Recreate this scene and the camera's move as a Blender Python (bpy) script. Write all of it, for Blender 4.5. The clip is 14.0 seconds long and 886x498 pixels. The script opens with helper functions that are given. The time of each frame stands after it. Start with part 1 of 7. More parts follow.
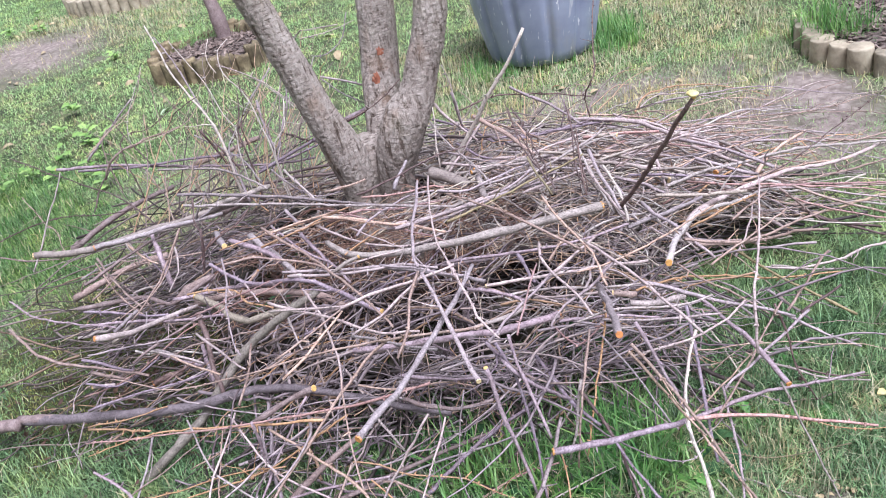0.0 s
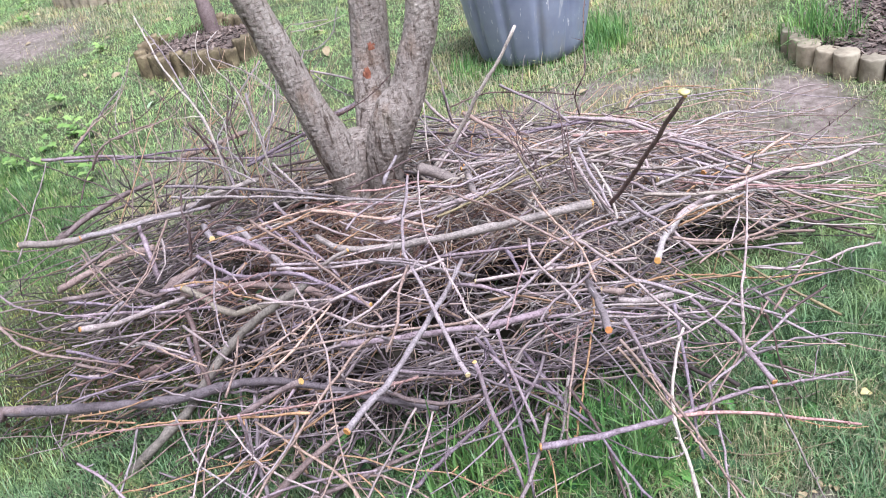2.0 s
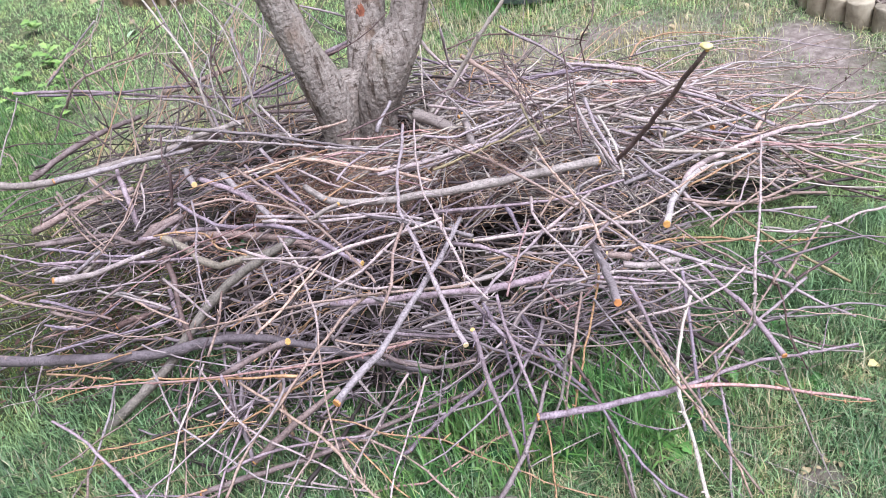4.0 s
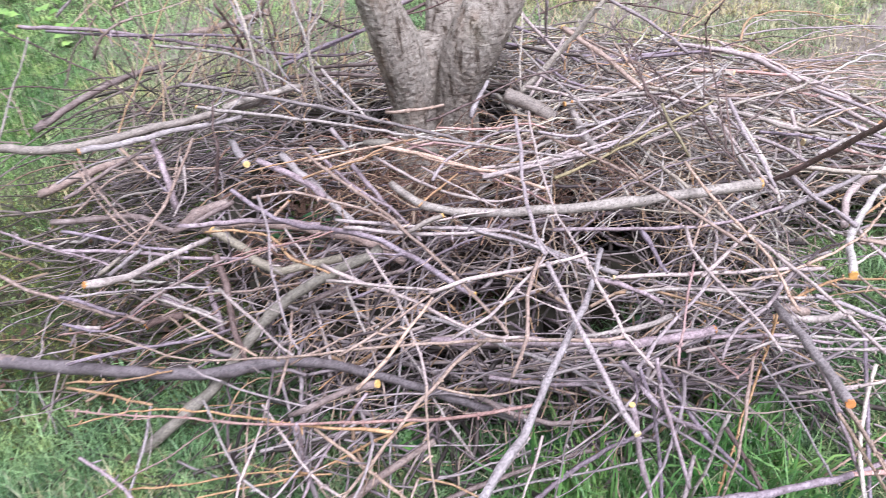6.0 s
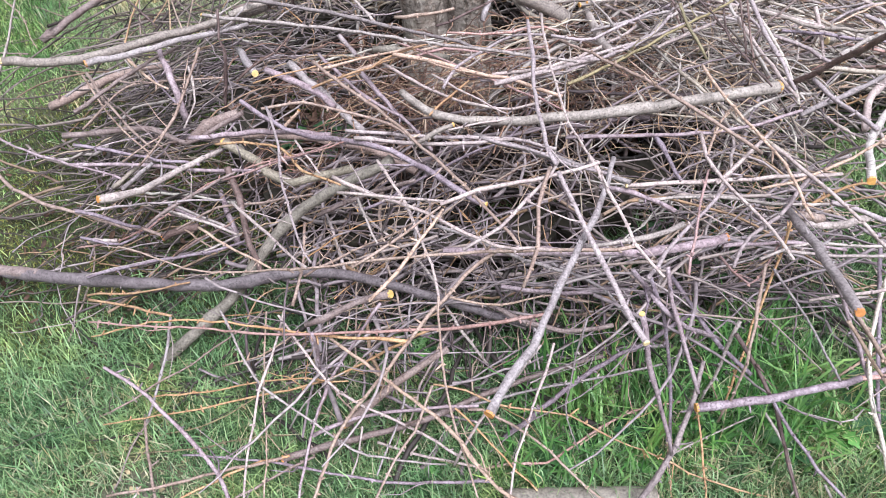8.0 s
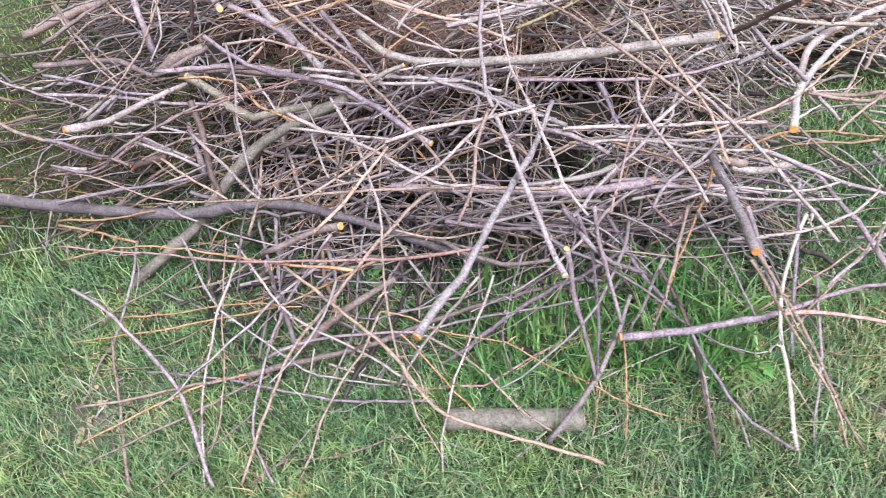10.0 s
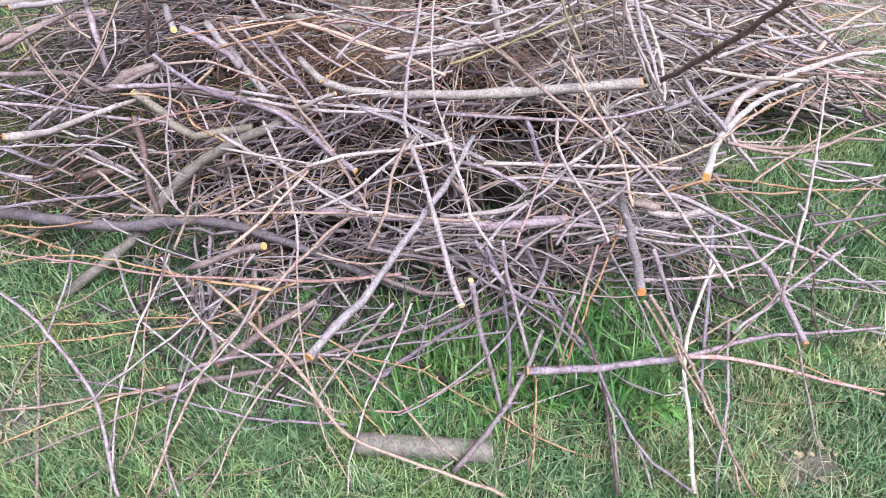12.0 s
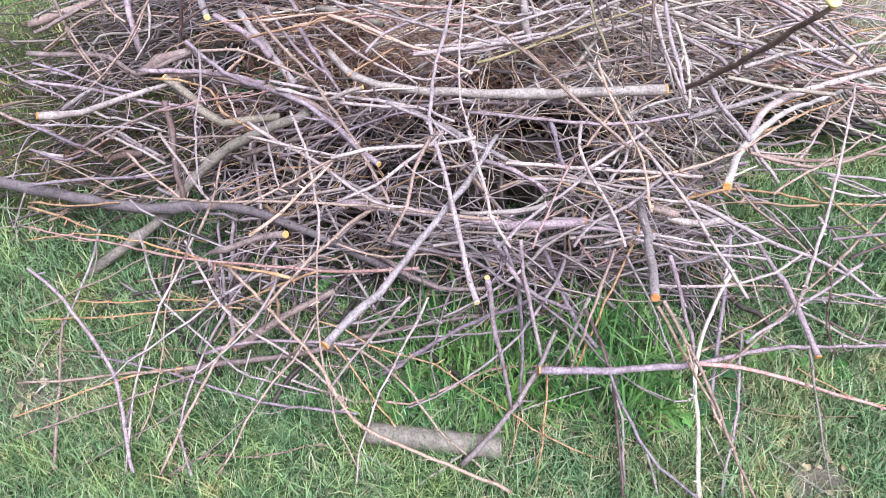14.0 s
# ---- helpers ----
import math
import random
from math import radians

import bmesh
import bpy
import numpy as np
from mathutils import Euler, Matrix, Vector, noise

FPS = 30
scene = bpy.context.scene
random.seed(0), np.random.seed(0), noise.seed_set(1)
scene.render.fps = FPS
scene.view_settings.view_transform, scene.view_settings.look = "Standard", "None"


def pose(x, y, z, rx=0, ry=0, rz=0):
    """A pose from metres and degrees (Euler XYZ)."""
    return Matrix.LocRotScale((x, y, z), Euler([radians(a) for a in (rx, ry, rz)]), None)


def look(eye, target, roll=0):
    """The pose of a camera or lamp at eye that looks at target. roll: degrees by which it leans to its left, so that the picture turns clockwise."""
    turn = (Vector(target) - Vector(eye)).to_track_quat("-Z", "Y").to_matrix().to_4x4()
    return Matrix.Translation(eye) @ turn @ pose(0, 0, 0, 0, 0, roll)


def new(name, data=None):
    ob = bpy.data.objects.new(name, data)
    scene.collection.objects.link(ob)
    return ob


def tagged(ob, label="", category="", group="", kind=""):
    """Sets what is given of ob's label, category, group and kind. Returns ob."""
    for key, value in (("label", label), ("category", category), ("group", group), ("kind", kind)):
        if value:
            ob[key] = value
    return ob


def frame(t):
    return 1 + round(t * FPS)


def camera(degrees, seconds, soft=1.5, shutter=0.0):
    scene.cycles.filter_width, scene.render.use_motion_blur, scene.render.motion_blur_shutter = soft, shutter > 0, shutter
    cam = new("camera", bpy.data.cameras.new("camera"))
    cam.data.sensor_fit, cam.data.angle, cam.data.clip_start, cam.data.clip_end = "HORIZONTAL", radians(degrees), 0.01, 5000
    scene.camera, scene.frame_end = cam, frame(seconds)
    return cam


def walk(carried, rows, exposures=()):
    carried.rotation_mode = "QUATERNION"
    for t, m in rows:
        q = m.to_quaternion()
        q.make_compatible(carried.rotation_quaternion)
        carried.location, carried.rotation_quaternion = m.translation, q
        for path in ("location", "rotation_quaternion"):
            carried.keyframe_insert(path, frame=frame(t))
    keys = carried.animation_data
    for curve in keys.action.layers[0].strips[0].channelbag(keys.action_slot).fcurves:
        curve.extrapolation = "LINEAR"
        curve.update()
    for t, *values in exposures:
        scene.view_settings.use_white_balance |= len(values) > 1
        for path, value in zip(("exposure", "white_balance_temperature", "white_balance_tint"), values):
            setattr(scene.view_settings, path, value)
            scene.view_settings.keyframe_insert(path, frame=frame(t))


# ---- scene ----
cam = camera(56.4, 14.0, soft=0.6, shutter=0.5)
PATH = [
    (0, (0.106, 0.114, 1.525), (0.063, 1.835, 0.507), -12.6),
    (0.5, (0.104, 0.116, 1.522), (0.084, 1.849, 0.525), -12.6),
    (1, (0.103, 0.115, 1.528), (0.091, 1.844, 0.522), -12.7),
    (1.5, (0.099, 0.112, 1.524), (0.094, 1.836, 0.511), -12.3),
    (2, (0.09, 0.108, 1.517), (0.085, 1.825, 0.493), -11.1),
    (2.5, (0.088, 0.106, 1.512), (0.079, 1.799, 0.446), -10.7),
    (2.7, (0.08, 0.108, 1.51), (0.073, 1.795, 0.435), -10.6),
    (4.8, (0.066, 0.379, 1.496), (0.05, 1.987, 0.307), -8.6),
    (5, (0.044, 0.424, 1.492), (-0.009, 2.028, 0.299), -8.1),
    (5.5, (-0.074, 0.546, 1.479), (-0.161, 2.092, 0.213), -7.4),
    (6, (-0.199, 0.642, 1.472), (-0.143, 2.171, 0.183), -4.6),
    (6.5, (-0.192, 0.685, 1.456), (-0.089, 2.202, 0.157), -3.9),
    (7, (-0.194, 0.677, 1.455), (-0.081, 2.161, 0.119), -3.7),
    (7.5, (-0.195, 0.655, 1.481), (-0.132, 2.042, 0.041), -5.3),
    (8, (-0.183, 0.654, 1.479), (-0.199, 2.026, 0.023), -7.2),
    (8.2, (-0.176, 0.651, 1.48), (-0.178, 2.006, 0.009), -6.7),
    (10.3, (-0.042, 0.577, 1.545), (-0.062, 1.828, -0.016), -5.7),
    (10.5, (-0.001, 0.574, 1.537), (-0.001, 1.831, -0.017), -4.5),
    (11, (0.052, 0.559, 1.545), (0.08, 1.867, 0.032), -2.8),
    (11.5, (0.067, 0.553, 1.549), (0.058, 1.865, 0.039), -3.1),
    (12, (0.07, 0.549, 1.551), (0.055, 1.864, 0.043), -2.6),
    (12.5, (0.08, 0.555, 1.547), (0.052, 1.871, 0.042), -2.5),
    (13, (0.076, 0.556, 1.548), (0.035, 1.872, 0.042), -2.1),
    (13.5, (0.066, 0.568, 1.541), (0.012, 1.891, 0.042), -1.6),
    (14, (0.073, 0.538, 1.567), (0.01, 1.843, 0.053), -1.5),
]
walk(cam, [(t, look(eye, target, roll)) for t, eye, target, roll in PATH], exposures=[(0, 0.79, 5660, 16), (5, 0.79, 5660, 15), (5.5, 1.0, 5670, 15), (6, 0.92, 5690, 13), (6.5, 0.95, 5700, 13), (7, 0.91, 5740, 11), (7.5, 0.94, 5830, 9), (8, 0.87, 5820, 9), (10.5, 0.87, 5810, 12), (12, 0.86, 5700, 13), (14, 0.92, 5690, 14)])

# ---- world and light: a bright overcast spring day ----
world = bpy.data.worlds.new("overcast_sky")
scene.world = world
world.use_nodes = True
wn, wl = world.node_tree.nodes, world.node_tree.links
sky = wn.new("ShaderNodeTexSky")
sky.sky_type, sky.sun_disc = "NISHITA", False
sky.sun_elevation, sky.sun_rotation = radians(62), radians(150)
cloud = wn.new("ShaderNodeMix")
cloud.data_type = "RGBA"
cloud.inputs["Factor"].default_value = 0.9
cloud.inputs["B"].default_value = (9.3, 9.25, 9.2, 1)
wl.new(sky.outputs[0], cloud.inputs["A"])
wl.new(cloud.outputs["Result"], wn["Background"].inputs["Color"])
wn["Background"].inputs["Strength"].default_value = 0.05
sun = new("sun", bpy.data.lights.new("sun", "SUN"))
sun.data.energy, sun.data.angle, sun.data.color = 4.15, radians(34), (1.0, 0.975, 0.95)
sun.matrix_world = look((1.5, -0.6, 5.6), (0, 2, 0))


# ---- materials ----
def shader(name, rough=0.8):
    m = bpy.data.materials.new(name)
    m.use_nodes = True
    n, l = m.node_tree.nodes, m.node_tree.links
    b = n["Principled BSDF"]
    b.inputs["Roughness"].default_value = rough
    return m, n, l, b


def noise_of(n, l, scale, detail=4, stretch=None, coords="Object", rough=0.6):
    tc = n.new("ShaderNodeTexCoord")
    tex = n.new("ShaderNodeTexNoise")
    tex.inputs["Scale"].default_value, tex.inputs["Detail"].default_value, tex.inputs["Roughness"].default_value = scale, detail, rough
    if stretch:
        mp = n.new("ShaderNodeMapping")
        mp.inputs["Scale"].default_value = stretch
        l.new(tc.outputs[coords], mp.inputs[0])
        l.new(mp.outputs[0], tex.inputs["Vector"])
    else:
        l.new(tc.outputs[coords], tex.inputs["Vector"])
    return tex.outputs["Fac"]


def ramp(n, l, fac, stops):
    r = n.new("ShaderNodeValToRGB")
    e = r.color_ramp.elements
    while len(e) < len(stops):
        e.new(0.5)
    for k, (p, c) in zip(e, stops):
        k.position, k.color = p, (*c, 1) if len(c) == 3 else c
    l.new(fac, r.inputs[0])
    return r.outputs[0]


def mixed(n, l, fac, a, b, how="MIX"):
    x = n.new("ShaderNodeMix")
    x.data_type, x.blend_type = "RGBA", how
    for key, v in (("Factor", fac), ("A", a), ("B", b)):
        if isinstance(v, (int, float)):
            x.inputs[key].default_value = v
        elif isinstance(v, tuple):
            x.inputs[key].default_value = (*v, 1)
        else:
            l.new(v, x.inputs[key])
    return x.outputs["Result"]


def bump(n, l, b, height, strength, distance):
    k = n.new("ShaderNodeBump")
    k.inputs["Strength"].default_value, k.inputs["Distance"].default_value = strength, distance
    l.new(height, k.inputs["Height"])
    l.new(k.outputs[0], b.inputs["Normal"])


def twig_bark(name, colour, light, dark):
    """Young bark: blotches along the stick, fine streaks, pale pores, rough relief."""
    m, n, l, b = shader(name, 0.6)
    blotch = ramp(n, l, noise_of(n, l, 38, 6, rough=0.7), [(0.24, dark), (0.46, colour), (0.72, light)])
    streak = ramp(n, l, noise_of(n, l, 230, 4), [(0.34, (0.55, 0.53, 0.53)), (0.5, (1, 1, 1)), (0.68, (1.3, 1.28, 1.27))])
    col = mixed(n, l, 1.0, blotch, streak, "MULTIPLY")
    speck = ramp(n, l, noise_of(n, l, 520, 2), [(0.63, (0, 0, 0)), (0.7, (0.8, 0.8, 0.8))])
    col = mixed(n, l, speck, col, light)
    src = n.new("ShaderNodeObjectInfo").outputs["Random"]
    tone = ramp(n, l, src, [(0.0, (0.7, 0.66, 0.68)), (0.35, (0.95, 0.93, 0.98)), (0.65, (1.05, 1.0, 0.96)), (1.0, (1.3, 1.22, 1.18))])
    l.new(mixed(n, l, 1.0, col, tone, "MULTIPLY"), b.inputs["Base Color"])
    bump(n, l, b, noise_of(n, l, 240, 6, rough=0.7), 0.8, 0.0025)
    return m


TONES = {
    "grey": ((0.2985, 0.2606, 0.2581), (0.4275, 0.3832, 0.3792), (0.1389, 0.1092, 0.1103)),
    "beige": ((0.305, 0.263, 0.229), (0.426, 0.379, 0.333), (0.158, 0.129, 0.110)),
    "purple": ((0.238, 0.184, 0.214), (0.398, 0.338, 0.384), (0.109, 0.080, 0.093)),
    "slate": ((0.168, 0.141, 0.148), (0.276, 0.242, 0.248), (0.079, 0.062, 0.065)),
    "pale": ((0.352, 0.291, 0.296), (0.481, 0.416, 0.405), (0.167, 0.129, 0.127)),
    "brown": ((0.222, 0.164, 0.15), (0.343, 0.28, 0.259), (0.101, 0.0724, 0.0647)),
    "dark": ((0.106, 0.0675, 0.0617), (0.202, 0.145, 0.139), (0.0454, 0.027, 0.0249)),
    "tan": ((0.348, 0.251, 0.203), (0.507, 0.395, 0.333), (0.188, 0.121, 0.093)),
    "orange": ((0.374, 0.227, 0.125), (0.505, 0.338, 0.199), (0.202, 0.106, 0.0497)),
    "red": ((0.323, 0.193, 0.18), (0.485, 0.347, 0.329), (0.172, 0.0868, 0.0796)),
    "olive": ((0.232, 0.193, 0.109), (0.333, 0.289, 0.168), (0.121, 0.0965, 0.0497)),
    "bleached": ((0.463, 0.416, 0.382), (0.611, 0.564, 0.519), (0.278, 0.240, 0.219)),
    "lichen": ((0.202, 0.179, 0.144), (0.323, 0.289, 0.239), (0.101, 0.0868, 0.0697)),
}
BARK = {k: twig_bark("bark_" + k, *v) for k, v in TONES.items()}


def mixed_twigs(name, stops):
    """Many sticks in one mesh: each takes its own bark colour."""
    m, n, l, b = shader(name, 0.65)
    col = ramp(n, l, n.new("ShaderNodeNewGeometry").outputs["Random Per Island"], stops)
    fine = ramp(n, l, noise_of(n, l, 60, 8, rough=0.75), [(0.32, (0.45, 0.43, 0.43)), (0.5, (1, 1, 1)), (0.68, (1.45, 1.42, 1.4))])
    l.new(mixed(n, l, 1.0, col, fine, "MULTIPLY"), b.inputs["Base Color"])
    bump(n, l, b, noise_of(n, l, 200, 4), 0.4, 0.0015)
    return m


M_TWIGS = mixed_twigs("bark_brush", [(0.0, (0.048, 0.032, 0.033)), (0.2, (0.143, 0.107, 0.117)), (0.4, (0.249, 0.203, 0.216)), (0.55, (0.163, 0.121, 0.136)), (0.78, (0.344, 0.286, 0.292)), (0.9, (0.277, 0.201, 0.166)), (1.0, (0.287, 0.177, 0.104))])
M_DRY = mixed_twigs("bark_dry_brush", [(0.0, (0.093, 0.070, 0.062)), (0.2, (0.241, 0.198, 0.187)), (0.4, (0.388, 0.348, 0.322)), (0.58, (0.278, 0.227, 0.219)), (0.78, (0.481, 0.440, 0.397)), (0.92, (0.407, 0.338, 0.261)), (1.0, (0.333, 0.213, 0.140))])
M_FINE = mixed_twigs("bark_fine_twigs", [(0.0, (0.05, 0.034, 0.032)), (0.25, (0.2, 0.15, 0.145)), (0.45, (0.33, 0.245, 0.2)), (0.75, (0.4, 0.285, 0.2)), (1.0, (0.4, 0.22, 0.105))])
M_RED = mixed_twigs("bark_red_twiglets", [(0.0, (0.07, 0.035, 0.028)), (0.4, (0.17, 0.09, 0.07)), (0.75, (0.28, 0.16, 0.11)), (1.0, (0.4, 0.29, 0.2))])
# near-black bark that paints the heap's inner shade into its lowest sticks
M_HEAP_SHADE = mixed_twigs("bark_heap_shade", [(0.0, (0.018, 0.013, 0.012)), (0.5, (0.045, 0.033, 0.031)), (1.0, (0.1, 0.074, 0.068))])
M_BROWN = mixed_twigs("bark_brown_brush", [(0.0, (0.03, 0.022, 0.02)), (0.5, (0.1, 0.076, 0.07)), (0.85, (0.2, 0.16, 0.148)), (1.0, (0.2, 0.12, 0.07))])


def cut_wood():
    m, n, l, b = shader("fresh_cut_wood", 0.7)
    o = n.new("ShaderNodeObjectInfo").outputs["Random"]
    c = ramp(n, l, o, [(0.0, (0.54, 0.22, 0.075)), (0.4, (0.67, 0.37, 0.11)), (0.75, (0.77, 0.52, 0.19)), (1.0, (0.74, 0.58, 0.34))])
    g = ramp(n, l, noise_of(n, l, 130, 3), [(0.3, (0.7, 0.66, 0.6)), (0.7, (1.1, 1.1, 1.1))])
    l.new(mixed(n, l, 1.0, c, g, "MULTIPLY"), b.inputs["Base Color"])
    bump(n, l, b, noise_of(n, l, 300, 3), 0.4, 0.001)
    return m


M_CUT = cut_wood()


def tree_bark():
    """Cherry bark: beige grey, flaking, with short cross-wise pores and long upright cracks."""
    m, n, l, b = shader("cherry_bark", 0.9)
    base = ramp(n, l, noise_of(n, l, 9, 8, (1, 1, 0.45), rough=0.65), [(0.3, (0.26, 0.215, 0.19)), (0.5, (0.355, 0.305, 0.27)), (0.7, (0.44, 0.385, 0.345))])
    pores = ramp(n, l, noise_of(n, l, 95, 3, (0.5, 0.5, 2.2)), [(0.57, (0, 0, 0)), (0.66, (0.55, 0.55, 0.55))])
    c = mixed(n, l, pores, base, (0.56, 0.5, 0.44))
    dark_pores = ramp(n, l, noise_of(n, l, 85, 4, (0.45, 0.45, 2.4), rough=0.7), [(0.36, (0.42, 0.38, 0.36)), (0.44, (1, 1, 1))])
    c = mixed(n, l, 1.0, c, dark_pores, "MULTIPLY")
    flake = noise_of(n, l, 52, 9, (1.3, 1.3, 0.6), rough=0.72)
    scales = ramp(n, l, flake, [(0.36, (0.45, 0.4, 0.37)), (0.44, (0.84, 0.81, 0.79)), (0.54, (1.03, 1.03, 1.03)), (0.66, (1.2, 1.18, 1.16))])
    c = mixed(n, l, 1.0, c, scales, "MULTIPLY")
    crack = noise_of(n, l, 24, 8, (1.6, 1.6, 0.22), rough=0.62)
    edge = ramp(n, l, crack, [(0.35, (0.32, 0.27, 0.24)), (0.41, (0.72, 0.69, 0.66)), (0.45, (1, 1, 1))])
    c = mixed(n, l, 1.0, c, edge, "MULTIPLY")
    rust = ramp(n, l, noise_of(n, l, 11, 5, (1, 1, 0.5)), [(0.54, (0, 0, 0)), (0.66, (0.45, 0.45, 0.45))])
    c = mixed(n, l, rust, c, (0.27, 0.175, 0.12))
    moss = ramp(n, l, noise_of(n, l, 6, 4), [(0.56, (0, 0, 0)), (0.75, (0.25, 0.25, 0.25))])
    l.new(mixed(n, l, moss, c, (0.33, 0.31, 0.2)), b.inputs["Base Color"])
    bump(n, l, b, mixed(n, l, 0.25, flake, edge), 1.0, 0.016)
    return m


M_TREE = tree_bark()


def plain(name, stops, scale, rough=0.85, bump_scale=60, strength=0.5, dist=0.004, per="none", detail=6):
    m, n, l, b = shader(name, rough)
    c = ramp(n, l, noise_of(n, l, scale, detail), stops)
    if per == "object":
        o = n.new("ShaderNodeObjectInfo").outputs["Random"]
        c = mixed(n, l, 1.0, c, ramp(n, l, o, [(0, (0.75, 0.75, 0.75)), (1, (1.2, 1.18, 1.15))]), "MULTIPLY")
    if per == "island":
        o = n.new("ShaderNodeNewGeometry").outputs["Random Per Island"]
        c = mixed(n, l, 1.0, c, ramp(n, l, o, [(0, (0.65, 0.65, 0.65)), (1, (1.25, 1.25, 1.2))]), "MULTIPLY")
    l.new(c, b.inputs["Base Color"])
    bump(n, l, b, noise_of(n, l, bump_scale, 5), strength, dist)
    return m


M_STAKE = plain("weathered_stake", [(0.3, (0.17, 0.14, 0.1)), (0.5, (0.32, 0.275, 0.205)), (0.72, (0.44, 0.39, 0.3))], 14, per="object", bump_scale=45)
M_STAKE_MOSSY = plain("mossy_stake", [(0.3, (0.05, 0.038, 0.022)), (0.5, (0.15, 0.115, 0.066)), (0.72, (0.3, 0.25, 0.15))], 16, per="object", bump_scale=45)
# stake wood with the shade beneath the heap put into its colour
M_STAKE_SHADED = plain("shaded_stake", [(0.3, (0.014, 0.011, 0.007)), (0.5, (0.03, 0.025, 0.016)), (0.72, (0.07, 0.058, 0.038))], 14, per="object", bump_scale=45)
M_SOIL = plain("bed_soil", [(0.3, (0.045, 0.033, 0.028)), (0.5, (0.1, 0.075, 0.065)), (0.72, (0.19, 0.15, 0.13))], 35, bump_scale=80, strength=0.9, dist=0.015)
M_CHIPS = plain("bark_chips", [(0.3, (0.06, 0.042, 0.036)), (0.5, (0.14, 0.1, 0.088)), (0.7, (0.3, 0.24, 0.21))], 30, per="island")
M_STONE = plain("white_stone", [(0.3, (0.55, 0.54, 0.52)), (0.7, (0.8, 0.79, 0.76))], 20)
M_YELLOW = plain("yellow_leaf_and_cut_end", [(0.3, (0.46, 0.36, 0.12)), (0.7, (0.68, 0.6, 0.3))], 60)
M_WOUND = plain("bark_wound", [(0.3, (0.16, 0.05, 0.03)), (0.55, (0.32, 0.115, 0.065)), (0.75, (0.42, 0.26, 0.18))], 70, rough=0.6)
M_DEADLEAF = plain("fallen_leaf", [(0.3, (0.24, 0.17, 0.1)), (0.6, (0.42, 0.34, 0.21)), (0.8, (0.5, 0.46, 0.31))], 60, per="object", dist=0.001)
M_PALELEAF = plain("pale_green_leaf", [(0.3, (0.25, 0.38, 0.2)), (0.7, (0.5, 0.6, 0.4))], 40, rough=0.6, dist=0.001)


def tub_plastic():
    m, n, l, b = shader("blue_grey_plastic", 0.45)
    base = ramp(n, l, noise_of(n, l, 5, 5), [(0.3, (0.19, 0.215, 0.31)), (0.7, (0.29, 0.32, 0.42))])
    scuff = ramp(n, l, noise_of(n, l, 14, 4, (1, 1, 0.15)), [(0.6, (0, 0, 0)), (0.68, (0.7, 0.7, 0.7))])
    c = mixed(n, l, scuff, base, (0.5, 0.5, 0.54))
    scratch = ramp(n, l, noise_of(n, l, 60, 3, (1, 1, 0.1)), [(0.66, (0, 0, 0)), (0.69, (0.8, 0.8, 0.8))])
    c = mixed(n, l, scratch, c, (0.7, 0.7, 0.72))
    dirt = ramp(n, l, noise_of(n, l, 9, 6, (1, 1, 0.3)), [(0.55, (0, 0, 0)), (0.75, (0.5, 0.5, 0.5))])
    l.new(mixed(n, l, dirt, c, (0.3, 0.28, 0.24)), b.inputs["Base Color"])
    bump(n, l, b, noise_of(n, l, 40, 4), 0.2, 0.002)
    return m


M_TUB = tub_plastic()


def leaf_green(name, a, bb, per="island", soft=0.5):
    m, n, l, b = shader(name, soft)
    src = n.new("ShaderNodeNewGeometry").outputs["Random Per Island"] if per == "island" else n.new("ShaderNodeObjectInfo").outputs["Random"]
    c = ramp(n, l, src, [(0.0, a), (1.0, bb)])
    patch = ramp(n, l, noise_of(n, l, 5, 5), [(0.33, (0.7, 0.84, 0.8)), (0.5, (1.0, 1.0, 1.0)), (0.67, (1.3, 1.14, 0.92))])
    col = mixed(n, l, 1.0, c, patch, "MULTIPLY")
    tufts = ramp(n, l, noise_of(n, l, 19, 4), [(0.35, (0.66, 0.74, 0.7)), (0.5, (1.0, 1.0, 1.0)), (0.66, (1.28, 1.2, 1.08))])
    col = mixed(n, l, 1.0, col, tufts, "MULTIPLY")
    l.new(col, b.inputs["Base Color"])
    tr = n.new("ShaderNodeBsdfTranslucent")
    l.new(col, tr.inputs["Color"])
    mix = n.new("ShaderNodeMixShader")
    mix.inputs[0].default_value = 0.18
    out = n["Material Output"]
    l.new(b.outputs[0], mix.inputs[1])
    l.new(tr.outputs[0], mix.inputs[2])
    l.new(mix.outputs[0], out.inputs["Surface"])
    return m


M_GRASS = leaf_green("lawn_blades", (0.012, 0.042, 0.011), (0.3, 0.455, 0.212))
M_GRASS_FAR = leaf_green("far_lawn_blades", (0.235, 0.375, 0.135), (0.39, 0.535, 0.225))
M_GRASS_MID = leaf_green("mid_lawn_blades", (0.12, 0.215, 0.07), (0.36, 0.485, 0.215))
M_MOSS = leaf_green("moss", (0.07, 0.08, 0.018), (0.24, 0.26, 0.075))
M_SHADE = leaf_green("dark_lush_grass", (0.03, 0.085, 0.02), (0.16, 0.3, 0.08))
M_TUFT = leaf_green("lush_grass", (0.07, 0.2, 0.045), (0.25, 0.41, 0.14))
M_STRAW = leaf_green("dry_grass", (0.3, 0.27, 0.16), (0.54, 0.5, 0.34))
M_WEED = leaf_green("weed_leaf", (0.06, 0.19, 0.035), (0.17, 0.36, 0.09), per="object", soft=0.45)
M_DOCK = leaf_green("dock_leaf", (0.03, 0.09, 0.035), (0.08, 0.17, 0.065), per="object", soft=0.45)
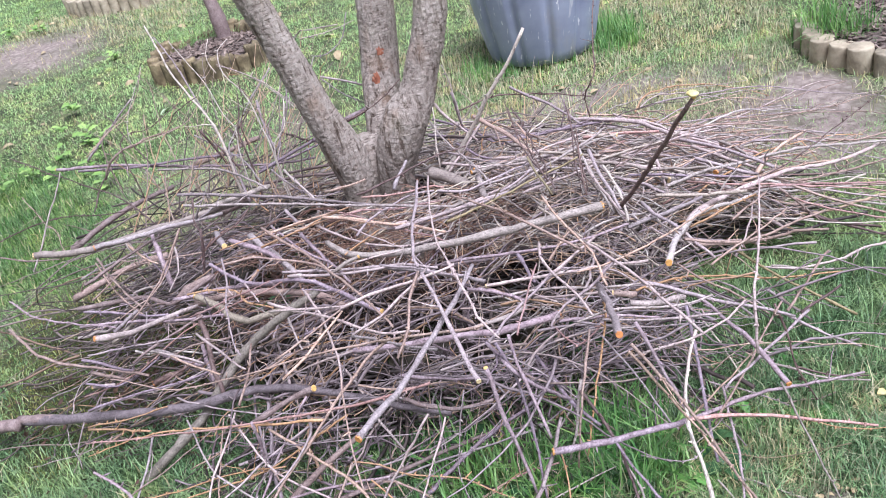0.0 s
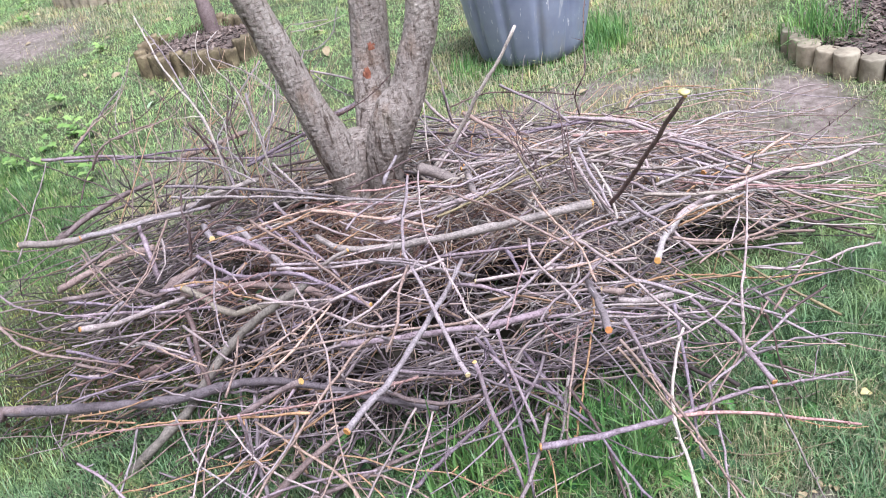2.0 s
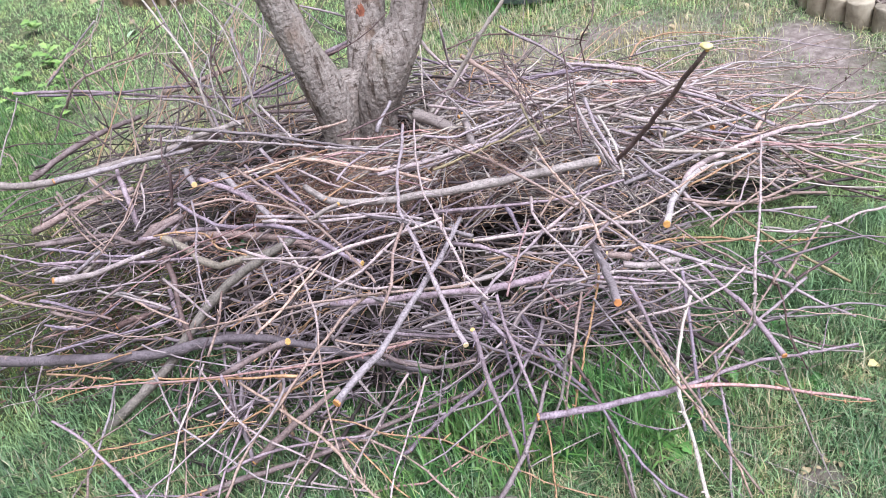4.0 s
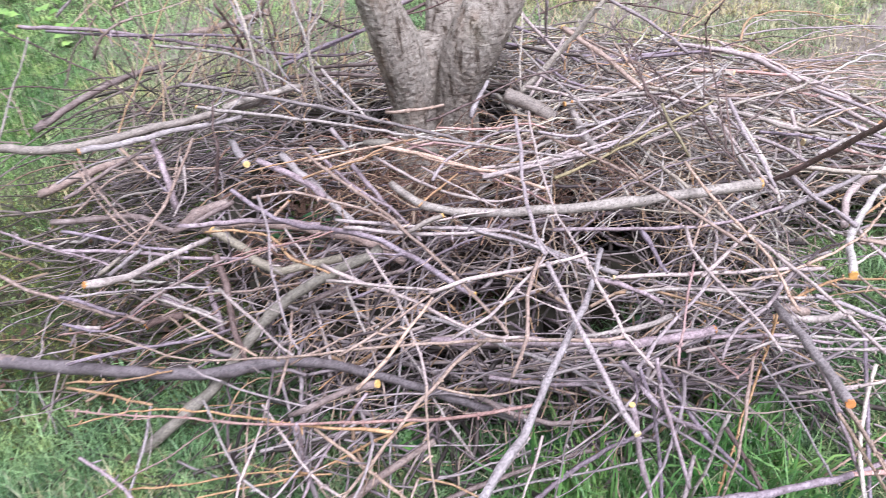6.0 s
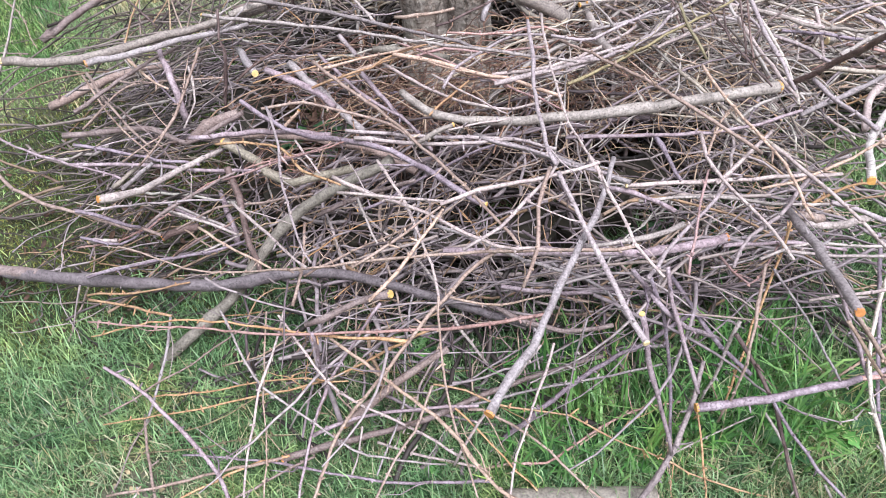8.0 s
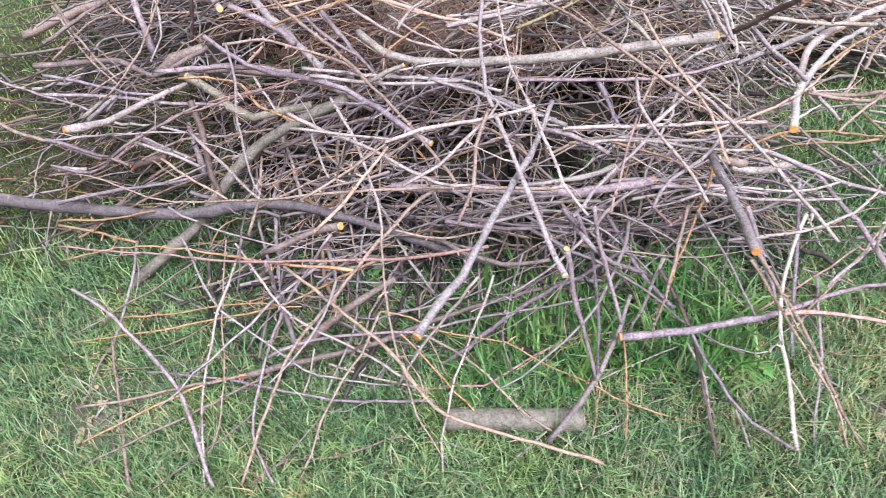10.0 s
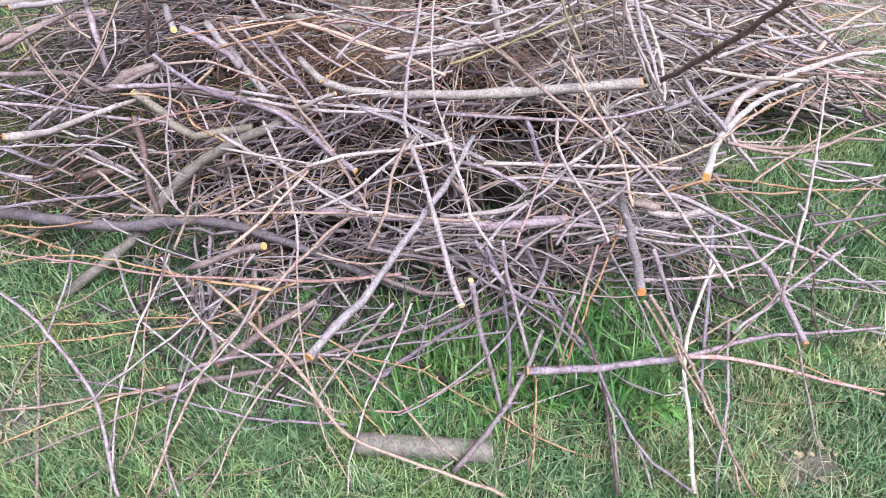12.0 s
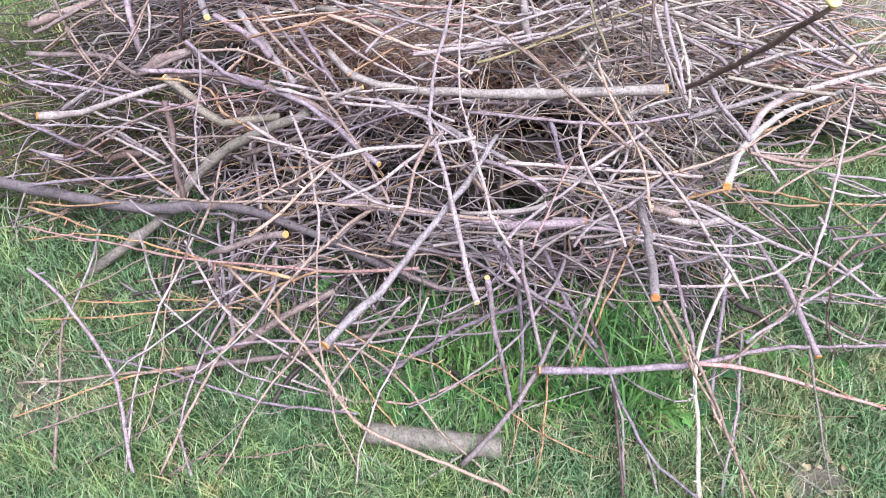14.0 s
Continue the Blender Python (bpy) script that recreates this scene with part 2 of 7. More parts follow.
M_YOUNG = leaf_green("young_leaf", (0.15, 0.29, 0.06), (0.36, 0.5, 0.15), per="object", soft=0.45)


def ground_mat():
    """Turf soil: green thatch with moss, bare trodden soil where the mesh says so, darkened as shade by the heap."""
    m, n, l, b = shader("turf", 0.95)
    turf = ramp(n, l, noise_of(n, l, 7, 8), [(0.3, (0.025, 0.034, 0.014)), (0.5, (0.06, 0.076, 0.032)), (0.72, (0.15, 0.155, 0.075))])
    fine = ramp(n, l, noise_of(n, l, 120, 4), [(0.3, (0.55, 0.55, 0.5)), (0.7, (1.3, 1.3, 1.2))])
    turf = mixed(n, l, 1.0, turf, fine, "MULTIPLY")
    soil = ramp(n, l, noise_of(n, l, 24, 7), [(0.3, (0.12, 0.092, 0.078)), (0.5, (0.22, 0.175, 0.155)), (0.72, (0.36, 0.305, 0.275))])
    at = n.new("ShaderNodeAttribute")
    at.attribute_name = "bare"
    heap_shade = n.new("ShaderNodeAttribute")
    heap_shade.attribute_name = "heap_shade"
    # dark mossy soil; its near-black tones also paint the heap's shade
    soil = mixed(n, l, heap_shade.outputs["Fac"], soil, ramp(n, l, noise_of(n, l, 40, 6), [(0.3, (0.018, 0.014, 0.009)), (0.48, (0.04, 0.034, 0.018)), (0.58, (0.04, 0.055, 0.016)), (0.75, (0.085, 0.066, 0.045))]))
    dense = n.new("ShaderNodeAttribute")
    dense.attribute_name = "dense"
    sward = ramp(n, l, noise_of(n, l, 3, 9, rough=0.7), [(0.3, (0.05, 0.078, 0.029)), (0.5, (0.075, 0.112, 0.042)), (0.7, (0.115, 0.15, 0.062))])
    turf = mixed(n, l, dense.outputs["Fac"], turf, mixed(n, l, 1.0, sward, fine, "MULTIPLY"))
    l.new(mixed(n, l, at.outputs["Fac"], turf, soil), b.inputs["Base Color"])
    bump(n, l, b, noise_of(n, l, 60, 8), 0.8, 0.02)
    return m


M_GROUND = ground_mat()


# ---- mesh helpers ----
def mesh_of(name, verts, faces, mat, smooth=True):
    me = bpy.data.meshes.new(name)
    me.from_pydata([tuple(v) for v in verts], [], faces)
    me.materials.append(mat)
    if smooth:
        me.polygons.foreach_set("use_smooth", [True] * len(me.polygons))
    me.update()
    return me


def tri_mesh(name, verts, tris, mat):
    """A large mesh of triangles from arrays."""
    me = bpy.data.meshes.new(name)
    verts, tris = np.asarray(verts, np.float32), np.asarray(tris, np.int32)
    me.vertices.add(len(verts))
    me.vertices.foreach_set("co", verts.ravel())
    me.loops.add(tris.size)
    me.loops.foreach_set("vertex_index", tris.ravel())
    me.polygons.add(len(tris))
    me.polygons.foreach_set("loop_start", np.arange(0, tris.size, 3, dtype=np.int32))
    me.polygons.foreach_set("use_smooth", np.ones(len(tris), bool))
    me.materials.append(mat)
    me.update(calc_edges=True)
    return me


def part(name, me, parent, label="", at=(0, 0, 0)):
    ob = new(name, me)
    ob.parent = parent
    ob.location = at
    if label:
        tagged(ob, label)
    return ob


def tube(P, R, sides=6, cap=True):
    """Vertices and faces of a tube along the points P with the radii R."""
    P, R = np.asarray(P, float), np.asarray(R, float)
    T = np.gradient(P, axis=0)
    T /= np.linalg.norm(T, axis=1)[:, None] + 1e-9
    ref = np.array([0, 0, 1.0]) if abs(T[0][2]) < 0.8 else np.array([1.0, 0, 0])
    U = ref - T * (T @ ref)[:, None]
    U /= np.linalg.norm(U, axis=1)[:, None] + 1e-9
    W = np.cross(T, U)
    a = np.arange(sides) * 2 * math.pi / sides
    ring = np.cos(a)[None, :, None] * U[:, None, :] + np.sin(a)[None, :, None] * W[:, None, :]
    V = (P[:, None, :] + ring * R[:, None, None]).reshape(-1, 3)
    k = len(P)
    F = [(i * sides + j, i * sides + (j + 1) % sides, (i + 1) * sides + (j + 1) % sides, (i + 1) * sides + j) for i in range(k - 1) for j in range(sides)]
    if cap:
        F.append(tuple(range(sides - 1, -1, -1)))
        F.append(tuple(range((k - 1) * sides, k * sides)))
    return V, F


def curve_through(pts, n):
    """n points on a smooth line through the given ones."""
    pts = np.asarray(pts, float)
    if len(pts) == 2:
        return pts[0] + np.linspace(0, 1, n)[:, None] * (pts[1] - pts[0])
    ext = np.vstack([2 * pts[0] - pts[1], pts, 2 * pts[-1] - pts[-2]])
    d = np.linalg.norm(np.diff(pts, axis=0), axis=1)
    s = np.concatenate([[0], np.cumsum(d)])
    out = []
    for u in np.linspace(0, s[-1], n):
        i = min(int(np.searchsorted(s, u, "right")) - 1, len(pts) - 2)
        f = (u - s[i]) / (d[i] + 1e-9)
        p0, p1, p2, p3 = ext[i:i + 4]
        out.append(0.5 * (2 * p1 + (p2 - p0) * f + (2 * p0 - 5 * p1 + 4 * p2 - p3) * f * f + (3 * p1 - p0 - 3 * p2 + p3) * f ** 3))
    return np.array(out)


rng = np.random.default_rng(7)


def wobble(P, amount):
    """Small kinks of a grown stick, none at its ends."""
    k = len(P)
    w = rng.normal(0, 1, (k, 3))
    w = w + 1.2 * np.cumsum(rng.normal(0, 1, (k, 3)), axis=0) / math.sqrt(k)
    t = np.linspace(0, 1, k)
    w -= w[0] + (w[-1] - w[0]) * t[:, None]
    return P + amount * w


def sway(P, amount):
    """Slow bends of a grown stick, none at its ends."""
    u = np.linspace(0, 1, len(P))
    L = np.linalg.norm(P[-1] - P[0])
    out = P.copy()
    for k in (1, 2, 3, 5, 8):
        out += np.sin(math.pi * k * u)[:, None] * rng.normal(0, amount * L / k ** 0.85, 3) * np.array([1, 1, 0.6])
    return out


# ---- ground: one sheet to the horizon ----
def bare_amount(x, y):
    """How bare the turf is, from trodden paths and the bed beneath the tree."""
    e = lambda cx, cy, ax, ay: np.clip(1.35 - np.hypot((x - cx) / ax, (y - cy) / ay), 0, 1)
    b = np.maximum.reduce([
        e(1.74, 3.3, 0.26, 0.5), 0.9 * e(1.45, 3.2, 0.3, 0.35), 0.75 * e(0.9, 3.75, 0.9, 0.32), 0.55 * e(-0.75, 3.6, 0.7, 0.8), 1.0 * e(1.1, 3.08, 0.6, 0.3), 0.95 * e(0.6, 3.25, 0.6, 0.3), 0.8 * e(1.55, 3.0, 0.5, 0.4),
        e(-3.1, 7.2, 0.75, 0.9), e(-4.2, 7.0, 1.0, 0.5), e(-0.1, 2.55, 0.75, 0.62),
        0.72 * e(-0.88, 1.47, 0.16, 0.13), 0.9 * e(0.77, 1.28, 0.09, 0.08), 0.6 * e(-1.35, 1.55, 0.25, 0.2),
        0.85 * e(-0.8, 2.25, 0.45, 0.38), 0.95 * e(-1.08, 2.22, 0.44, 0.4), 1.0 * e(-1.1, 2.6, 0.42, 0.5), 0.8 * e(-1.35, 2.7, 0.36, 0.34), 0.85 * e(-0.3, 3.25, 0.9, 0.45)])
    return b


def axis_steps(lo, hi, fine, far):
    near = list(np.arange(lo, hi, fine))
    a, step = [near[-1]], fine
    while a[-1] < far:
        step *= 1.35
        a.append(a[-1] + step)
    z, step = [near[0]], fine
    while z[-1] > -far:
        step *= 1.35
        z.append(z[-1] - step)
    return np.array(z[:0:-1] + near + a[1:])


def fbm(x, y, s):
    return np.array([noise.noise(Vector((a * s, b * s, 3.3))) for a, b in zip(x, y)])


gx, gy = axis_steps(-4.5, 3.5, 0.07, 900), axis_steps(0.4, 9.5, 0.07, 900)
GX, GY = np.meshgrid(gx, gy)
fx, fy = GX.ravel(), GY.ravel()
near_mask = np.exp(-np.hypot(fx, fy - 4) / 60)
gz = (0.02 * fbm(fx, fy, 0.9) + 0.008 * fbm(fx, fy, 4.0)) * near_mask
W = len(gx)
gfaces = [(j * W + i, j * W + i + 1, (j + 1) * W + i + 1, (j + 1) * W + i) for j in range(len(gy) - 1) for i in range(W - 1)]
gme = mesh_of("ground", np.stack([fx, fy, gz], 1), gfaces, M_GROUND)
bare = np.clip(bare_amount(fx, fy) + 0.6 * fbm(fx, fy, 3.1) * (bare_amount(fx, fy) > 0.02) + 0.4 * fbm(fx, fy, 9.0) * (bare_amount(fx, fy) > 0.02), 0, 1)
gme.attributes.new("bare", "FLOAT", "POINT").data.foreach_set("value", bare.astype(np.float32))
# ellipse under the heap and its flank where soil takes the painted shade
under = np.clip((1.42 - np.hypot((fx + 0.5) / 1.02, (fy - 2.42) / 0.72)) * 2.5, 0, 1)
gme.attributes.new("heap_shade", "FLOAT", "POINT").data.foreach_set("value", under.astype(np.float32))
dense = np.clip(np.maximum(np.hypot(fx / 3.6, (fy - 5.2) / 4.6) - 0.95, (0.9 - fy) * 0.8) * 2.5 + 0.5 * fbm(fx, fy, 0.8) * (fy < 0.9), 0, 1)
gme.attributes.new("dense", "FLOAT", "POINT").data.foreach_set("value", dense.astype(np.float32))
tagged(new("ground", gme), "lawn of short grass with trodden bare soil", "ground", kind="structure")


def height(x, y):
    return 0.02 * noise.noise(Vector((x * 0.9, y * 0.9, 3.3))) + 0.008 * noise.noise(Vector((x * 4, y * 4, 3.3)))


# ---- grass ----
def blades(name, label, n, region, length, width, mat, keep_bare=0.0, lean=0.45, clump=0.0, keep=None, flat=0.0):
    """Single blades, each bent, over the region (x0, x1, y0, y1)."""
    x0, x1, y0, y1 = region
    x, y = rng.uniform(x0, x1, n), rng.uniform(y0, y1, n)
    if clump:
        k = max(n // 14, 1)
        cx, cy = rng.uniform(x0, x1, k), rng.uniform(y0, y1, k)
        pick = rng.integers(0, k, n)
        x, y = cx[pick] + rng.normal(0, clump, n), cy[pick] + rng.normal(0, clump, n)
    ok = rng.uniform(0, 1, n) > np.clip(bare_amount(x, y) * 1.3 - keep_bare, 0, 1)
    if keep is not None:
        ok &= keep(x, y)
    x, y = x[ok], y[ok]
    n = len(x)
    z = 0.02 * fbm(x, y, 0.9) + 0.008 * fbm(x, y, 4.0) - 0.004
    h = length * rng.lognormal(0, 0.35, n)
    a, tilt = rng.uniform(0, 2 * math.pi, n), flat + np.abs(rng.normal(0, lean, n))
    dx, dy = np.cos(a), np.sin(a)
    w = width * rng.uniform(0.6, 1.3, n) / 2
    base = np.stack([x, y, z], 1)
    side = np.stack([-dy, dx, np.zeros(n)], 1)
    out = np.stack([dx, dy, np.zeros(n)], 1)
    up = np.array([0, 0, 1.0])
    mid = base + out * (h * 0.5 * np.sin(tilt * 0.6))[:, None] + up * (h * 0.55 * np.cos(tilt * 0.6))[:, None]
    tip = mid + out * (h * 0.6 * np.sin(tilt * 1.7))[:, None] + up * (h * 0.5 * np.cos(np.minimum(tilt * 1.7, 1.7)))[:, None]
    V = np.stack([base - side * w[:, None], base + side * w[:, None], mid - side * (w * 0.8)[:, None], mid + side * (w * 0.8)[:, None], tip], 1).reshape(-1, 3)
    i = np.arange(n)[:, None] * 5
    tris = np.stack([i + [0, 1, 3], i + [0, 3, 2], i + [2, 3, 4]], 1).reshape(-1, 3)
    return tagged(new(name, tri_mesh(name, V, tris, mat)), label, "grass", kind="stuff")


lush_zone = lambda x, y: np.hypot((x + 2.05) / 0.62, (y - 3.35) / 1.05) + rng.normal(0, 0.22, len(x)) < 1.0 + 0.15 * np.sin(7 * x + 4 * y)
straw_zone = lambda x, y: np.hypot((x - 1.1) / 1.1, (y - 4.2) / 1.4) < 1.1 + 0.2 * np.sin(5 * x + 3 * y)
blades("lawn_grass", "short green lawn grass in front of the heap", 138000, (-1.5, 1.6, 0.95, 2.15), 0.052, 0.0028, M_GRASS, keep_bare=0.1, lean=0.7, clump=0.022, flat=0.25)
blades("lawn_grass", "short green lawn grass round the heap", 172000, (-2.6, 2.4, 2.1, 4.2), 0.03, 0.0026, M_GRASS_MID, keep_bare=0.15, lean=0.5, clump=0.05, flat=0.95)
blades("lawn_grass", "short yellowish green grass of the far lawn", 190000, (-4.3, 3.2, 4.0, 9.8), 0.034, 0.004, M_GRASS_FAR, lean=0.5, clump=0.06, flat=0.95)
for far_plot in ((-4.3, 3.2, 9.8, 13.0), (-9.0, -4.3, 5.0, 13.0)):
    blades("lawn_grass", "short green grass of the distant lawn", 36000, far_plot, 0.05, 0.012, M_GRASS_FAR, lean=0.5, clump=0.08, flat=0.8)
for side_plot in ((-4.3, -2.6, 2.1, 4.3), (2.4, 4.0, 2.1, 4.3)):
    blades("lawn_grass", "short green lawn grass at the sides", 20000, side_plot, 0.04, 0.006, M_GRASS_MID, lean=0.5, clump=0.06, flat=0.8)
blades("dry_grass", "flattened straw-coloured dead grass on the lawn", 34000, (-0.2, 2.4, 2.9, 6.0), 0.05, 0.0035, M_STRAW, keep_bare=0.3, lean=1.2, clump=0.05, keep=straw_zone)
blades("moss", "olive moss and sparse short grass on dark soil", 42000, (-1.6, -0.45, 1.65, 2.85), 0.011, 0.0035, M_MOSS, keep_bare=1.3, lean=1.1, clump=0.04)
blades("moss_grass", "sparse short grass on dark soil beside the heap", 4000, (-1.6, -0.55, 1.65, 2.8), 0.024, 0.002, M_SHADE, keep_bare=1.2, lean=0.9, clump=0.02)
blades("lawn_grass", "longer dark green grass beside the heap", 30000, (-3.0, -1.3, 2.2, 4.9), 0.055, 0.0032, M_SHADE, keep_bare=0.1, lean=0.8, clump=0.07, keep=lush_zone)
blades("lawn_grass", "short green lawn grass round about", 22000, (-3.2, 3.2, -1.2, 1.0), 0.045, 0.005, M_GRASS, lean=0.8, clump=0.03)
blades("lawn_grass", "short green lawn grass at the sides", 20000, (1.5, 3.2, 0.9, 2.4), 0.045, 0.004, M_GRASS, lean=0.8, clump=0.03)
blades("lawn_grass", "short green lawn grass at the sides", 20000, (-3.2, -1.45, 0.9, 2.4), 0.045, 0.004, M_GRASS, lean=0.8, clump=0.03)
blades("dry_grass", "brownish dead grass before the distant bed", 7000, (-3.5, -1.7, 7.0, 8.5), 0.05, 0.005, M_STRAW, keep_bare=0.3, lean=1.2, clump=0.07)
blades("dry_grass", "pale dead grass round the back of the heap", 14000, (-1.3, 1.4, 2.75, 3.7), 0.05, 0.003, M_STRAW, keep_bare=0.6, lean=1.3, clump=0.04)
blades("dry_grass", "straw-coloured dead blades in the front turf", 16000, (-1.3, 1.5, 0.95, 1.75), 0.05, 0.0025, M_STRAW, keep_bare=0.6, lean=1.2, clump=0.03)
blades("dry_grass", "pale dead blades in the turf beside the heap", 7000, (0.2, 1.4, 1.0, 1.6), 0.05, 0.0026, M_STRAW, keep_bare=0.6, lean=1.2, clump=0.03)
blades("dry_grass", "scattered dead straw-coloured blades in the turf", 30000, (-4.0, 3.5, 0.9, 9.0), 0.05, 0.003, M_STRAW, keep_bare=0.6, lean=1.2)


# ---- tree ----
def stem(pts, r0, r1, n=26, sides=14, rough=0.012):
    P = curve_through(pts, n)
    R = np.linspace(r0, r1, n) if not isinstance(r0, tuple) else np.interp(np.linspace(0, 1, n), np.linspace(0, 1, len(r0)), r0)
    return tube(P, R * (1 + rough * rng.normal(0, 1, n)), sides)


def grown(origin, *rows):
    """A stem through control points that each name their own radius."""
    n = 44
    rows = np.array(rows)
    Q = curve_through(np.column_stack([rows[:, :3] - origin, rows[:, 3] * 0.2]), n)
    return tube(Q[:, :3], Q[:, 3] * 5 * (1 + 0.012 * rng.normal(0, 1, n)), 14)


def joined(shapes):
    V, F, k = [], [], 0
    for v, f in shapes:
        V.append(v)
        F += [tuple(i + k for i in q) for q in f]
        k += len(v)
    return np.vstack(V), F


def fruit_tree():
    tree = tagged(new("fruit_tree"), "pruned cherry tree with three rough grey-brown stems", "tree")
    tree.location = (-0.1, 2.63, 0)
    o = np.array([-0.1, 2.63, 0])
    w = lambda *p: [np.array(q) - o for q in p]
    # each control point: x, y, z, radius
    shapes = [grown(o, *rows) for rows in (
        ((-0.115, 2.69, -0.08, 0.1), (-0.115, 2.68, 0.12, 0.095), (-0.12, 2.67, 0.3, 0.085), (-0.125, 2.665, 0.43, 0.07), (-0.125, 2.665, 0.5, 0.045)),
        ((-0.175, 2.62, -0.08, 0.08), (-0.178, 2.61, 0.25, 0.062), (-0.18, 2.6, 0.389, 0.06), (-0.2, 2.585, 0.512, 0.065), (-0.236, 2.565, 0.64, 0.0515), (-0.268, 2.558, 0.774, 0.049), (-0.331, 2.545, 1.014, 0.046), (-0.46, 2.5, 1.5, 0.042), (-0.6, 2.5, 2.0, 0.036)),
        ((-0.09, 2.68, 0.2, 0.08), (-0.07, 2.7, 0.4, 0.066), (-0.055, 2.74, 0.513, 0.064), (-0.042, 2.8, 0.62, 0.064), (-0.027, 2.84, 0.71, 0.064), (-0.002, 2.86, 0.9, 0.061), (0.06, 2.95, 1.5, 0.052), (0.06, 3.0, 2.1, 0.046)),
        ((-0.062, 2.62, -0.08, 0.075), (-0.062, 2.61, 0.22, 0.062), (-0.059, 2.6, 0.333, 0.06), (-0.042, 2.59, 0.42, 0.066), (-0.011, 2.58, 0.501, 0.073), (0.025, 2.575, 0.576, 0.073), (0.063, 2.58, 0.62, 0.061), (0.088, 2.583, 0.675, 0.053), (0.113, 2.588, 0.744, 0.052), (0.162, 2.595, 0.88, 0.051), (0.28, 2.63, 1.5, 0.045), (0.34, 2.7, 2.1, 0.036)))]
    tex = bpy.data.textures.new("bark_relief", "CLOUDS")
    tex.noise_scale, tex.noise_depth = 0.009, 5
    # the stems press against each other with a deep seam between them
    for group in ((shapes[0], shapes[1]), (shapes[2],), (shapes[3],)):
        trunk = part("stem", mesh_of("stem", *joined(group), M_TREE), tree)
        r = trunk.modifiers.new("grow_together", "REMESH")
        r.mode, r.voxel_size, r.use_smooth_shade = "VOXEL", 0.004, True
        s = trunk.modifiers.new("soften", "SMOOTH")
        s.factor, s.iterations = 0.5, 1
        d = trunk.modifiers.new("bark_relief", "DISPLACE")
        d.texture, d.strength, d.mid_level = tex, 0.008, 0.5
    # leafless upper limbs
    for a, b, c in (((-0.62, 2.5, 1.95), (-0.75, 2.35, 2.4), (-0.8, 2.3, 2.9)), ((-0.6, 2.5, 1.9), (-0.8, 2.7, 2.3), (-1.1, 2.8, 2.7)),
                    ((0.06, 3.0, 2.05), (0.0, 3.1, 2.5), (-0.1, 3.15, 3.0)), ((0.06, 3.0, 2.0), (0.2, 3.2, 2.4), (0.35, 3.4, 2.8)),
                    ((0.34, 2.7, 2.05), (0.42, 2.6, 2.5), (0.45, 2.6, 3.0)), ((0.33, 2.69, 2.0), (0.6, 2.8, 2.4), (0.9, 2.85, 2.7))):
        part("limb", mesh_of("limb", *stem(w(a, b, c), 0.035, 0.014, 16, 8), M_TREE), tree)
    # reddish bark wounds on the middle stem
    for (x, y, z), sx, sz in (((-0.05, 2.747, 0.639), 0.013, 0.036), ((-0.022, 2.783, 0.729), 0.012, 0.018)):
        bm = bmesh.new()
        bmesh.ops.create_icosphere(bm, subdivisions=3, radius=1)
        for v in bm.verts:
            k = 1 + 0.75 * noise.noise(v.co * 3.1 + Vector((z * 40, 0, 0)))
            v.co = Vector((v.co.x * sx * k, v.co.y * 0.007, v.co.z * sz * k))
        bm_me = bpy.data.meshes.new("bark_wound")
        bm.to_mesh(bm_me)
        bm.free()
        bm_me.materials.append(M_WOUND)
        part("bark_wound", bm_me, tree, "reddish-brown bark wound", (x + 0.1, y - 2.63, z))
    return tree


fruit_tree()


# ---- log edgings ----
def stake_mesh(r, h, seed, ragged=0.0):
    """A round stake with a worn chamfered top."""
    g = np.random.default_rng(seed)
    prof = [(1.0, -0.05), (1.02, 0.02), (1.0, h * 0.5), (0.99, h * 0.93), (0.98, h * 0.985), (0.94, h), (0.0, h + 0.002)]
    n, V, F = 16, [], []
    wav = 1 + (0.025 + 0.1 * ragged) * g.normal(0, 1, n)
    chip = ragged * 0.035 * np.array([noise.noise(Vector((2.2 * math.cos(0.393 * i), 2.2 * math.sin(0.393 * i), seed))) for i in range(n)])
    for k, (s, z) in enumerate(prof[:-1]):
        for i in range(n):
            a = 2 * math.pi * i / n
            q = r * s * wav[i]
            V.append((q * math.cos(a), q * math.sin(a), z + (0.003 * g.normal() + chip[i] if k > 2 else 0)))
    V.append((0, 0, prof[-1][1]))
    for k in range(len(prof) - 2):
        F += [(k * n + i, k * n + (i + 1) % n, (k + 1) * n + (i + 1) % n, (k + 1) * n + i) for i in range(n)]
    t = (len(prof) - 2) * n
    F += [(t + i, t + (i + 1) % n, len(V) - 1) for i in range(n)]
    return V, F


def edging(label, cx, cy, radius, a0, a1, r, h, mat, seed, jitter=0.01, sunk=0.0, ragged=0.0):
    """Upright stakes side by side along an arc, each a part."""
    top = tagged(new("log_edging"), label, "garden edging")
    top.location = (cx, cy, 0)
    kinds = [mesh_of("stake", *stake_mesh(r, h * f, seed + i, ragged), mat) for i, f in enumerate((0.9, 1.0, 1.06, 0.97) if not ragged else (0.72, 1.0, 1.1, 0.86))]
    n = int(round(abs(a1 - a0) * radius / (2 * r * 0.99)))
    g = np.random.default_rng(seed)
    for i in range(n):
        a = a0 + (a1 - a0) * (i + 0.5) / n
        q = radius + g.normal(0, jitter * 0.5)
        ob = part("stake", kinds[g.integers(0, 4)], top)
        x, y = q * math.cos(a), q * math.sin(a)
        ob.matrix_local = pose(x, y, height(cx + x, cy + y) - sunk, g.normal(0, 2), g.normal(0, 2), g.uniform(0, 360))
    return top


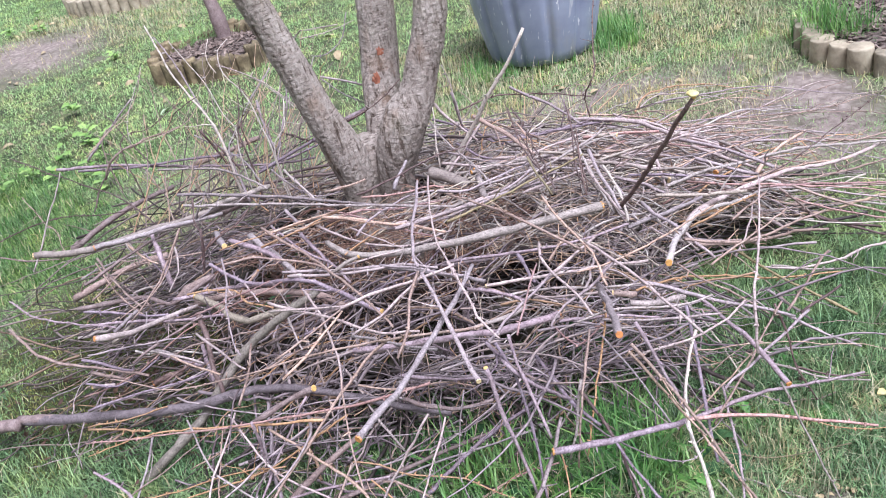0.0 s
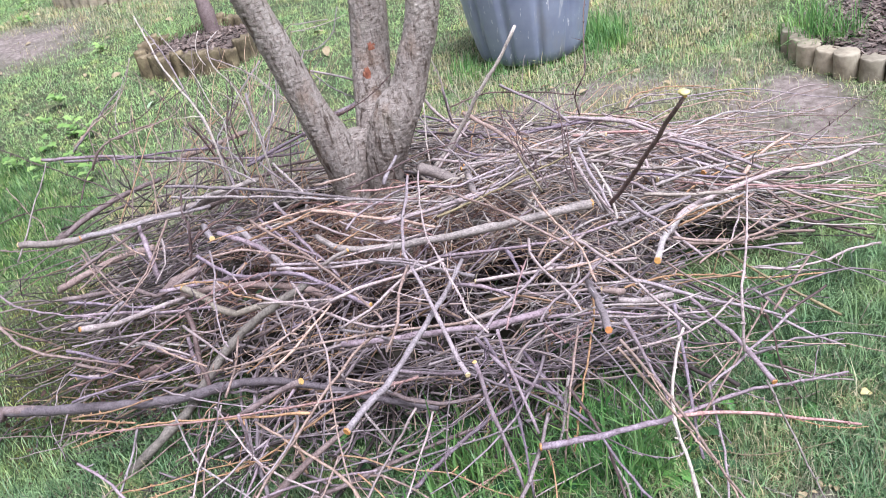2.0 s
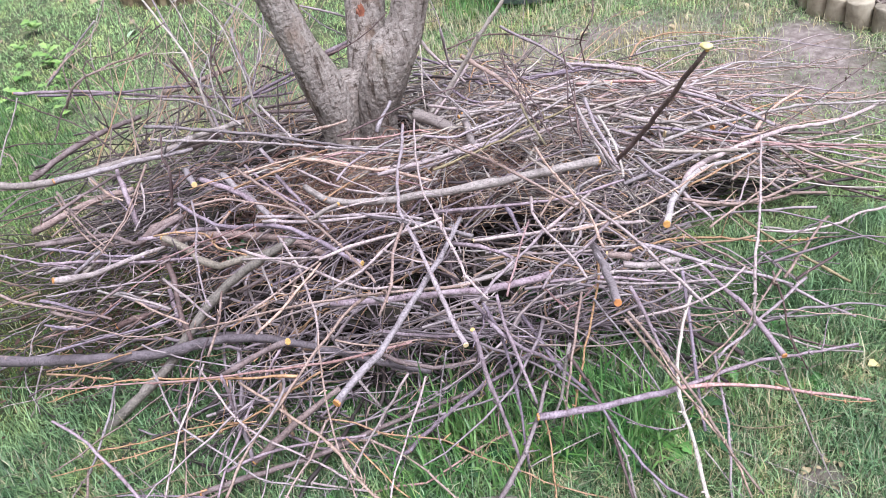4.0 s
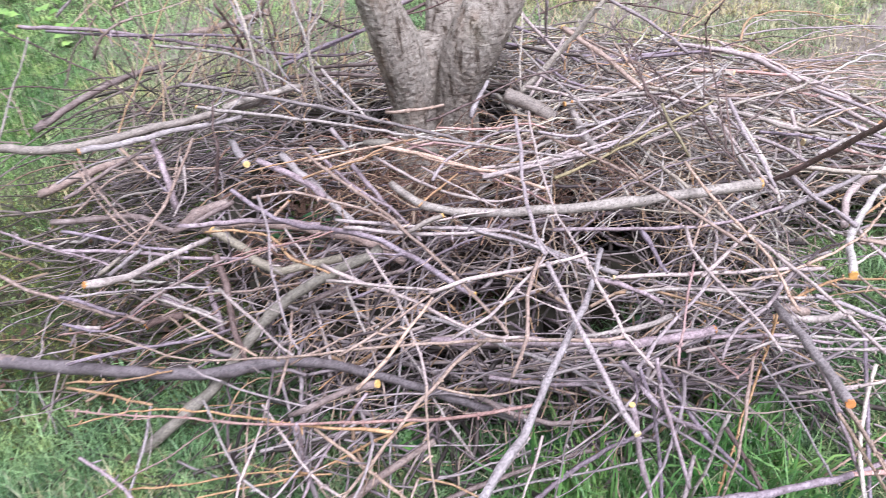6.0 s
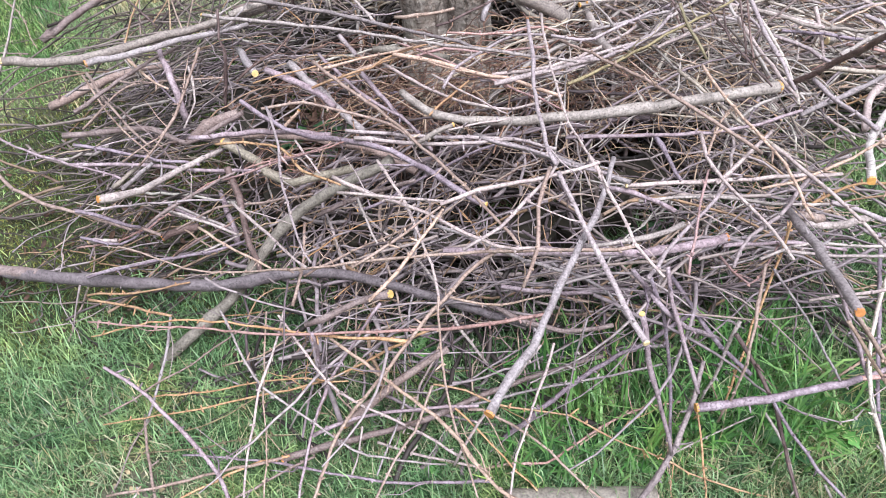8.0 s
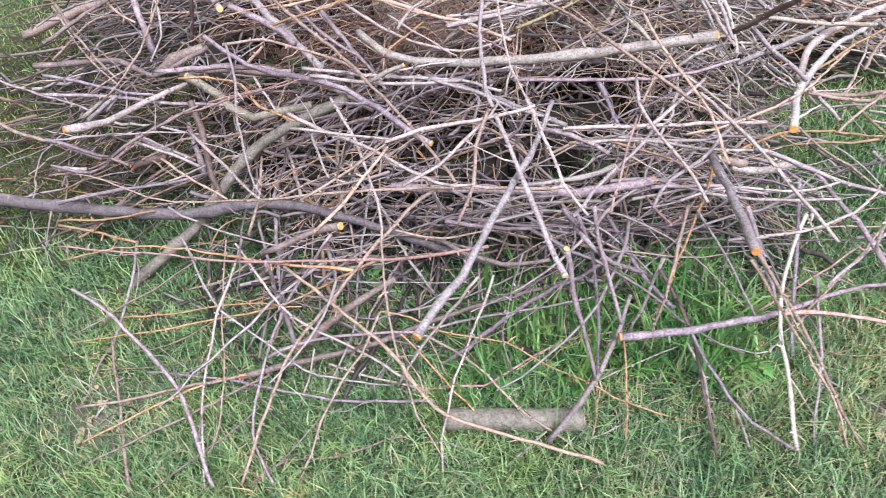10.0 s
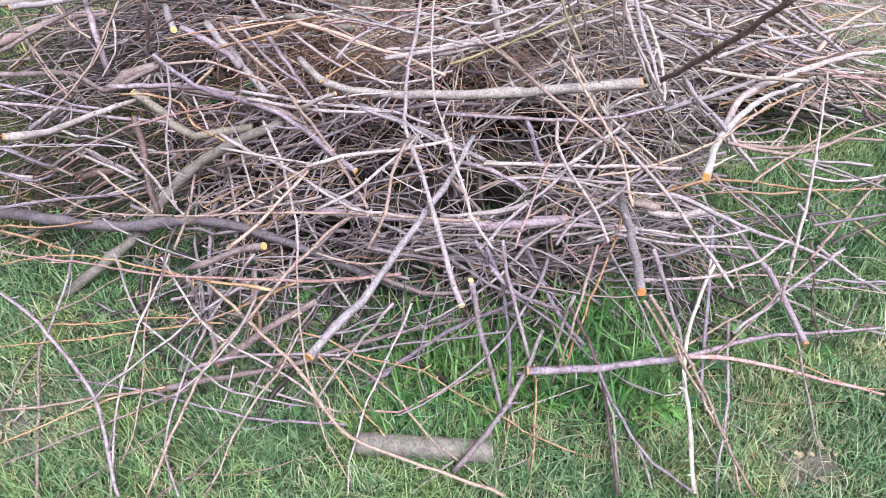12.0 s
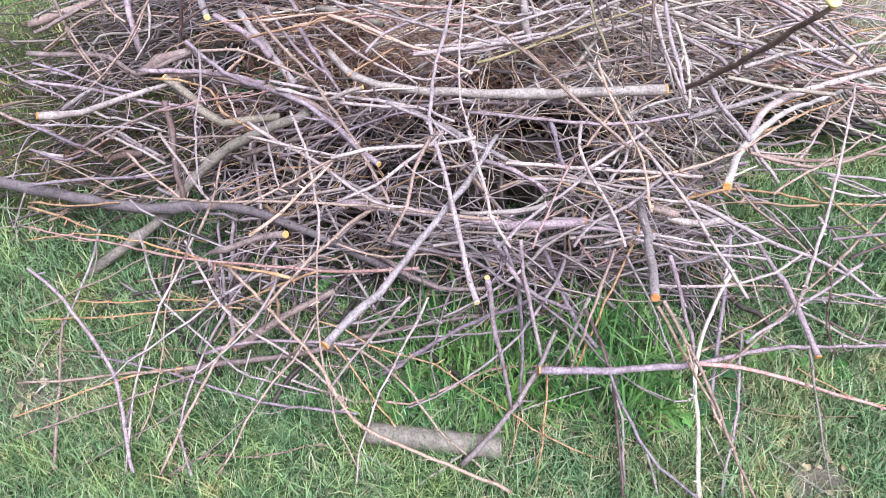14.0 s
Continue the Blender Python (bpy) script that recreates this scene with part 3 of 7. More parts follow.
def soil_bed(name, label, cx, cy, radius, z, seed, chips=500):
    """A low mound of soil inside an edging with bark chips strewn on it."""
    n, rings, V, F = 40, 10, [(0, 0, z + 0.03)], []
    for k in range(1, rings + 1):
        for i in range(n):
            a = 2 * math.pi * i / n
            q = radius * k / rings
            hz = z + 0.03 * (1 - (k / rings) ** 2) + 0.016 * noise.noise(Vector((q * math.cos(a) * 9 + seed, q * math.sin(a) * 9, 0)))
            V.append((q * math.cos(a), q * math.sin(a), hz))
    F += [(0, 1 + i, 1 + (i + 1) % n) for i in range(n)]
    for k in range(rings - 1):
        F += [(1 + k * n + i, 1 + (k + 1) * n + i, 1 + (k + 1) * n + (i + 1) % n, 1 + k * n + (i + 1) % n) for i in range(n)]
    t = 1 + (rings - 1) * n
    for i in range(n):
        V.append((V[t + i][0], V[t + i][1], -0.05))
    F += [(t + i, t + n + i, t + n + (i + 1) % n, t + (i + 1) % n) for i in range(n)]
    bed = tagged(new(name, mesh_of(name, V, F, M_SOIL)), label, "soil")
    bed.location = (cx, cy, 0)
    g = np.random.default_rng(seed)
    CV, CF = [], []
    for i in range(chips):
        a, q = g.uniform(0, 6.283), radius * 0.96 * math.sqrt(g.uniform())
        s = g.uniform(0.008, 0.028)
        c = np.array([q * math.cos(a), q * math.sin(a), z + 0.03 * (1 - (q / radius) ** 2) + 0.012])
        m = Euler(g.uniform(-0.5, 0.5, 3) + np.array([0, 0, g.uniform(0, 6.28)])).to_matrix()
        k = len(CV)
        for sx in (-1, 1):
            for sy in (-1, 1):
                for sz in (-1, 1):
                    CV.append(c + np.array(m @ Vector((sx * s, sy * s * 0.5 * g.uniform(0.5, 1), sz * 0.003))))
        CF += [tuple(k + j for j in f) for f in ((0, 1, 3, 2), (4, 6, 7, 5), (0, 4, 5, 1), (2, 3, 7, 6), (0, 2, 6, 4), (1, 5, 7, 3))]
    ch = part("mulch", mesh_of("mulch", CV, CF, M_CHIPS, False), bed, "brown bark chips")
    ch["kind"] = "stuff"
    return bed


edging("weathered round log stakes edging a raised bed", 2.42, 3.71, 0.522, radians(145), radians(335), 0.054, 0.135, M_STAKE, 11, sunk=0.028)
soil_bed("raised_soil", "brown soil with bark chips behind the log edging", 2.42, 3.71, 0.515, 0.085, 3, 900)
edging("mossy log stakes in a ring round a young tree", -1.25, 5.77, 0.4, 0, 2 * math.pi, 0.044, 0.145, M_STAKE_MOSSY, 21, 0.03, ragged=1.0)
soil_bed("raised_soil", "dark mulched soil inside a ring of mossy stakes", -1.25, 5.77, 0.37, 0.085, 5)
edging("grey log stakes edging a distant flower bed", -2.5, 8.95, 0.74, radians(170), radians(360), 0.047, 0.15, M_STAKE, 31)
soil_bed("raised_soil", "dark soil of the distant flower bed", -2.5, 8.95, 0.7, 0.1, 7, 300)
edging("log stakes round the foot of the tree, coloured dark as shaded by the heap", -0.1, 2.56, 0.6, 0, 2 * math.pi, 0.056, 0.125, M_STAKE_SHADED, 41)


def young_tree():
    t = tagged(new("young_tree"), "young tree with a thin brown trunk in mulch", "tree")
    t.location = (-1.2, 5.95, 0.1)
    P = [(0, 0, -0.06), (-0.02, 0.01, 0.25), (-0.1, 0.03, 0.55), (-0.14, 0.05, 1.2), (-0.12, 0.05, 2.0)]
    part("trunk", mesh_of("trunk", *stem(P, 0.052, 0.02, 30, 10, 0.08), BARK["brown"]), t)
    for z, a in ((1.3, 0.5), (1.5, 2.4), (1.7, 4.4), (1.85, 5.6)):
        b = [(-0.135, 0.05, z), (-0.13 + 0.3 * math.cos(a), 0.05 + 0.3 * math.sin(a), z + 0.3), (-0.13 + 0.5 * math.cos(a), 0.05 + 0.5 * math.sin(a), z + 0.75)]
        part("limb", mesh_of("limb", *stem(b, 0.014, 0.004, 12, 6), BARK["brown"]), t)


young_tree()

bm = bmesh.new()
bmesh.ops.create_icosphere(bm, subdivisions=3, radius=0.075)
for v in bm.verts:
    v.co *= 1 + 0.2 * noise.noise(v.co * 18)
    v.co.x, v.co.z = v.co.x * 1.25, v.co.z * 0.65
st = bpy.data.meshes.new("stone")
bm.to_mesh(st)
bm.free()
st.materials.append(M_STONE)
stone = tagged(new("stone", st), "whitish stone lying on the flower bed soil", "stone")
stone.location = (-2.45, 8.5, 0.15)


# ---- tub ----
def ribbed_tub():
    tub = tagged(new("garden_tub"), "large scuffed blue-grey ribbed plastic tub on grass", "tub")
    tub.location = (0.778, 4.58, height(0.778, 4.58) + 0.003)
    tub.scale = (0.93, 0.93, 1.0)
    prof = [(0.0, 0.012), (0.2, 0.012), (0.235, 0.0), (0.262, 0.006), (0.285, 0.03), (0.302, 0.08), (0.325, 0.18), (0.345, 0.28), (0.362, 0.38), (0.376, 0.48), (0.39, 0.56)]
    inner = [(0.372, 0.56), (0.35, 0.4), (0.318, 0.2), (0.285, 0.06), (0.0, 0.04)]
    n, V, F = 144, [], []
    for r, z in prof + inner:
        for i in range(n):
            a = 2 * math.pi * i / n
            k = (a * 12 / (2 * math.pi)) % 1
            rib = 0.022 * (1 if 0.09 < k < 0.91 else (0.45 if 0.045 < k < 0.955 else 0)) if 0.02 < z < 0.5 and (r, z) in prof else 0.0
            V.append(((r + rib) * math.cos(a), (r + rib) * math.sin(a), z))
    m = len(prof + inner)
    F = [(k * n + i, k * n + (i + 1) % n, (k + 1) * n + (i + 1) % n, (k + 1) * n + i) for k in range(m - 1) for i in range(n)]
    part("body", mesh_of("body", V, F, M_TUB), tub)
    V, F = [], []
    for k in range(64):
        a = 2 * math.pi * k / 64
        for j in range(8):
            b = 2 * math.pi * j / 8
            q = 0.388 + 0.016 * math.cos(b)
            V.append((q * math.cos(a), q * math.sin(a), 0.565 + 0.014 * math.sin(b)))
    F = [(k * 8 + j, ((k + 1) % 64) * 8 + j, ((k + 1) % 64) * 8 + (j + 1) % 8, k * 8 + (j + 1) % 8) for k in range(64) for j in range(8)]
    part("rim", mesh_of("rim", V, F, M_TUB), tub)


ribbed_tub()


# ---- cut branches of the heap ----
def side_twig(p, d, length, r):
    """A short shoot leaving the stick at p, roughly along d."""
    v = np.array(d) + rng.normal(0, 0.45, 3)
    v /= np.linalg.norm(v)
    k = max(4, int(length / 0.03))
    P = np.array([p + v * length * f for f in np.linspace(0, 1, k)])
    P = wobble(P, length * 0.035)
    return tube(P, np.linspace(r, r * 0.35, k), 4)


LABELS = {
    "grey": "cut grey-brown branch lying in the brushwood heap", "purple": "cut purplish-grey branch lying in the brushwood heap",
    "pale": "pale bare stick lying on the brushwood heap", "brown": "brown rough branch lying in the brushwood heap",
    "dark": "thin dark brown stick poking from the heap", "tan": "thin tan shoot lying across the heap",
    "orange": "thin orange-brown shoot lying across the heap", "red": "thin reddish shoot lying across the heap",
    "olive": "olive-green stick lying on the heap", "bleached": "bleached grey stick standing up from the heap", "beige": "thick beige-grey cut bough lying on the heap", "slate": "long dark grey bough lying on the grass under the heap", "lichen": "old branch with greenish lichen in the heap",
}


BIG = []  # points along the thick boughs, which lie on top of the thin stuff


def branch(tone, r0, r1, cut, *pts, twigs=None, label=""):
    """One cut branch through the given points, with fresh cut faces ("s" start, "e" end) and side shoots."""
    pts = np.array(pts, float)
    if tone in ("grey", "pale") and pts[:, 0].mean() < -0.8 and pts[:, 1].mean() > 2.1 and rng.uniform() < 0.7:
        tone = "brown"  # older wood on this side
    if tone in ("grey", "purple", "brown") and pts[:, 0].mean() > 0.5 and rng.uniform() < (0.8 if pts[:, 1].mean() > 2.3 else 0.5):
        tone = ("pale", "beige", "bleached", "tan")[int(rng.choice(4, p=[0.4, 0.35, 0.15, 0.1]))]  # dry wood on that side
    o = pts[0].copy()
    L = np.linalg.norm(np.diff(pts, axis=0), axis=1).sum()
    n = max(6, int(L / 0.028))
    P = wobble(sway(curve_through(pts - o, n), 0.005), 0.0008 + 0.05 * min(r0, r1))
    R = np.linspace(r0, r1, n) * (1 + 0.045 * rng.normal(0, 1, n))
    if max(r0, r1) > 0.0079:
        BIG.extend((P + o)[::2])
    knots = rng.integers(1, n - 1, max(1, n // 9))
    R[knots] *= rng.uniform(1.08, 1.3, len(knots))
    sides = 9 if max(r0, r1) > 0.012 else (7 if max(r0, r1) > 0.007 else 5)
    kind = "branch" if max(r0, r1) > 0.0027 else "shoot"
    ob = tagged(new(kind, mesh_of(kind, *tube(P, R, sides), BARK[tone])), label or LABELS[tone], kind, "cut branches in the heap" if kind == "branch" else "loose shoots")
    ob.location = o
    for end, i, j, r in (("s", 0, 1, R[0]), ("e", -1, -2, R[-1])):
        if end in cut:
            ax = P[i] - P[j]
            ax /= np.linalg.norm(ax)
            ax2 = ax + rng.normal(0, 0.22, 3)
            V, F = tube([P[i] - ax * r * 0.3, P[i] + ax2 * 0.0012], [r * 1.01, r * 0.93], 10)
            part("cut_face", mesh_of("cut_face", V, F, M_CUT, False), ob, "fresh orange cut wood")
    # short spurs and buds, one mesh
    spurs = []
    for q in range(int(L * 34)):
        i = int(rng.integers(1, n - 1))
        d = (P[i] - P[i - 1]) / (np.linalg.norm(P[i] - P[i - 1]) + 1e-9)
        side = np.cross(d, rng.normal(0, 1, 3))
        side /= np.linalg.norm(side) + 1e-9
        h = rng.choice([0.004, 0.007, 0.016], p=[0.62, 0.3, 0.08])
        v = side + d * rng.uniform(-0.1, 0.9)
        spurs.append(tube([P[i] + side * R[i] * 0.6, P[i] + side * R[i] * 0.6 + v * h * 0.6, P[i] + side * R[i] * 0.6 + v * h], [0.0022, 0.0019, 0.001], 5))
    if spurs:
        part("knobby_growth", mesh_of("knobby_growth", *joined(spurs), BARK[tone]), ob)["kind"] = "stuff"
    m = int(L * 5 * rng.uniform(0.3, 1.2)) if twigs is None else twigs
    for q in range(min(m, 5)):
        i = rng.integers(1, n - 1)
        d = P[i] - P[i - 1]
        d /= np.linalg.norm(d) + 1e-9
        sgn = 1 if r1 <= r0 else -1
        side = np.cross(d, rng.normal(0, 1, 3))
        s = rng.uniform(0.02, 0.13)
        part("twig", mesh_of("twig", *side_twig(P[i], sgn * d * 0.8 + side * 0.8 + np.array([0, 0, 0.1]), s, min(R[i] * 0.55, 0.0035)), BARK[tone]), ob)
    return ob


branch("beige", 0.0112, 0.0093, "s", (-1.172, 2.378, 0.460), (-1.010, 2.379, 0.445), (-0.842, 2.462, 0.427), (-0.711, 2.521, 0.413), (-0.576, 2.591, 0.400))
branch("grey", 0.0081, 0.0056, "s", (-0.933, 2.260, 0.500), (-0.837, 2.305, 0.481), (-0.739, 2.375, 0.460), (-0.611, 2.482, 0.420))
branch("grey", 0.0081, 0.0056, "s", (-0.851, 1.879, 0.433), (-0.799, 1.937, 0.395), (-0.752, 2.029, 0.356), (-0.675, 2.151, 0.303))
branch("grey", 0.0050, 0.0040, "", (-0.821, 1.928, 0.410), (-0.755, 1.962, 0.440))
branch("lichen", 0.0105, 0.0087, "s", (-0.647, 2.093, 0.370), (-0.580, 2.054, 0.345), (-0.510, 1.998, 0.319), (-0.431, 1.998, 0.325), (-0.367, 2.003, 0.330))
branch("lichen", 0.0105, 0.0130, "", (-0.276, 1.911, 0.420), (-0.390, 1.926, 0.348), (-0.509, 1.929, 0.274), (-0.681, 1.839, 0.132), (-0.845, 1.782, 0.020))
branch("slate", 0.0155, 0.0081, "s", (-1.256, 2.054, 0.100), (-0.723, 1.865, 0.185), (-0.485, 1.845, 0.200), (-0.316, 1.779, 0.200), (0.001, 1.644, 0.160))
branch("brown", 0.0081, 0.0056, "s", (-0.301, 1.652, 0.315), (-0.363, 1.668, 0.289), (-0.477, 1.663, 0.240))
branch("grey", 0.0074, 0.0046, "s", (-0.155, 1.276, 0.471), (-0.076, 1.391, 0.470), (-0.031, 1.476, 0.470), (0.079, 1.649, 0.500), (0.124, 1.748, 0.500))
branch("pale", 0.0052, 0.0043, "s", (0.087, 1.359, 0.480), (0.057, 1.498, 0.500), (0.032, 1.608, 0.520), (0.009, 1.664, 0.560))
branch("beige", 0.0112, 0.0081, "s", (0.470, 1.889, 0.502), (0.311, 1.886, 0.493), (0.141, 1.894, 0.483), (-0.129, 1.948, 0.467), (-0.244, 2.071, 0.461))
branch("grey", 0.0083, 0.0068, "s", (0.358, 1.312, 0.560), (0.373, 1.445, 0.518), (0.385, 1.608, 0.470))
branch("purple", 0.0065, 0.0043, "s", (0.724, 1.407, 0.262), (0.699, 1.523, 0.284), (0.663, 1.610, 0.300), (0.623, 1.665, 0.340))
branch("grey", 0.0081, 0.0037, "s", (0.561, 1.667, 0.448), (0.615, 1.784, 0.427), (0.706, 1.894, 0.420), (0.899, 2.113, 0.300), (1.068, 2.223, 0.260))
branch("purple", 0.0081, 0.0074, "s", (0.292, 1.599, 0.422), (0.161, 1.596, 0.410), (0.055, 1.624, 0.400), (-0.044, 1.661, 0.380), (-0.194, 1.703, 0.360))
branch("grey", 0.0058, 0.0037, "", (0.223, 1.626, 0.440), (0.161, 1.617, 0.426), (0.055, 1.627, 0.410))
branch("dark", 0.0052, 0.006, "s", (0.635, 1.679, 0.830), (0.588, 1.795, 0.660), (0.566, 1.875, 0.560), (0.531, 1.970, 0.440))
branch("bleached", 0.0045, 0.0085, "", (0.409, 2.445, 0.810), (0.364, 2.454, 0.732), (0.281, 2.482, 0.617), (0.164, 2.559, 0.420), (0.106, 2.563, 0.360))
branch("pale", 0.0025, 0.0043, "", (-0.806, 3.094, 0.860), (-0.748, 3.016, 0.786), (-0.682, 2.887, 0.680), (-0.640, 2.843, 0.550), (-0.546, 2.607, 0.380))
branch("pale", 0.0040, 0.0037, "s", (0.028, 2.128, 0.560), (0.001, 1.852, 0.572), (-0.003, 1.686, 0.580), (0.005, 1.659, 0.580))
branch("purple", 0.0085, 0.0062, "s", (0.210, 1.403, 0.210), (0.337, 1.409, 0.202), (0.516, 1.436, 0.190))
branch("purple", 0.0054, 0.0032, "", (0.516, 1.436, 0.190), (0.624, 1.468, 0.180), (0.743, 1.489, 0.170), (0.954, 1.521, 0.140))
branch("red", 0.0052, 0.003, "", (0.516, 1.436, 0.190), (0.615, 1.433, 0.181), (0.720, 1.407, 0.170), (0.909, 1.377, 0.120))
branch("grey", 0.0043, 0.0037, "", (0.503, 1.197, 0.100), (0.505, 1.301, 0.171), (0.505, 1.404, 0.240), (0.541, 1.495, 0.292), (0.581, 1.559, 0.330))
branch("purple", 0.0052, 0.0034, "s", (0.105, 1.445, 0.440), (0.122, 1.410, 0.322), (0.157, 1.346, 0.160))
branch("slate", 0.0044, 0.0066, "", (0.247, 1.490, 0.220), (0.210, 1.424, 0.183), (0.159, 1.358, 0.140), (0.063, 1.282, 0.050))
branch("brown", 0.0074, 0.0043, "s", (-0.552, 1.484, 0.060), (-0.349, 1.514, 0.080), (-0.242, 1.529, 0.085), (-0.124, 1.565, 0.090), (0.094, 1.595, 0.120))
branch("purple", 0.0043, 0.0031, "", (-0.489, 1.509, 0.090), (-0.407, 1.530, 0.101), (-0.260, 1.523, 0.120), (-0.163, 1.508, 0.130))
branch("purple", 0.0037, 0.0040, "", (-0.884, 1.650, 0.200), (-0.808, 1.602, 0.171), (-0.740, 1.535, 0.140), (-0.652, 1.421, 0.103), (-0.587, 1.252, 0.050))
branch("orange", 0.0015, 0.0031, "", (-0.931, 1.611, 0.060), (-0.662, 1.600, 0.106), (-0.468, 1.592, 0.140), (-0.362, 1.597, 0.188), (-0.236, 1.610, 0.250))
branch("tan", 0.0031, 0.0040, "", (-0.427, 1.617, 0.250), (-0.231, 1.420, 0.230), (-0.168, 1.343, 0.171), (-0.096, 1.298, 0.120), (0.158, 1.223, 0.060))
branch("tan", 0.0031, 0.0037, "", (-0.532, 1.250, 0.050), (-0.452, 1.391, 0.145), (-0.397, 1.471, 0.200), (-0.182, 1.600, 0.380), (-0.092, 1.630, 0.430))
branch("purple", 0.0062, 0.0040, "s", (-1.332, 3.082, 0.460), (-1.071, 3.024, 0.441), (-0.782, 2.936, 0.420), (-0.474, 2.792, 0.420), (-0.322, 2.770, 0.420))
branch("grey", 0.0043, 0.0031, "s", (-0.676, 2.356, 0.530), (-0.422, 2.257, 0.530), (-0.278, 2.194, 0.530), (-0.163, 2.135, 0.526), (0.116, 2.050, 0.500))
branch("grey", 0.0056, 0.0043, "", (-0.775, 2.630, 0.450), (-0.525, 2.485, 0.459), (-0.262, 2.308, 0.470), (-0.032, 2.171, 0.460))
branch("purple", 0.0058, 0.0065, "e", (-0.601, 2.165, 0.422), (-0.493, 2.109, 0.367), (-0.323, 1.928, 0.450), (-0.234, 1.863, 0.438), (-0.108, 1.736, 0.433))
branch("grey", 0.0074, 0.0056, "", (-1.072, 2.282, 0.300), (-0.866, 2.267, 0.300), (-0.761, 2.193, 0.300), (-0.615, 2.207, 0.360))
branch("purple", 0.0068, 0.0062, "", (-0.753, 2.202, 0.310), (-0.548, 2.154, 0.340), (-0.412, 2.089, 0.360))
branch("purple", 0.0050, 0.0043, "", (-1.014, 2.141, 0.320), (-0.860, 2.121, 0.315), (-0.730, 2.083, 0.310), (-0.550, 2.027, 0.330))
branch("grey", 0.0037, 0.0031, "", (-0.787, 2.033, 0.260), (-0.648, 1.955, 0.240))
branch("purple", 0.0050, 0.0037, "", (-0.993, 2.029, 0.280), (-0.865, 2.016, 0.220))
branch("tan", 0.0015, 0.0037, "", (-0.863, 1.880, 0.300), (-0.642, 1.776, 0.300), (-0.307, 1.672, 0.400), (-0.179, 1.643, 0.428), (0.128, 1.579, 0.450))
branch("red", 0.0019, 0.0037, "", (-0.953, 1.789, 0.180), (-0.704, 1.695, 0.232), (-0.493, 1.609, 0.280), (-0.184, 1.544, 0.330), (-0.021, 1.530, 0.360))
branch("orange", 0.0015, 0.0034, "", (-0.954, 1.773, 0.150), (-0.770, 1.746, 0.193), (-0.575, 1.664, 0.238), (-0.449, 1.607, 0.270), (-0.277, 1.550, 0.300))
branch("pale", 0.0046, 0.0037, "s", (0.145, 1.726, 0.450), (0.252, 1.708, 0.455), (0.378, 1.691, 0.460), (0.519, 1.691, 0.450))
branch("grey", 0.0050, 0.0081, "", (1.595, 2.557, 0.140), (1.322, 2.371, 0.208), (1.084, 2.247, 0.280), (0.797, 2.070, 0.340), (0.662, 1.881, 0.380))
branch("dark", 0.0012, 0.0025, "", (1.555, 2.516, 0.360), (1.306, 2.384, 0.323), (1.155, 2.290, 0.300), (0.974, 2.190, 0.300))
branch("tan", 0.0015, 0.0028, "", (1.643, 2.953, 0.200), (1.453, 2.917, 0.200), (1.222, 2.878, 0.200), (0.962, 2.736, 0.240))
branch("tan", 0.0015, 0.0025, "", (1.714, 2.880, 0.160), (1.393, 2.790, 0.194), (1.168, 2.746, 0.220), (0.930, 2.758, 0.260))
branch("dark", 0.0019, 0.0025, "", (0.725, 2.907, 0.750), (0.652, 2.689, 0.670), (0.609, 2.526, 0.600), (0.582, 2.559, 0.520), (0.595, 2.555, 0.450))
branch("dark", 0.0019, 0.0022, "", (0.474, 2.251, 0.620), (0.470, 2.142, 0.533), (0.470, 2.060, 0.460))
branch("dark", 0.0015, 0.0025, "", (0.321, 2.353, 0.620), (0.326, 2.240, 0.559), (0.375, 2.137, 0.480))
branch("pale", 0.0022, 0.0034, "", (0.915, 2.018, 0.420), (0.792, 1.719, 0.420), (0.704, 1.532, 0.420), (0.687, 1.477, 0.300))
branch("purple", 0.0028, 0.0019, "", (0.722, 1.441, 0.240), (0.757, 1.327, 0.110), (0.784, 1.255, 0.030))
branch("tan", 0.0037, 0.0025, "", (0.387, 1.353, 0.500), (0.448, 1.298, 0.403), (0.510, 1.230, 0.300), (0.581, 1.153, 0.180))
branch("tan", 0.0031, 0.0022, "", (0.382, 1.357, 0.480), (0.452, 1.309, 0.369), (0.547, 1.229, 0.220), (0.569, 1.172, 0.150))
branch("dark", 0.0043, 0.0028, "", (0.298, 1.498, 0.280), (0.350, 1.415, 0.190), (0.369, 1.320, 0.100), (0.372, 1.222, 0.050))
branch("purple", 0.0031, 0.0031, "", (0.346, 1.409, 0.200), (0.413, 1.282, 0.124), (0.517, 1.214, 0.060))
branch("olive", 0.0034, 0.0040, "", (0.794, 1.882, 0.300), (0.925, 1.840, 0.196), (1.083, 1.793, 0.080))
branch("purple", 0.0031, 0.0028, "", (-0.323, 1.646, 0.300), (-0.452, 1.591, 0.130), (-0.496, 1.480, 0.086), (-0.520, 1.363, 0.040), (-0.476, 1.258, 0.030))
branch("pale", 0.0025, 0.0031, "", (-0.521, 1.663, 0.280), (-0.431, 1.550, 0.186), (-0.309, 1.507, 0.100), (-0.202, 1.440, 0.060))
branch("purple", 0.0022, 0.0034, "", (-0.753, 1.518, 0.060), (-0.551, 1.473, 0.055), (-0.341, 1.410, 0.050), (-0.152, 1.386, 0.060))
branch("orange", 0.0019, 0.0028, "", (-0.865, 1.373, 0.050), (-0.645, 1.473, 0.060), (-0.537, 1.484, 0.070))
branch("brown", 0.0019, 0.0028, "", (-0.848, 1.323, 0.050), (-0.578, 1.441, 0.060), (-0.488, 1.476, 0.070))
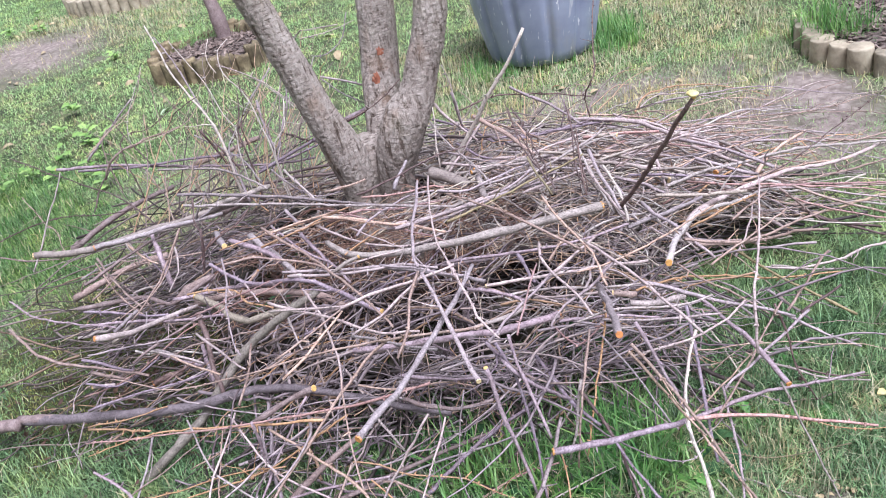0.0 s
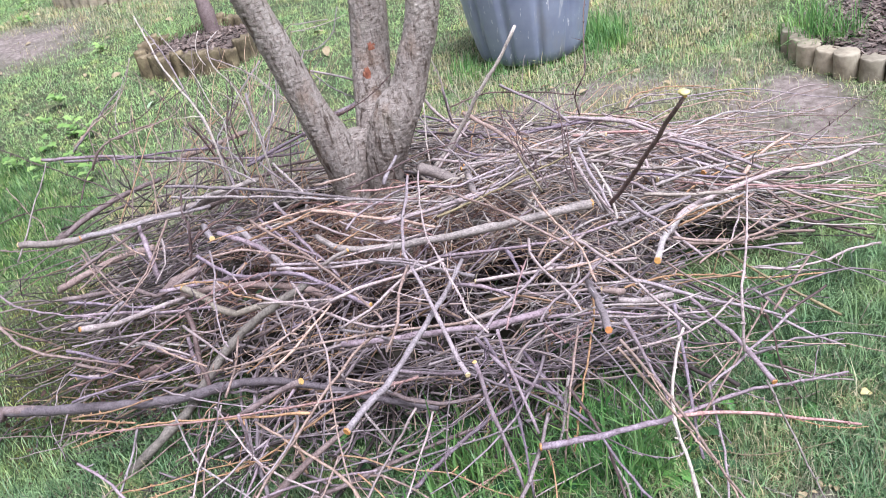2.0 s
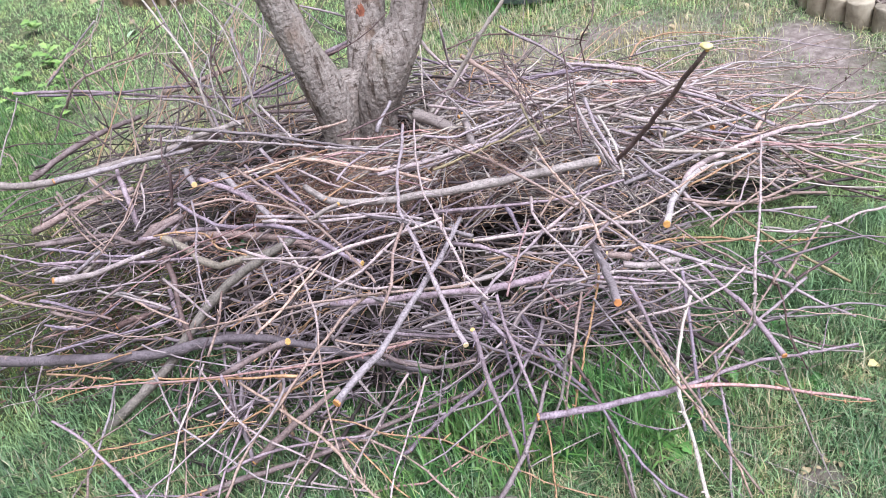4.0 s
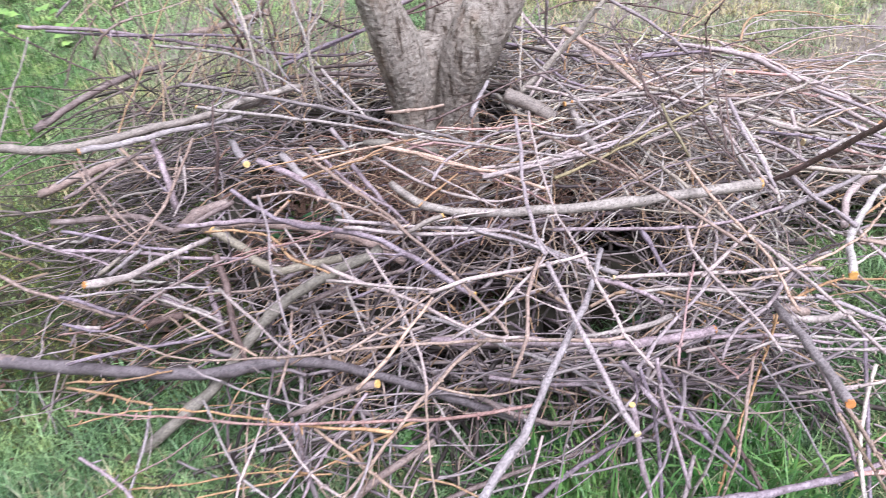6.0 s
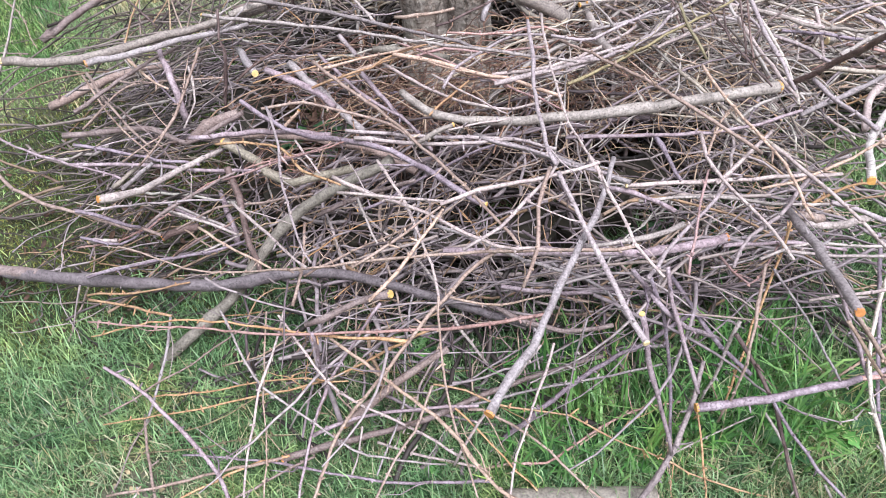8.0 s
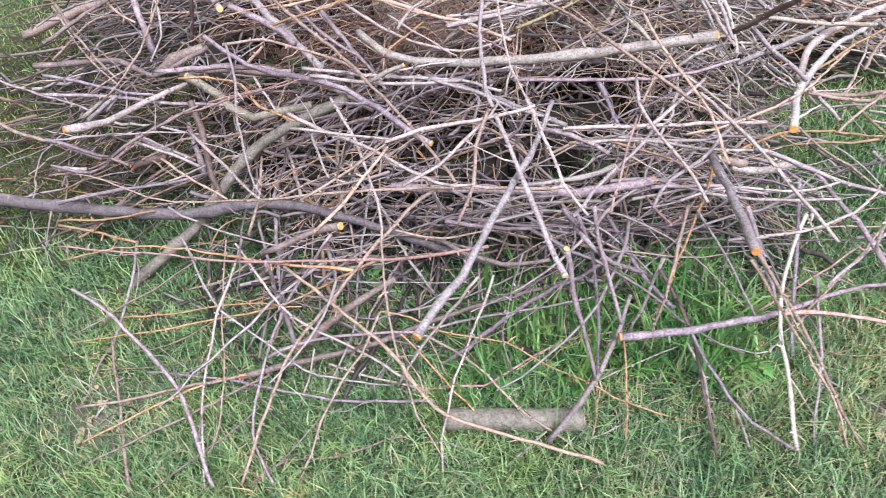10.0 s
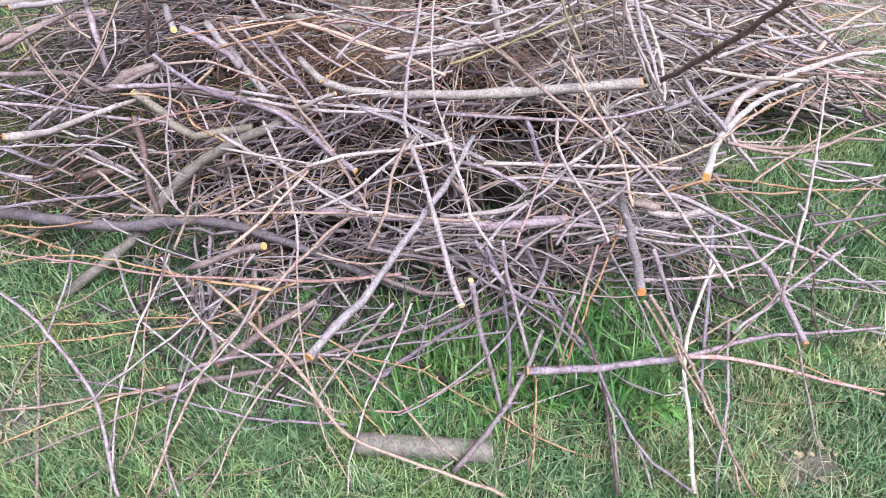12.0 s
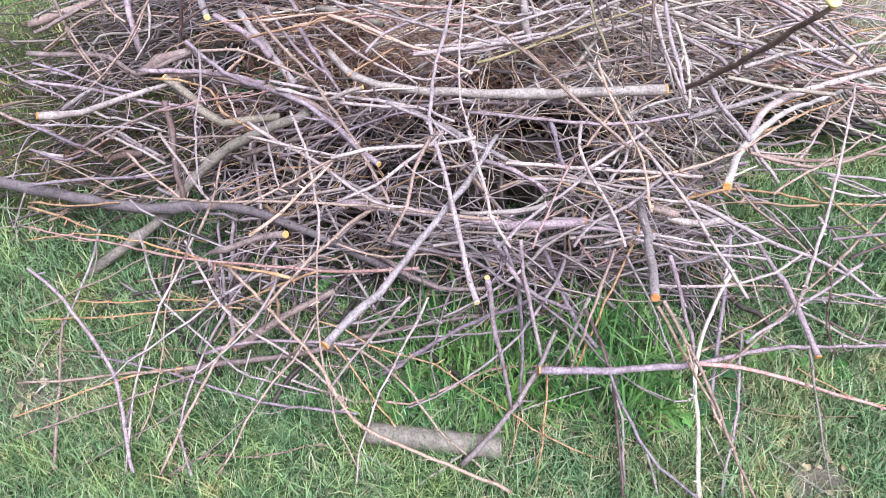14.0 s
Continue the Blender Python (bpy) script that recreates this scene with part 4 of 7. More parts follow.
branch("brown", 0.0040, 0.0028, "", (-0.764, 1.270, 0.020), (-0.811, 1.464, 0.037), (-0.851, 1.630, 0.050))
branch("purple", 0.0037, 0.0037, "", (0.166, 1.525, 0.450), (0.181, 1.480, 0.361), (0.212, 1.413, 0.240))
branch("purple", 0.0050, 0.0037, "", (0.117, 1.553, 0.420), (0.182, 1.489, 0.350), (0.298, 1.544, 0.200))
branch("pale", 0.0031, 0.0040, "", (0.602, 1.445, 0.250), (0.733, 1.534, 0.250), (0.880, 1.645, 0.250))
branch("tan", 0.0031, 0.0022, "", (0.344, 1.549, 0.400), (0.287, 1.420, 0.300), (0.261, 1.411, 0.140))
branch("orange", 0.0022, 0.0028, "", (0.291, 1.459, 0.120), (0.346, 1.537, 0.273), (0.391, 1.588, 0.400), (0.387, 1.583, 0.460))
branch("grey", 0.0040, 0.0028, "", (0.305, 1.509, 0.300), (0.278, 1.493, 0.180), (0.253, 1.478, 0.100))
branch("purple", 0.0043, 0.0037, "", (0.580, 1.623, 0.360), (0.573, 1.522, 0.230), (0.567, 1.402, 0.080))
branch("pale", 0.0037, 0.0031, "", (-0.101, 1.884, 0.470), (0.011, 1.788, 0.486), (0.105, 1.709, 0.500))
branch("grey", 0.0058, 0.0050, "", (-0.108, 1.932, 0.440), (-0.020, 1.855, 0.454), (0.070, 1.772, 0.470), (0.144, 1.702, 0.480))
branch("tan", 0.0025, 0.0025, "", (0.345, 1.629, 0.500), (0.425, 1.644, 0.500), (0.574, 1.708, 0.500), (0.739, 1.869, 0.450))
branch("grey", 0.0028, 0.0025, "", (-0.701, 2.796, 0.580), (-0.570, 2.758, 0.485), (-0.500, 2.655, 0.420))
branch("pale", 0.0025, 0.0025, "", (-0.439, 3.161, 0.500), (-0.456, 2.860, 0.433), (-0.487, 2.757, 0.400))
branch("dark", 0.0031, 0.0025, "", (-0.640, 3.017, 0.500), (-0.599, 2.993, 0.420))
branch("dark", 0.0019, 0.0025, "", (-1.384, 2.908, 0.600), (-1.136, 2.737, 0.534), (-0.954, 2.628, 0.480), (-0.853, 2.551, 0.400))
branch("dark", 0.0031, 0.0025, "", (-1.157, 3.254, 0.400), (-1.214, 3.130, 0.347), (-1.221, 2.984, 0.300))
branch("purple", 0.0050, 0.0037, "", (-1.273, 3.122, 0.420), (-0.997, 2.999, 0.435), (-0.741, 2.904, 0.450), (-0.586, 2.884, 0.440))
branch("purple", 0.0034, 0.0043, "", (-0.284, 2.963, 0.400), (-0.403, 2.850, 0.410), (-0.522, 2.782, 0.420))
branch("pale", 0.0043, 0.0043, "", (0.253, 2.705, 0.440), (0.141, 2.509, 0.409), (0.111, 2.460, 0.400))
branch("tan", 0.0037, 0.0025, "", (0.261, 2.355, 0.450), (0.488, 2.539, 0.369), (0.713, 2.718, 0.300))
branch("grey", 0.0031, 0.0037, "", (1.344, 2.782, 0.150), (1.041, 2.770, 0.200), (0.834, 2.936, 0.250), (0.621, 2.956, 0.300))
branch("grey", 0.0037, 0.0031, "e", (0.393, 2.381, 0.420), (0.286, 2.344, 0.446), (0.191, 2.314, 0.470))
branch("lichen", 0.0052, 0.0068, "", (0.039, 2.503, 0.400), (0.084, 2.428, 0.382), (0.158, 2.371, 0.360))
branch("pale", 0.0037, 0.0037, "", (-0.079, 2.080, 0.460), (0.060, 2.063, 0.465), (0.201, 2.107, 0.470), (0.396, 2.251, 0.420))
branch("tan", 0.0031, 0.0037, "", (0.097, 2.135, 0.500), (0.191, 1.984, 0.519), (0.271, 1.811, 0.540), (0.376, 1.714, 0.500))
branch("dark", 0.0015, 0.0022, "", (0.475, 2.163, 0.600), (0.459, 2.064, 0.553), (0.448, 1.962, 0.500))
branch("grey", 0.0037, 0.0031, "", (-0.780, 1.975, 0.300), (-0.697, 1.938, 0.290), (-0.620, 1.894, 0.280))
branch("pale", 0.0062, 0.0056, "s", (-1.004, 2.033, 0.180), (-0.936, 2.025, 0.180))
branch("purple", 0.0031, 0.0025, "", (-1.341, 2.421, 0.300), (-1.150, 2.221, 0.327), (-0.848, 1.998, 0.380))
branch("brown", 0.0050, 0.0037, "", (-1.388, 2.420, 0.200), (-1.178, 2.187, 0.200), (-0.957, 2.073, 0.200), (-0.825, 2.004, 0.200))

branch("pale", 0.0052, 0.0039, "", (-0.977, 2.199, 0.420), (-0.895, 2.293, 0.429), (-0.813, 2.355, 0.436), (-0.763, 2.383, 0.440))
branch("pale", 0.0037, 0.0028, "", (-0.983, 2.352, 0.420), (-0.938, 2.278, 0.396), (-0.875, 2.199, 0.365), (-0.824, 2.145, 0.340))
branch("tan", 0.0030, 0.0023, "", (-0.999, 2.243, 0.340), (-0.925, 2.366, 0.355), (-0.842, 2.364, 0.363), (-0.666, 2.324, 0.380))
branch("tan", 0.0035, 0.0026, "", (-0.681, 2.270, 0.500), (-0.712, 2.204, 0.454), (-0.745, 2.152, 0.414), (-0.794, 2.105, 0.370), (-0.839, 2.083, 0.340))
branch("purple", 0.0043, 0.0032, "", (-1.008, 2.187, 0.340), (-0.922, 2.154, 0.337), (-0.823, 2.110, 0.334), (-0.707, 2.075, 0.330))
branch("tan", 0.0037, 0.0028, "", (-0.906, 2.411, 0.420), (-0.842, 2.324, 0.409), (-0.783, 2.275, 0.400))
branch("dark", 0.0045, 0.004, "", (-0.641, 2.319, 0.460), (-0.665, 2.328, 0.367), (-0.688, 2.327, 0.280))
branch("purple", 0.0080, 0.0072, "", (-0.546, 2.245, 0.440), (-0.490, 2.214, 0.426), (-0.442, 2.184, 0.414), (-0.397, 2.131, 0.400))
branch("grey", 0.0094, 0.0084, "", (-0.498, 2.289, 0.420), (-0.420, 2.188, 0.391), (-0.340, 2.086, 0.360))
branch("tan", 0.0036, 0.0027, "", (-0.538, 2.073, 0.460), (-0.450, 2.073, 0.463), (-0.347, 2.015, 0.466), (-0.274, 1.964, 0.468), (-0.232, 1.909, 0.470))
branch("pale", 0.0027, 0.0020, "", (-0.508, 1.994, 0.520), (-0.478, 1.869, 0.515), (-0.457, 1.740, 0.509), (-0.430, 1.624, 0.503), (-0.410, 1.580, 0.500))
branch("grey", 0.0095, 0.0086, "e", (-0.638, 2.433, 0.380), (-0.610, 2.359, 0.390), (-0.583, 2.295, 0.400))
branch("orange", 0.0030, 0.0023, "", (-0.640, 2.024, 0.420), (-0.541, 1.992, 0.433), (-0.480, 1.941, 0.442), (-0.448, 1.877, 0.448), (-0.370, 1.807, 0.460))
branch("red", 0.0024, 0.0018, "", (-0.612, 1.908, 0.420), (-0.510, 1.914, 0.442), (-0.447, 1.913, 0.456), (-0.386, 1.920, 0.470))
branch("pale", 0.0024, 0.0018, "", (-0.465, 1.968, 0.450), (-0.411, 1.847, 0.460))
branch("tan", 0.0055, 0.0041, "", (-0.255, 2.170, 0.490), (-0.164, 2.129, 0.485), (-0.087, 2.088, 0.480), (-0.012, 2.049, 0.476), (0.075, 1.981, 0.470))
branch("orange", 0.0032, 0.0024, "", (-0.434, 2.125, 0.460), (-0.370, 2.140, 0.470), (-0.306, 2.148, 0.480), (-0.256, 2.173, 0.488), (-0.176, 2.177, 0.500))
branch("tan", 0.0032, 0.0024, "", (-0.429, 2.161, 0.480), (-0.319, 2.169, 0.490), (-0.210, 2.174, 0.500))
branch("pale", 0.0060, 0.0045, "", (-0.373, 2.284, 0.480), (-0.338, 2.229, 0.460))
branch("purple", 0.0058, 0.0043, "", (-0.332, 2.192, 0.440), (-0.291, 2.134, 0.410), (-0.249, 2.083, 0.380))
branch("tan", 0.0039, 0.0029, "", (-0.425, 2.164, 0.500), (-0.338, 2.043, 0.500), (-0.266, 1.947, 0.500), (-0.130, 1.688, 0.500), (-0.072, 1.567, 0.500))
branch("pale", 0.0026, 0.0020, "", (0.059, 2.143, 0.560), (0.051, 1.886, 0.551), (0.059, 1.770, 0.546), (0.076, 1.709, 0.544), (0.086, 1.633, 0.540))
branch("pale", 0.0037, 0.0027, "", (-0.158, 2.041, 0.480), (-0.134, 2.092, 0.487), (-0.087, 2.120, 0.495), (-0.012, 2.155, 0.508), (0.066, 2.128, 0.520))
branch("pale", 0.0024, 0.0018, "", (-0.177, 2.094, 0.480), (-0.108, 2.015, 0.475), (-0.040, 1.946, 0.470))
branch("pale", 0.0060, 0.0054, "", (-0.054, 2.035, 0.480), (0.013, 2.048, 0.480), (0.087, 2.069, 0.480), (0.163, 2.080, 0.480))
branch("pale", 0.0045, 0.0034, "", (-0.344, 1.940, 0.460), (-0.244, 1.903, 0.463), (-0.148, 1.882, 0.466), (-0.041, 1.868, 0.470))
branch("pale", 0.0023, 0.0017, "", (-0.194, 1.898, 0.480), (-0.114, 1.913, 0.480), (-0.030, 1.920, 0.480))
branch("pale", 0.0037, 0.0028, "", (0.076, 2.123, 0.520), (0.149, 2.100, 0.514), (0.213, 2.136, 0.510), (0.292, 2.185, 0.504), (0.349, 2.216, 0.500))
branch("olive", 0.0037, 0.0028, "", (0.085, 1.979, 0.500), (0.171, 2.033, 0.496), (0.260, 2.086, 0.491), (0.421, 2.187, 0.484), (0.500, 2.239, 0.480))
branch("pale", 0.0037, 0.0028, "", (0.240, 2.080, 0.500), (0.314, 2.145, 0.500), (0.353, 2.202, 0.500))
branch("olive", 0.0035, 0.0027, "", (0.326, 2.089, 0.580), (0.348, 2.034, 0.530), (0.366, 2.004, 0.500))
branch("tan", 0.0031, 0.0023, "", (0.330, 1.933, 0.540), (0.350, 1.821, 0.535), (0.374, 1.734, 0.531), (0.390, 1.660, 0.527), (0.388, 1.529, 0.520))
branch("pale", 0.0043, 0.0033, "", (0.498, 2.196, 0.460), (0.507, 2.077, 0.452), (0.517, 2.003, 0.446), (0.531, 1.929, 0.440))
branch("grey", 0.0092, 0.0083, "", (0.199, 2.360, 0.420), (0.203, 2.230, 0.441), (0.205, 2.119, 0.460))
branch("purple", 0.0046, 0.0034, "", (0.071, 1.914, 0.420), (0.200, 1.892, 0.423), (0.315, 1.869, 0.425), (0.420, 1.870, 0.428), (0.532, 1.899, 0.430))
branch("pale", 0.0040, 0.0030, "", (0.552, 2.359, 0.400), (0.563, 2.198, 0.411), (0.566, 2.072, 0.420))
branch("purple", 0.0066, 0.0049, "", (0.616, 2.381, 0.360), (0.738, 2.323, 0.341), (0.840, 2.268, 0.324), (0.918, 2.237, 0.311), (0.987, 2.206, 0.300))
branch("grey", 0.0062, 0.0056, "", (0.531, 1.898, 0.420), (0.643, 1.962, 0.400), (0.768, 2.037, 0.380))
branch("pale", 0.0053, 0.0040, "", (0.597, 2.003, 0.420), (0.606, 1.927, 0.427), (0.625, 1.862, 0.434), (0.636, 1.806, 0.440))
branch("pale", 0.0050, 0.0037, "", (0.719, 2.295, 0.400), (0.727, 2.255, 0.350), (0.733, 2.214, 0.300))
branch("tan", 0.0063, 0.0047, "", (0.970, 2.215, 0.280), (1.065, 2.327, 0.288), (1.154, 2.387, 0.295), (1.229, 2.432, 0.300))
branch("tan", 0.0039, 0.0029, "", (0.975, 2.213, 0.280), (1.098, 2.304, 0.252), (1.232, 2.356, 0.220))
branch("dark", 0.0043, 0.0032, "", (0.748, 2.133, 0.340), (0.889, 2.144, 0.318), (1.033, 2.155, 0.296), (1.136, 2.153, 0.280))
branch("grey", 0.0048, 0.0036, "", (0.987, 2.494, 0.300), (1.035, 2.411, 0.283), (1.104, 2.311, 0.260))
branch("pale", 0.0063, 0.0047, "", (0.899, 2.499, 0.300), (0.975, 2.405, 0.281), (1.058, 2.314, 0.260))
branch("tan", 0.0048, 0.0036, "", (1.040, 2.505, 0.260), (1.088, 2.406, 0.250), (1.141, 2.325, 0.240))
branch("pale", 0.0046, 0.0034, "", (1.181, 2.644, 0.120), (1.384, 2.651, 0.100))
branch("orange", 0.0032, 0.0024, "", (0.680, 1.872, 0.400), (0.800, 1.970, 0.370), (0.926, 2.061, 0.340))
branch("tan", 0.0033, 0.0025, "", (0.786, 1.867, 0.400), (0.919, 2.041, 0.332), (0.986, 2.130, 0.300))
branch("brown", 0.0037, 0.0027, "", (1.023, 2.129, 0.300), (1.074, 2.106, 0.248), (1.118, 2.082, 0.200))
branch("brown", 0.0101, 0.0090, "s", (0.747, 2.255, 0.330), (0.801, 2.275, 0.330))
branch("brown", 0.0092, 0.0083, "s", (0.915, 2.332, 0.280), (0.965, 2.369, 0.280))
branch("pale", 0.0053, 0.0040, "", (0.578, 2.213, 0.400), (0.639, 2.166, 0.390), (0.689, 2.099, 0.380))
branch("pale", 0.0027, 0.0020, "", (-0.937, 1.968, 0.330), (-0.807, 1.969, 0.334), (-0.639, 1.940, 0.340))
branch("brown", 0.0039, 0.0030, "", (-0.807, 1.918, 0.310), (-0.742, 1.958, 0.328), (-0.679, 1.981, 0.344), (-0.612, 2.000, 0.360))
branch("pale", 0.0035, 0.0026, "", (-0.605, 1.887, 0.380), (-0.533, 1.783, 0.389), (-0.483, 1.718, 0.395), (-0.442, 1.665, 0.400))
branch("tan", 0.0030, 0.0022, "", (-0.676, 1.855, 0.350), (-0.604, 1.779, 0.363), (-0.513, 1.692, 0.380))
branch("dark", 0.0034, 0.0025, "", (-0.783, 1.938, 0.200), (-0.708, 1.951, 0.234), (-0.644, 1.949, 0.260))
branch("purple", 0.0041, 0.0030, "", (-0.970, 1.899, 0.200), (-0.832, 1.901, 0.215), (-0.724, 1.901, 0.227), (-0.616, 1.913, 0.240))
branch("orange", 0.0028, 0.0021, "", (-0.989, 1.893, 0.150), (-0.862, 1.860, 0.174), (-0.739, 1.849, 0.200))
branch("orange", 0.0034, 0.0025, "", (-0.977, 1.870, 0.160), (-0.874, 1.821, 0.179), (-0.765, 1.761, 0.200))
branch("dark", 0.0075, 0.006, "e", (-0.632, 2.019, 0.360), (-0.613, 1.958, 0.302), (-0.600, 1.892, 0.242), (-0.585, 1.848, 0.200))
branch("tan", 0.0035, 0.0026, "", (-0.489, 1.664, 0.300), (-0.465, 1.734, 0.329), (-0.459, 1.822, 0.360))
branch("dark", 0.0097, 0.0087, "s", (-0.870, 2.099, 0.100), (-0.825, 2.107, 0.110), (-0.777, 2.103, 0.120))
branch("pale", 0.0042, 0.0031, "", (-0.385, 1.832, 0.460), (-0.308, 1.769, 0.462), (-0.224, 1.715, 0.464), (-0.108, 1.605, 0.468), (-0.019, 1.574, 0.470))
branch("pale", 0.0032, 0.0024, "", (-0.374, 1.776, 0.470), (-0.264, 1.721, 0.487), (-0.181, 1.688, 0.500))
branch("pale", 0.0045, 0.0034, "", (-0.190, 1.682, 0.500), (-0.129, 1.692, 0.511), (-0.076, 1.691, 0.521), (-0.002, 1.684, 0.534), (0.083, 1.685, 0.550))
branch("tan", 0.0031, 0.0023, "", (-0.352, 1.606, 0.450), (-0.276, 1.633, 0.473), (-0.190, 1.676, 0.500))
branch("tan", 0.0035, 0.0026, "", (-0.323, 1.518, 0.460), (-0.276, 1.562, 0.473), (-0.230, 1.617, 0.487), (-0.186, 1.669, 0.500))
branch("pale", 0.0034, 0.0026, "", (-0.162, 1.570, 0.500), (-0.102, 1.594, 0.512), (-0.053, 1.638, 0.523), (-0.002, 1.684, 0.534), (0.021, 1.715, 0.540))
branch("tan", 0.0038, 0.0029, "", (0.001, 1.689, 0.550), (-0.030, 1.622, 0.517), (-0.039, 1.563, 0.491), (-0.073, 1.509, 0.460))
branch("pale", 0.0032, 0.0024, "", (-0.301, 1.865, 0.460), (-0.255, 1.759, 0.440), (-0.224, 1.654, 0.419), (-0.211, 1.562, 0.400))
branch("grey", 0.0028, 0.0021, "", (-0.345, 1.810, 0.420), (-0.315, 1.723, 0.380))
branch("pale", 0.0043, 0.0032, "", (-0.203, 1.649, 0.300), (-0.133, 1.670, 0.360))
branch("purple", 0.0050, 0.0038, "", (0.241, 1.882, 0.420), (0.254, 1.823, 0.409), (0.264, 1.772, 0.400))
branch("pale", 0.0035, 0.0026, "", (0.289, 1.785, 0.500), (0.282, 1.717, 0.500), (0.291, 1.655, 0.500), (0.324, 1.538, 0.500), (0.339, 1.467, 0.500))
branch("pale", 0.0039, 0.0029, "", (0.386, 1.709, 0.520), (0.432, 1.642, 0.507), (0.473, 1.556, 0.491), (0.508, 1.474, 0.476), (0.539, 1.390, 0.460))
branch("pale", 0.0042, 0.0032, "", (0.291, 1.684, 0.470), (0.350, 1.735, 0.475), (0.426, 1.793, 0.480))
branch("pale", 0.0039, 0.0029, "", (0.429, 1.638, 0.500), (0.393, 1.604, 0.496), (0.356, 1.567, 0.492), (0.304, 1.538, 0.486), (0.254, 1.482, 0.480))
branch("pale", 0.0038, 0.0029, "", (0.122, 1.489, 0.470), (0.176, 1.544, 0.480), (0.239, 1.594, 0.491), (0.287, 1.644, 0.500))
branch("red", 0.0024, 0.0018, "", (0.183, 1.478, 0.480), (0.215, 1.549, 0.496), (0.241, 1.618, 0.510), (0.265, 1.668, 0.520))
branch("pale", 0.0033, 0.0025, "", (0.069, 1.705, 0.550), (0.094, 1.610, 0.523), (0.116, 1.524, 0.497), (0.145, 1.479, 0.480))
branch("purple", 0.0052, 0.0047, "", (0.100, 1.743, 0.440), (0.167, 1.719, 0.430), (0.224, 1.677, 0.420))
branch("grey", 0.0037, 0.0028, "", (0.167, 1.714, 0.420), (0.297, 1.700, 0.420), (0.401, 1.665, 0.420), (0.489, 1.651, 0.420))
branch("purple", 0.0042, 0.0031, "", (0.288, 1.600, 0.400), (0.397, 1.607, 0.381), (0.510, 1.592, 0.360))
branch("pale", 0.0049, 0.0037, "", (0.493, 1.654, 0.420), (0.572, 1.635, 0.390), (0.648, 1.609, 0.360), (0.727, 1.595, 0.331), (0.812, 1.573, 0.300))
branch("orange", 0.0032, 0.0024, "", (0.492, 1.710, 0.360), (0.598, 1.781, 0.313), (0.704, 1.830, 0.268), (0.920, 1.886, 0.178), (1.131, 1.955, 0.100))
branch("tan", 0.0053, 0.0040, "", (0.683, 1.848, 0.360), (0.815, 1.878, 0.311), (0.910, 1.918, 0.280), (0.998, 1.967, 0.253), (1.102, 1.999, 0.220))
branch("tan", 0.0030, 0.0023, "", (0.669, 1.695, 0.400), (0.811, 1.812, 0.379), (0.951, 1.928, 0.360))
branch("pale", 0.0046, 0.0035, "", (0.650, 1.818, 0.420), (0.676, 1.774, 0.396), (0.696, 1.746, 0.380))
branch("grey", 0.0041, 0.0031, "", (0.853, 1.822, 0.200), (0.989, 1.842, 0.050))
branch("tan", 0.0037, 0.0028, "", (0.829, 1.646, 0.260), (0.919, 1.725, 0.282), (0.997, 1.793, 0.300))
branch("tan", 0.0028, 0.0021, "", (0.589, 1.699, 0.420), (0.635, 1.667, 0.386), (0.705, 1.643, 0.345), (0.765, 1.599, 0.300))
branch("grey", 0.0038, 0.0028, "", (0.967, 2.051, 0.100), (1.067, 2.032, 0.075), (1.178, 2.033, 0.050))
branch("dark", 0.0039, 0.0029, "", (0.889, 1.701, 0.200), (0.944, 1.726, 0.209), (1.011, 1.750, 0.220))
branch("pale", 0.0046, 0.0035, "", (-1.288, 3.267, 0.400), (-1.174, 3.282, 0.491), (-1.040, 3.296, 0.600))
branch("tan", 0.0044, 0.0033, "", (-1.074, 3.175, 0.450), (-0.989, 3.191, 0.471), (-0.853, 3.149, 0.500))
branch("dark", 0.0048, 0.0036, "", (-0.670, 2.771, 0.600), (-0.625, 2.784, 0.460))
branch("pale", 0.0049, 0.0037, "", (-0.496, 2.959, 0.600), (-0.481, 2.875, 0.521), (-0.455, 2.813, 0.450))
branch("purple", 0.0080, 0.0060, "", (-0.220, 2.951, 0.460), (-0.115, 2.989, 0.479), (0.003, 3.076, 0.500))
branch("dark", 0.0032, 0.0024, "", (-0.155, 2.244, 0.500), (-0.033, 2.319, 0.500), (0.092, 2.397, 0.500), (0.185, 2.420, 0.500))
branch("grey", 0.0063, 0.0048, "", (-0.050, 2.289, 0.470), (0.001, 2.363, 0.520))
branch("pale", 0.0053, 0.0040, "", (0.118, 2.665, 0.560), (0.149, 2.625, 0.520), (0.230, 2.579, 0.440))
branch("pale", 0.0044, 0.0033, "", (0.176, 2.571, 0.620), (0.196, 2.653, 0.450))
branch("tan", 0.0077, 0.0058, "s", (0.233, 2.638, 0.500), (0.316, 2.522, 0.470), (0.381, 2.390, 0.440))
branch("pale", 0.0057, 0.0042, "", (0.396, 2.935, 0.460), (0.479, 2.824, 0.436), (0.536, 2.728, 0.417), (0.574, 2.628, 0.400))
branch("dark", 0.0029, 0.0022, "", (0.201, 2.839, 0.450), (0.334, 2.929, 0.442), (0.509, 2.879, 0.430), (0.654, 2.787, 0.420))
branch("pale", 0.0083, 0.0063, "", (0.662, 2.718, 0.360), (0.765, 2.655, 0.351), (0.850, 2.518, 0.340))
branch("red", 0.0053, 0.0040, "", (0.567, 2.562, 0.380), (0.676, 2.535, 0.380), (0.795, 2.491, 0.380))
branch("pale", 0.0049, 0.0037, "", (0.259, 2.464, 0.420), (0.411, 2.398, 0.414), (0.564, 2.311, 0.407), (0.706, 2.209, 0.400))
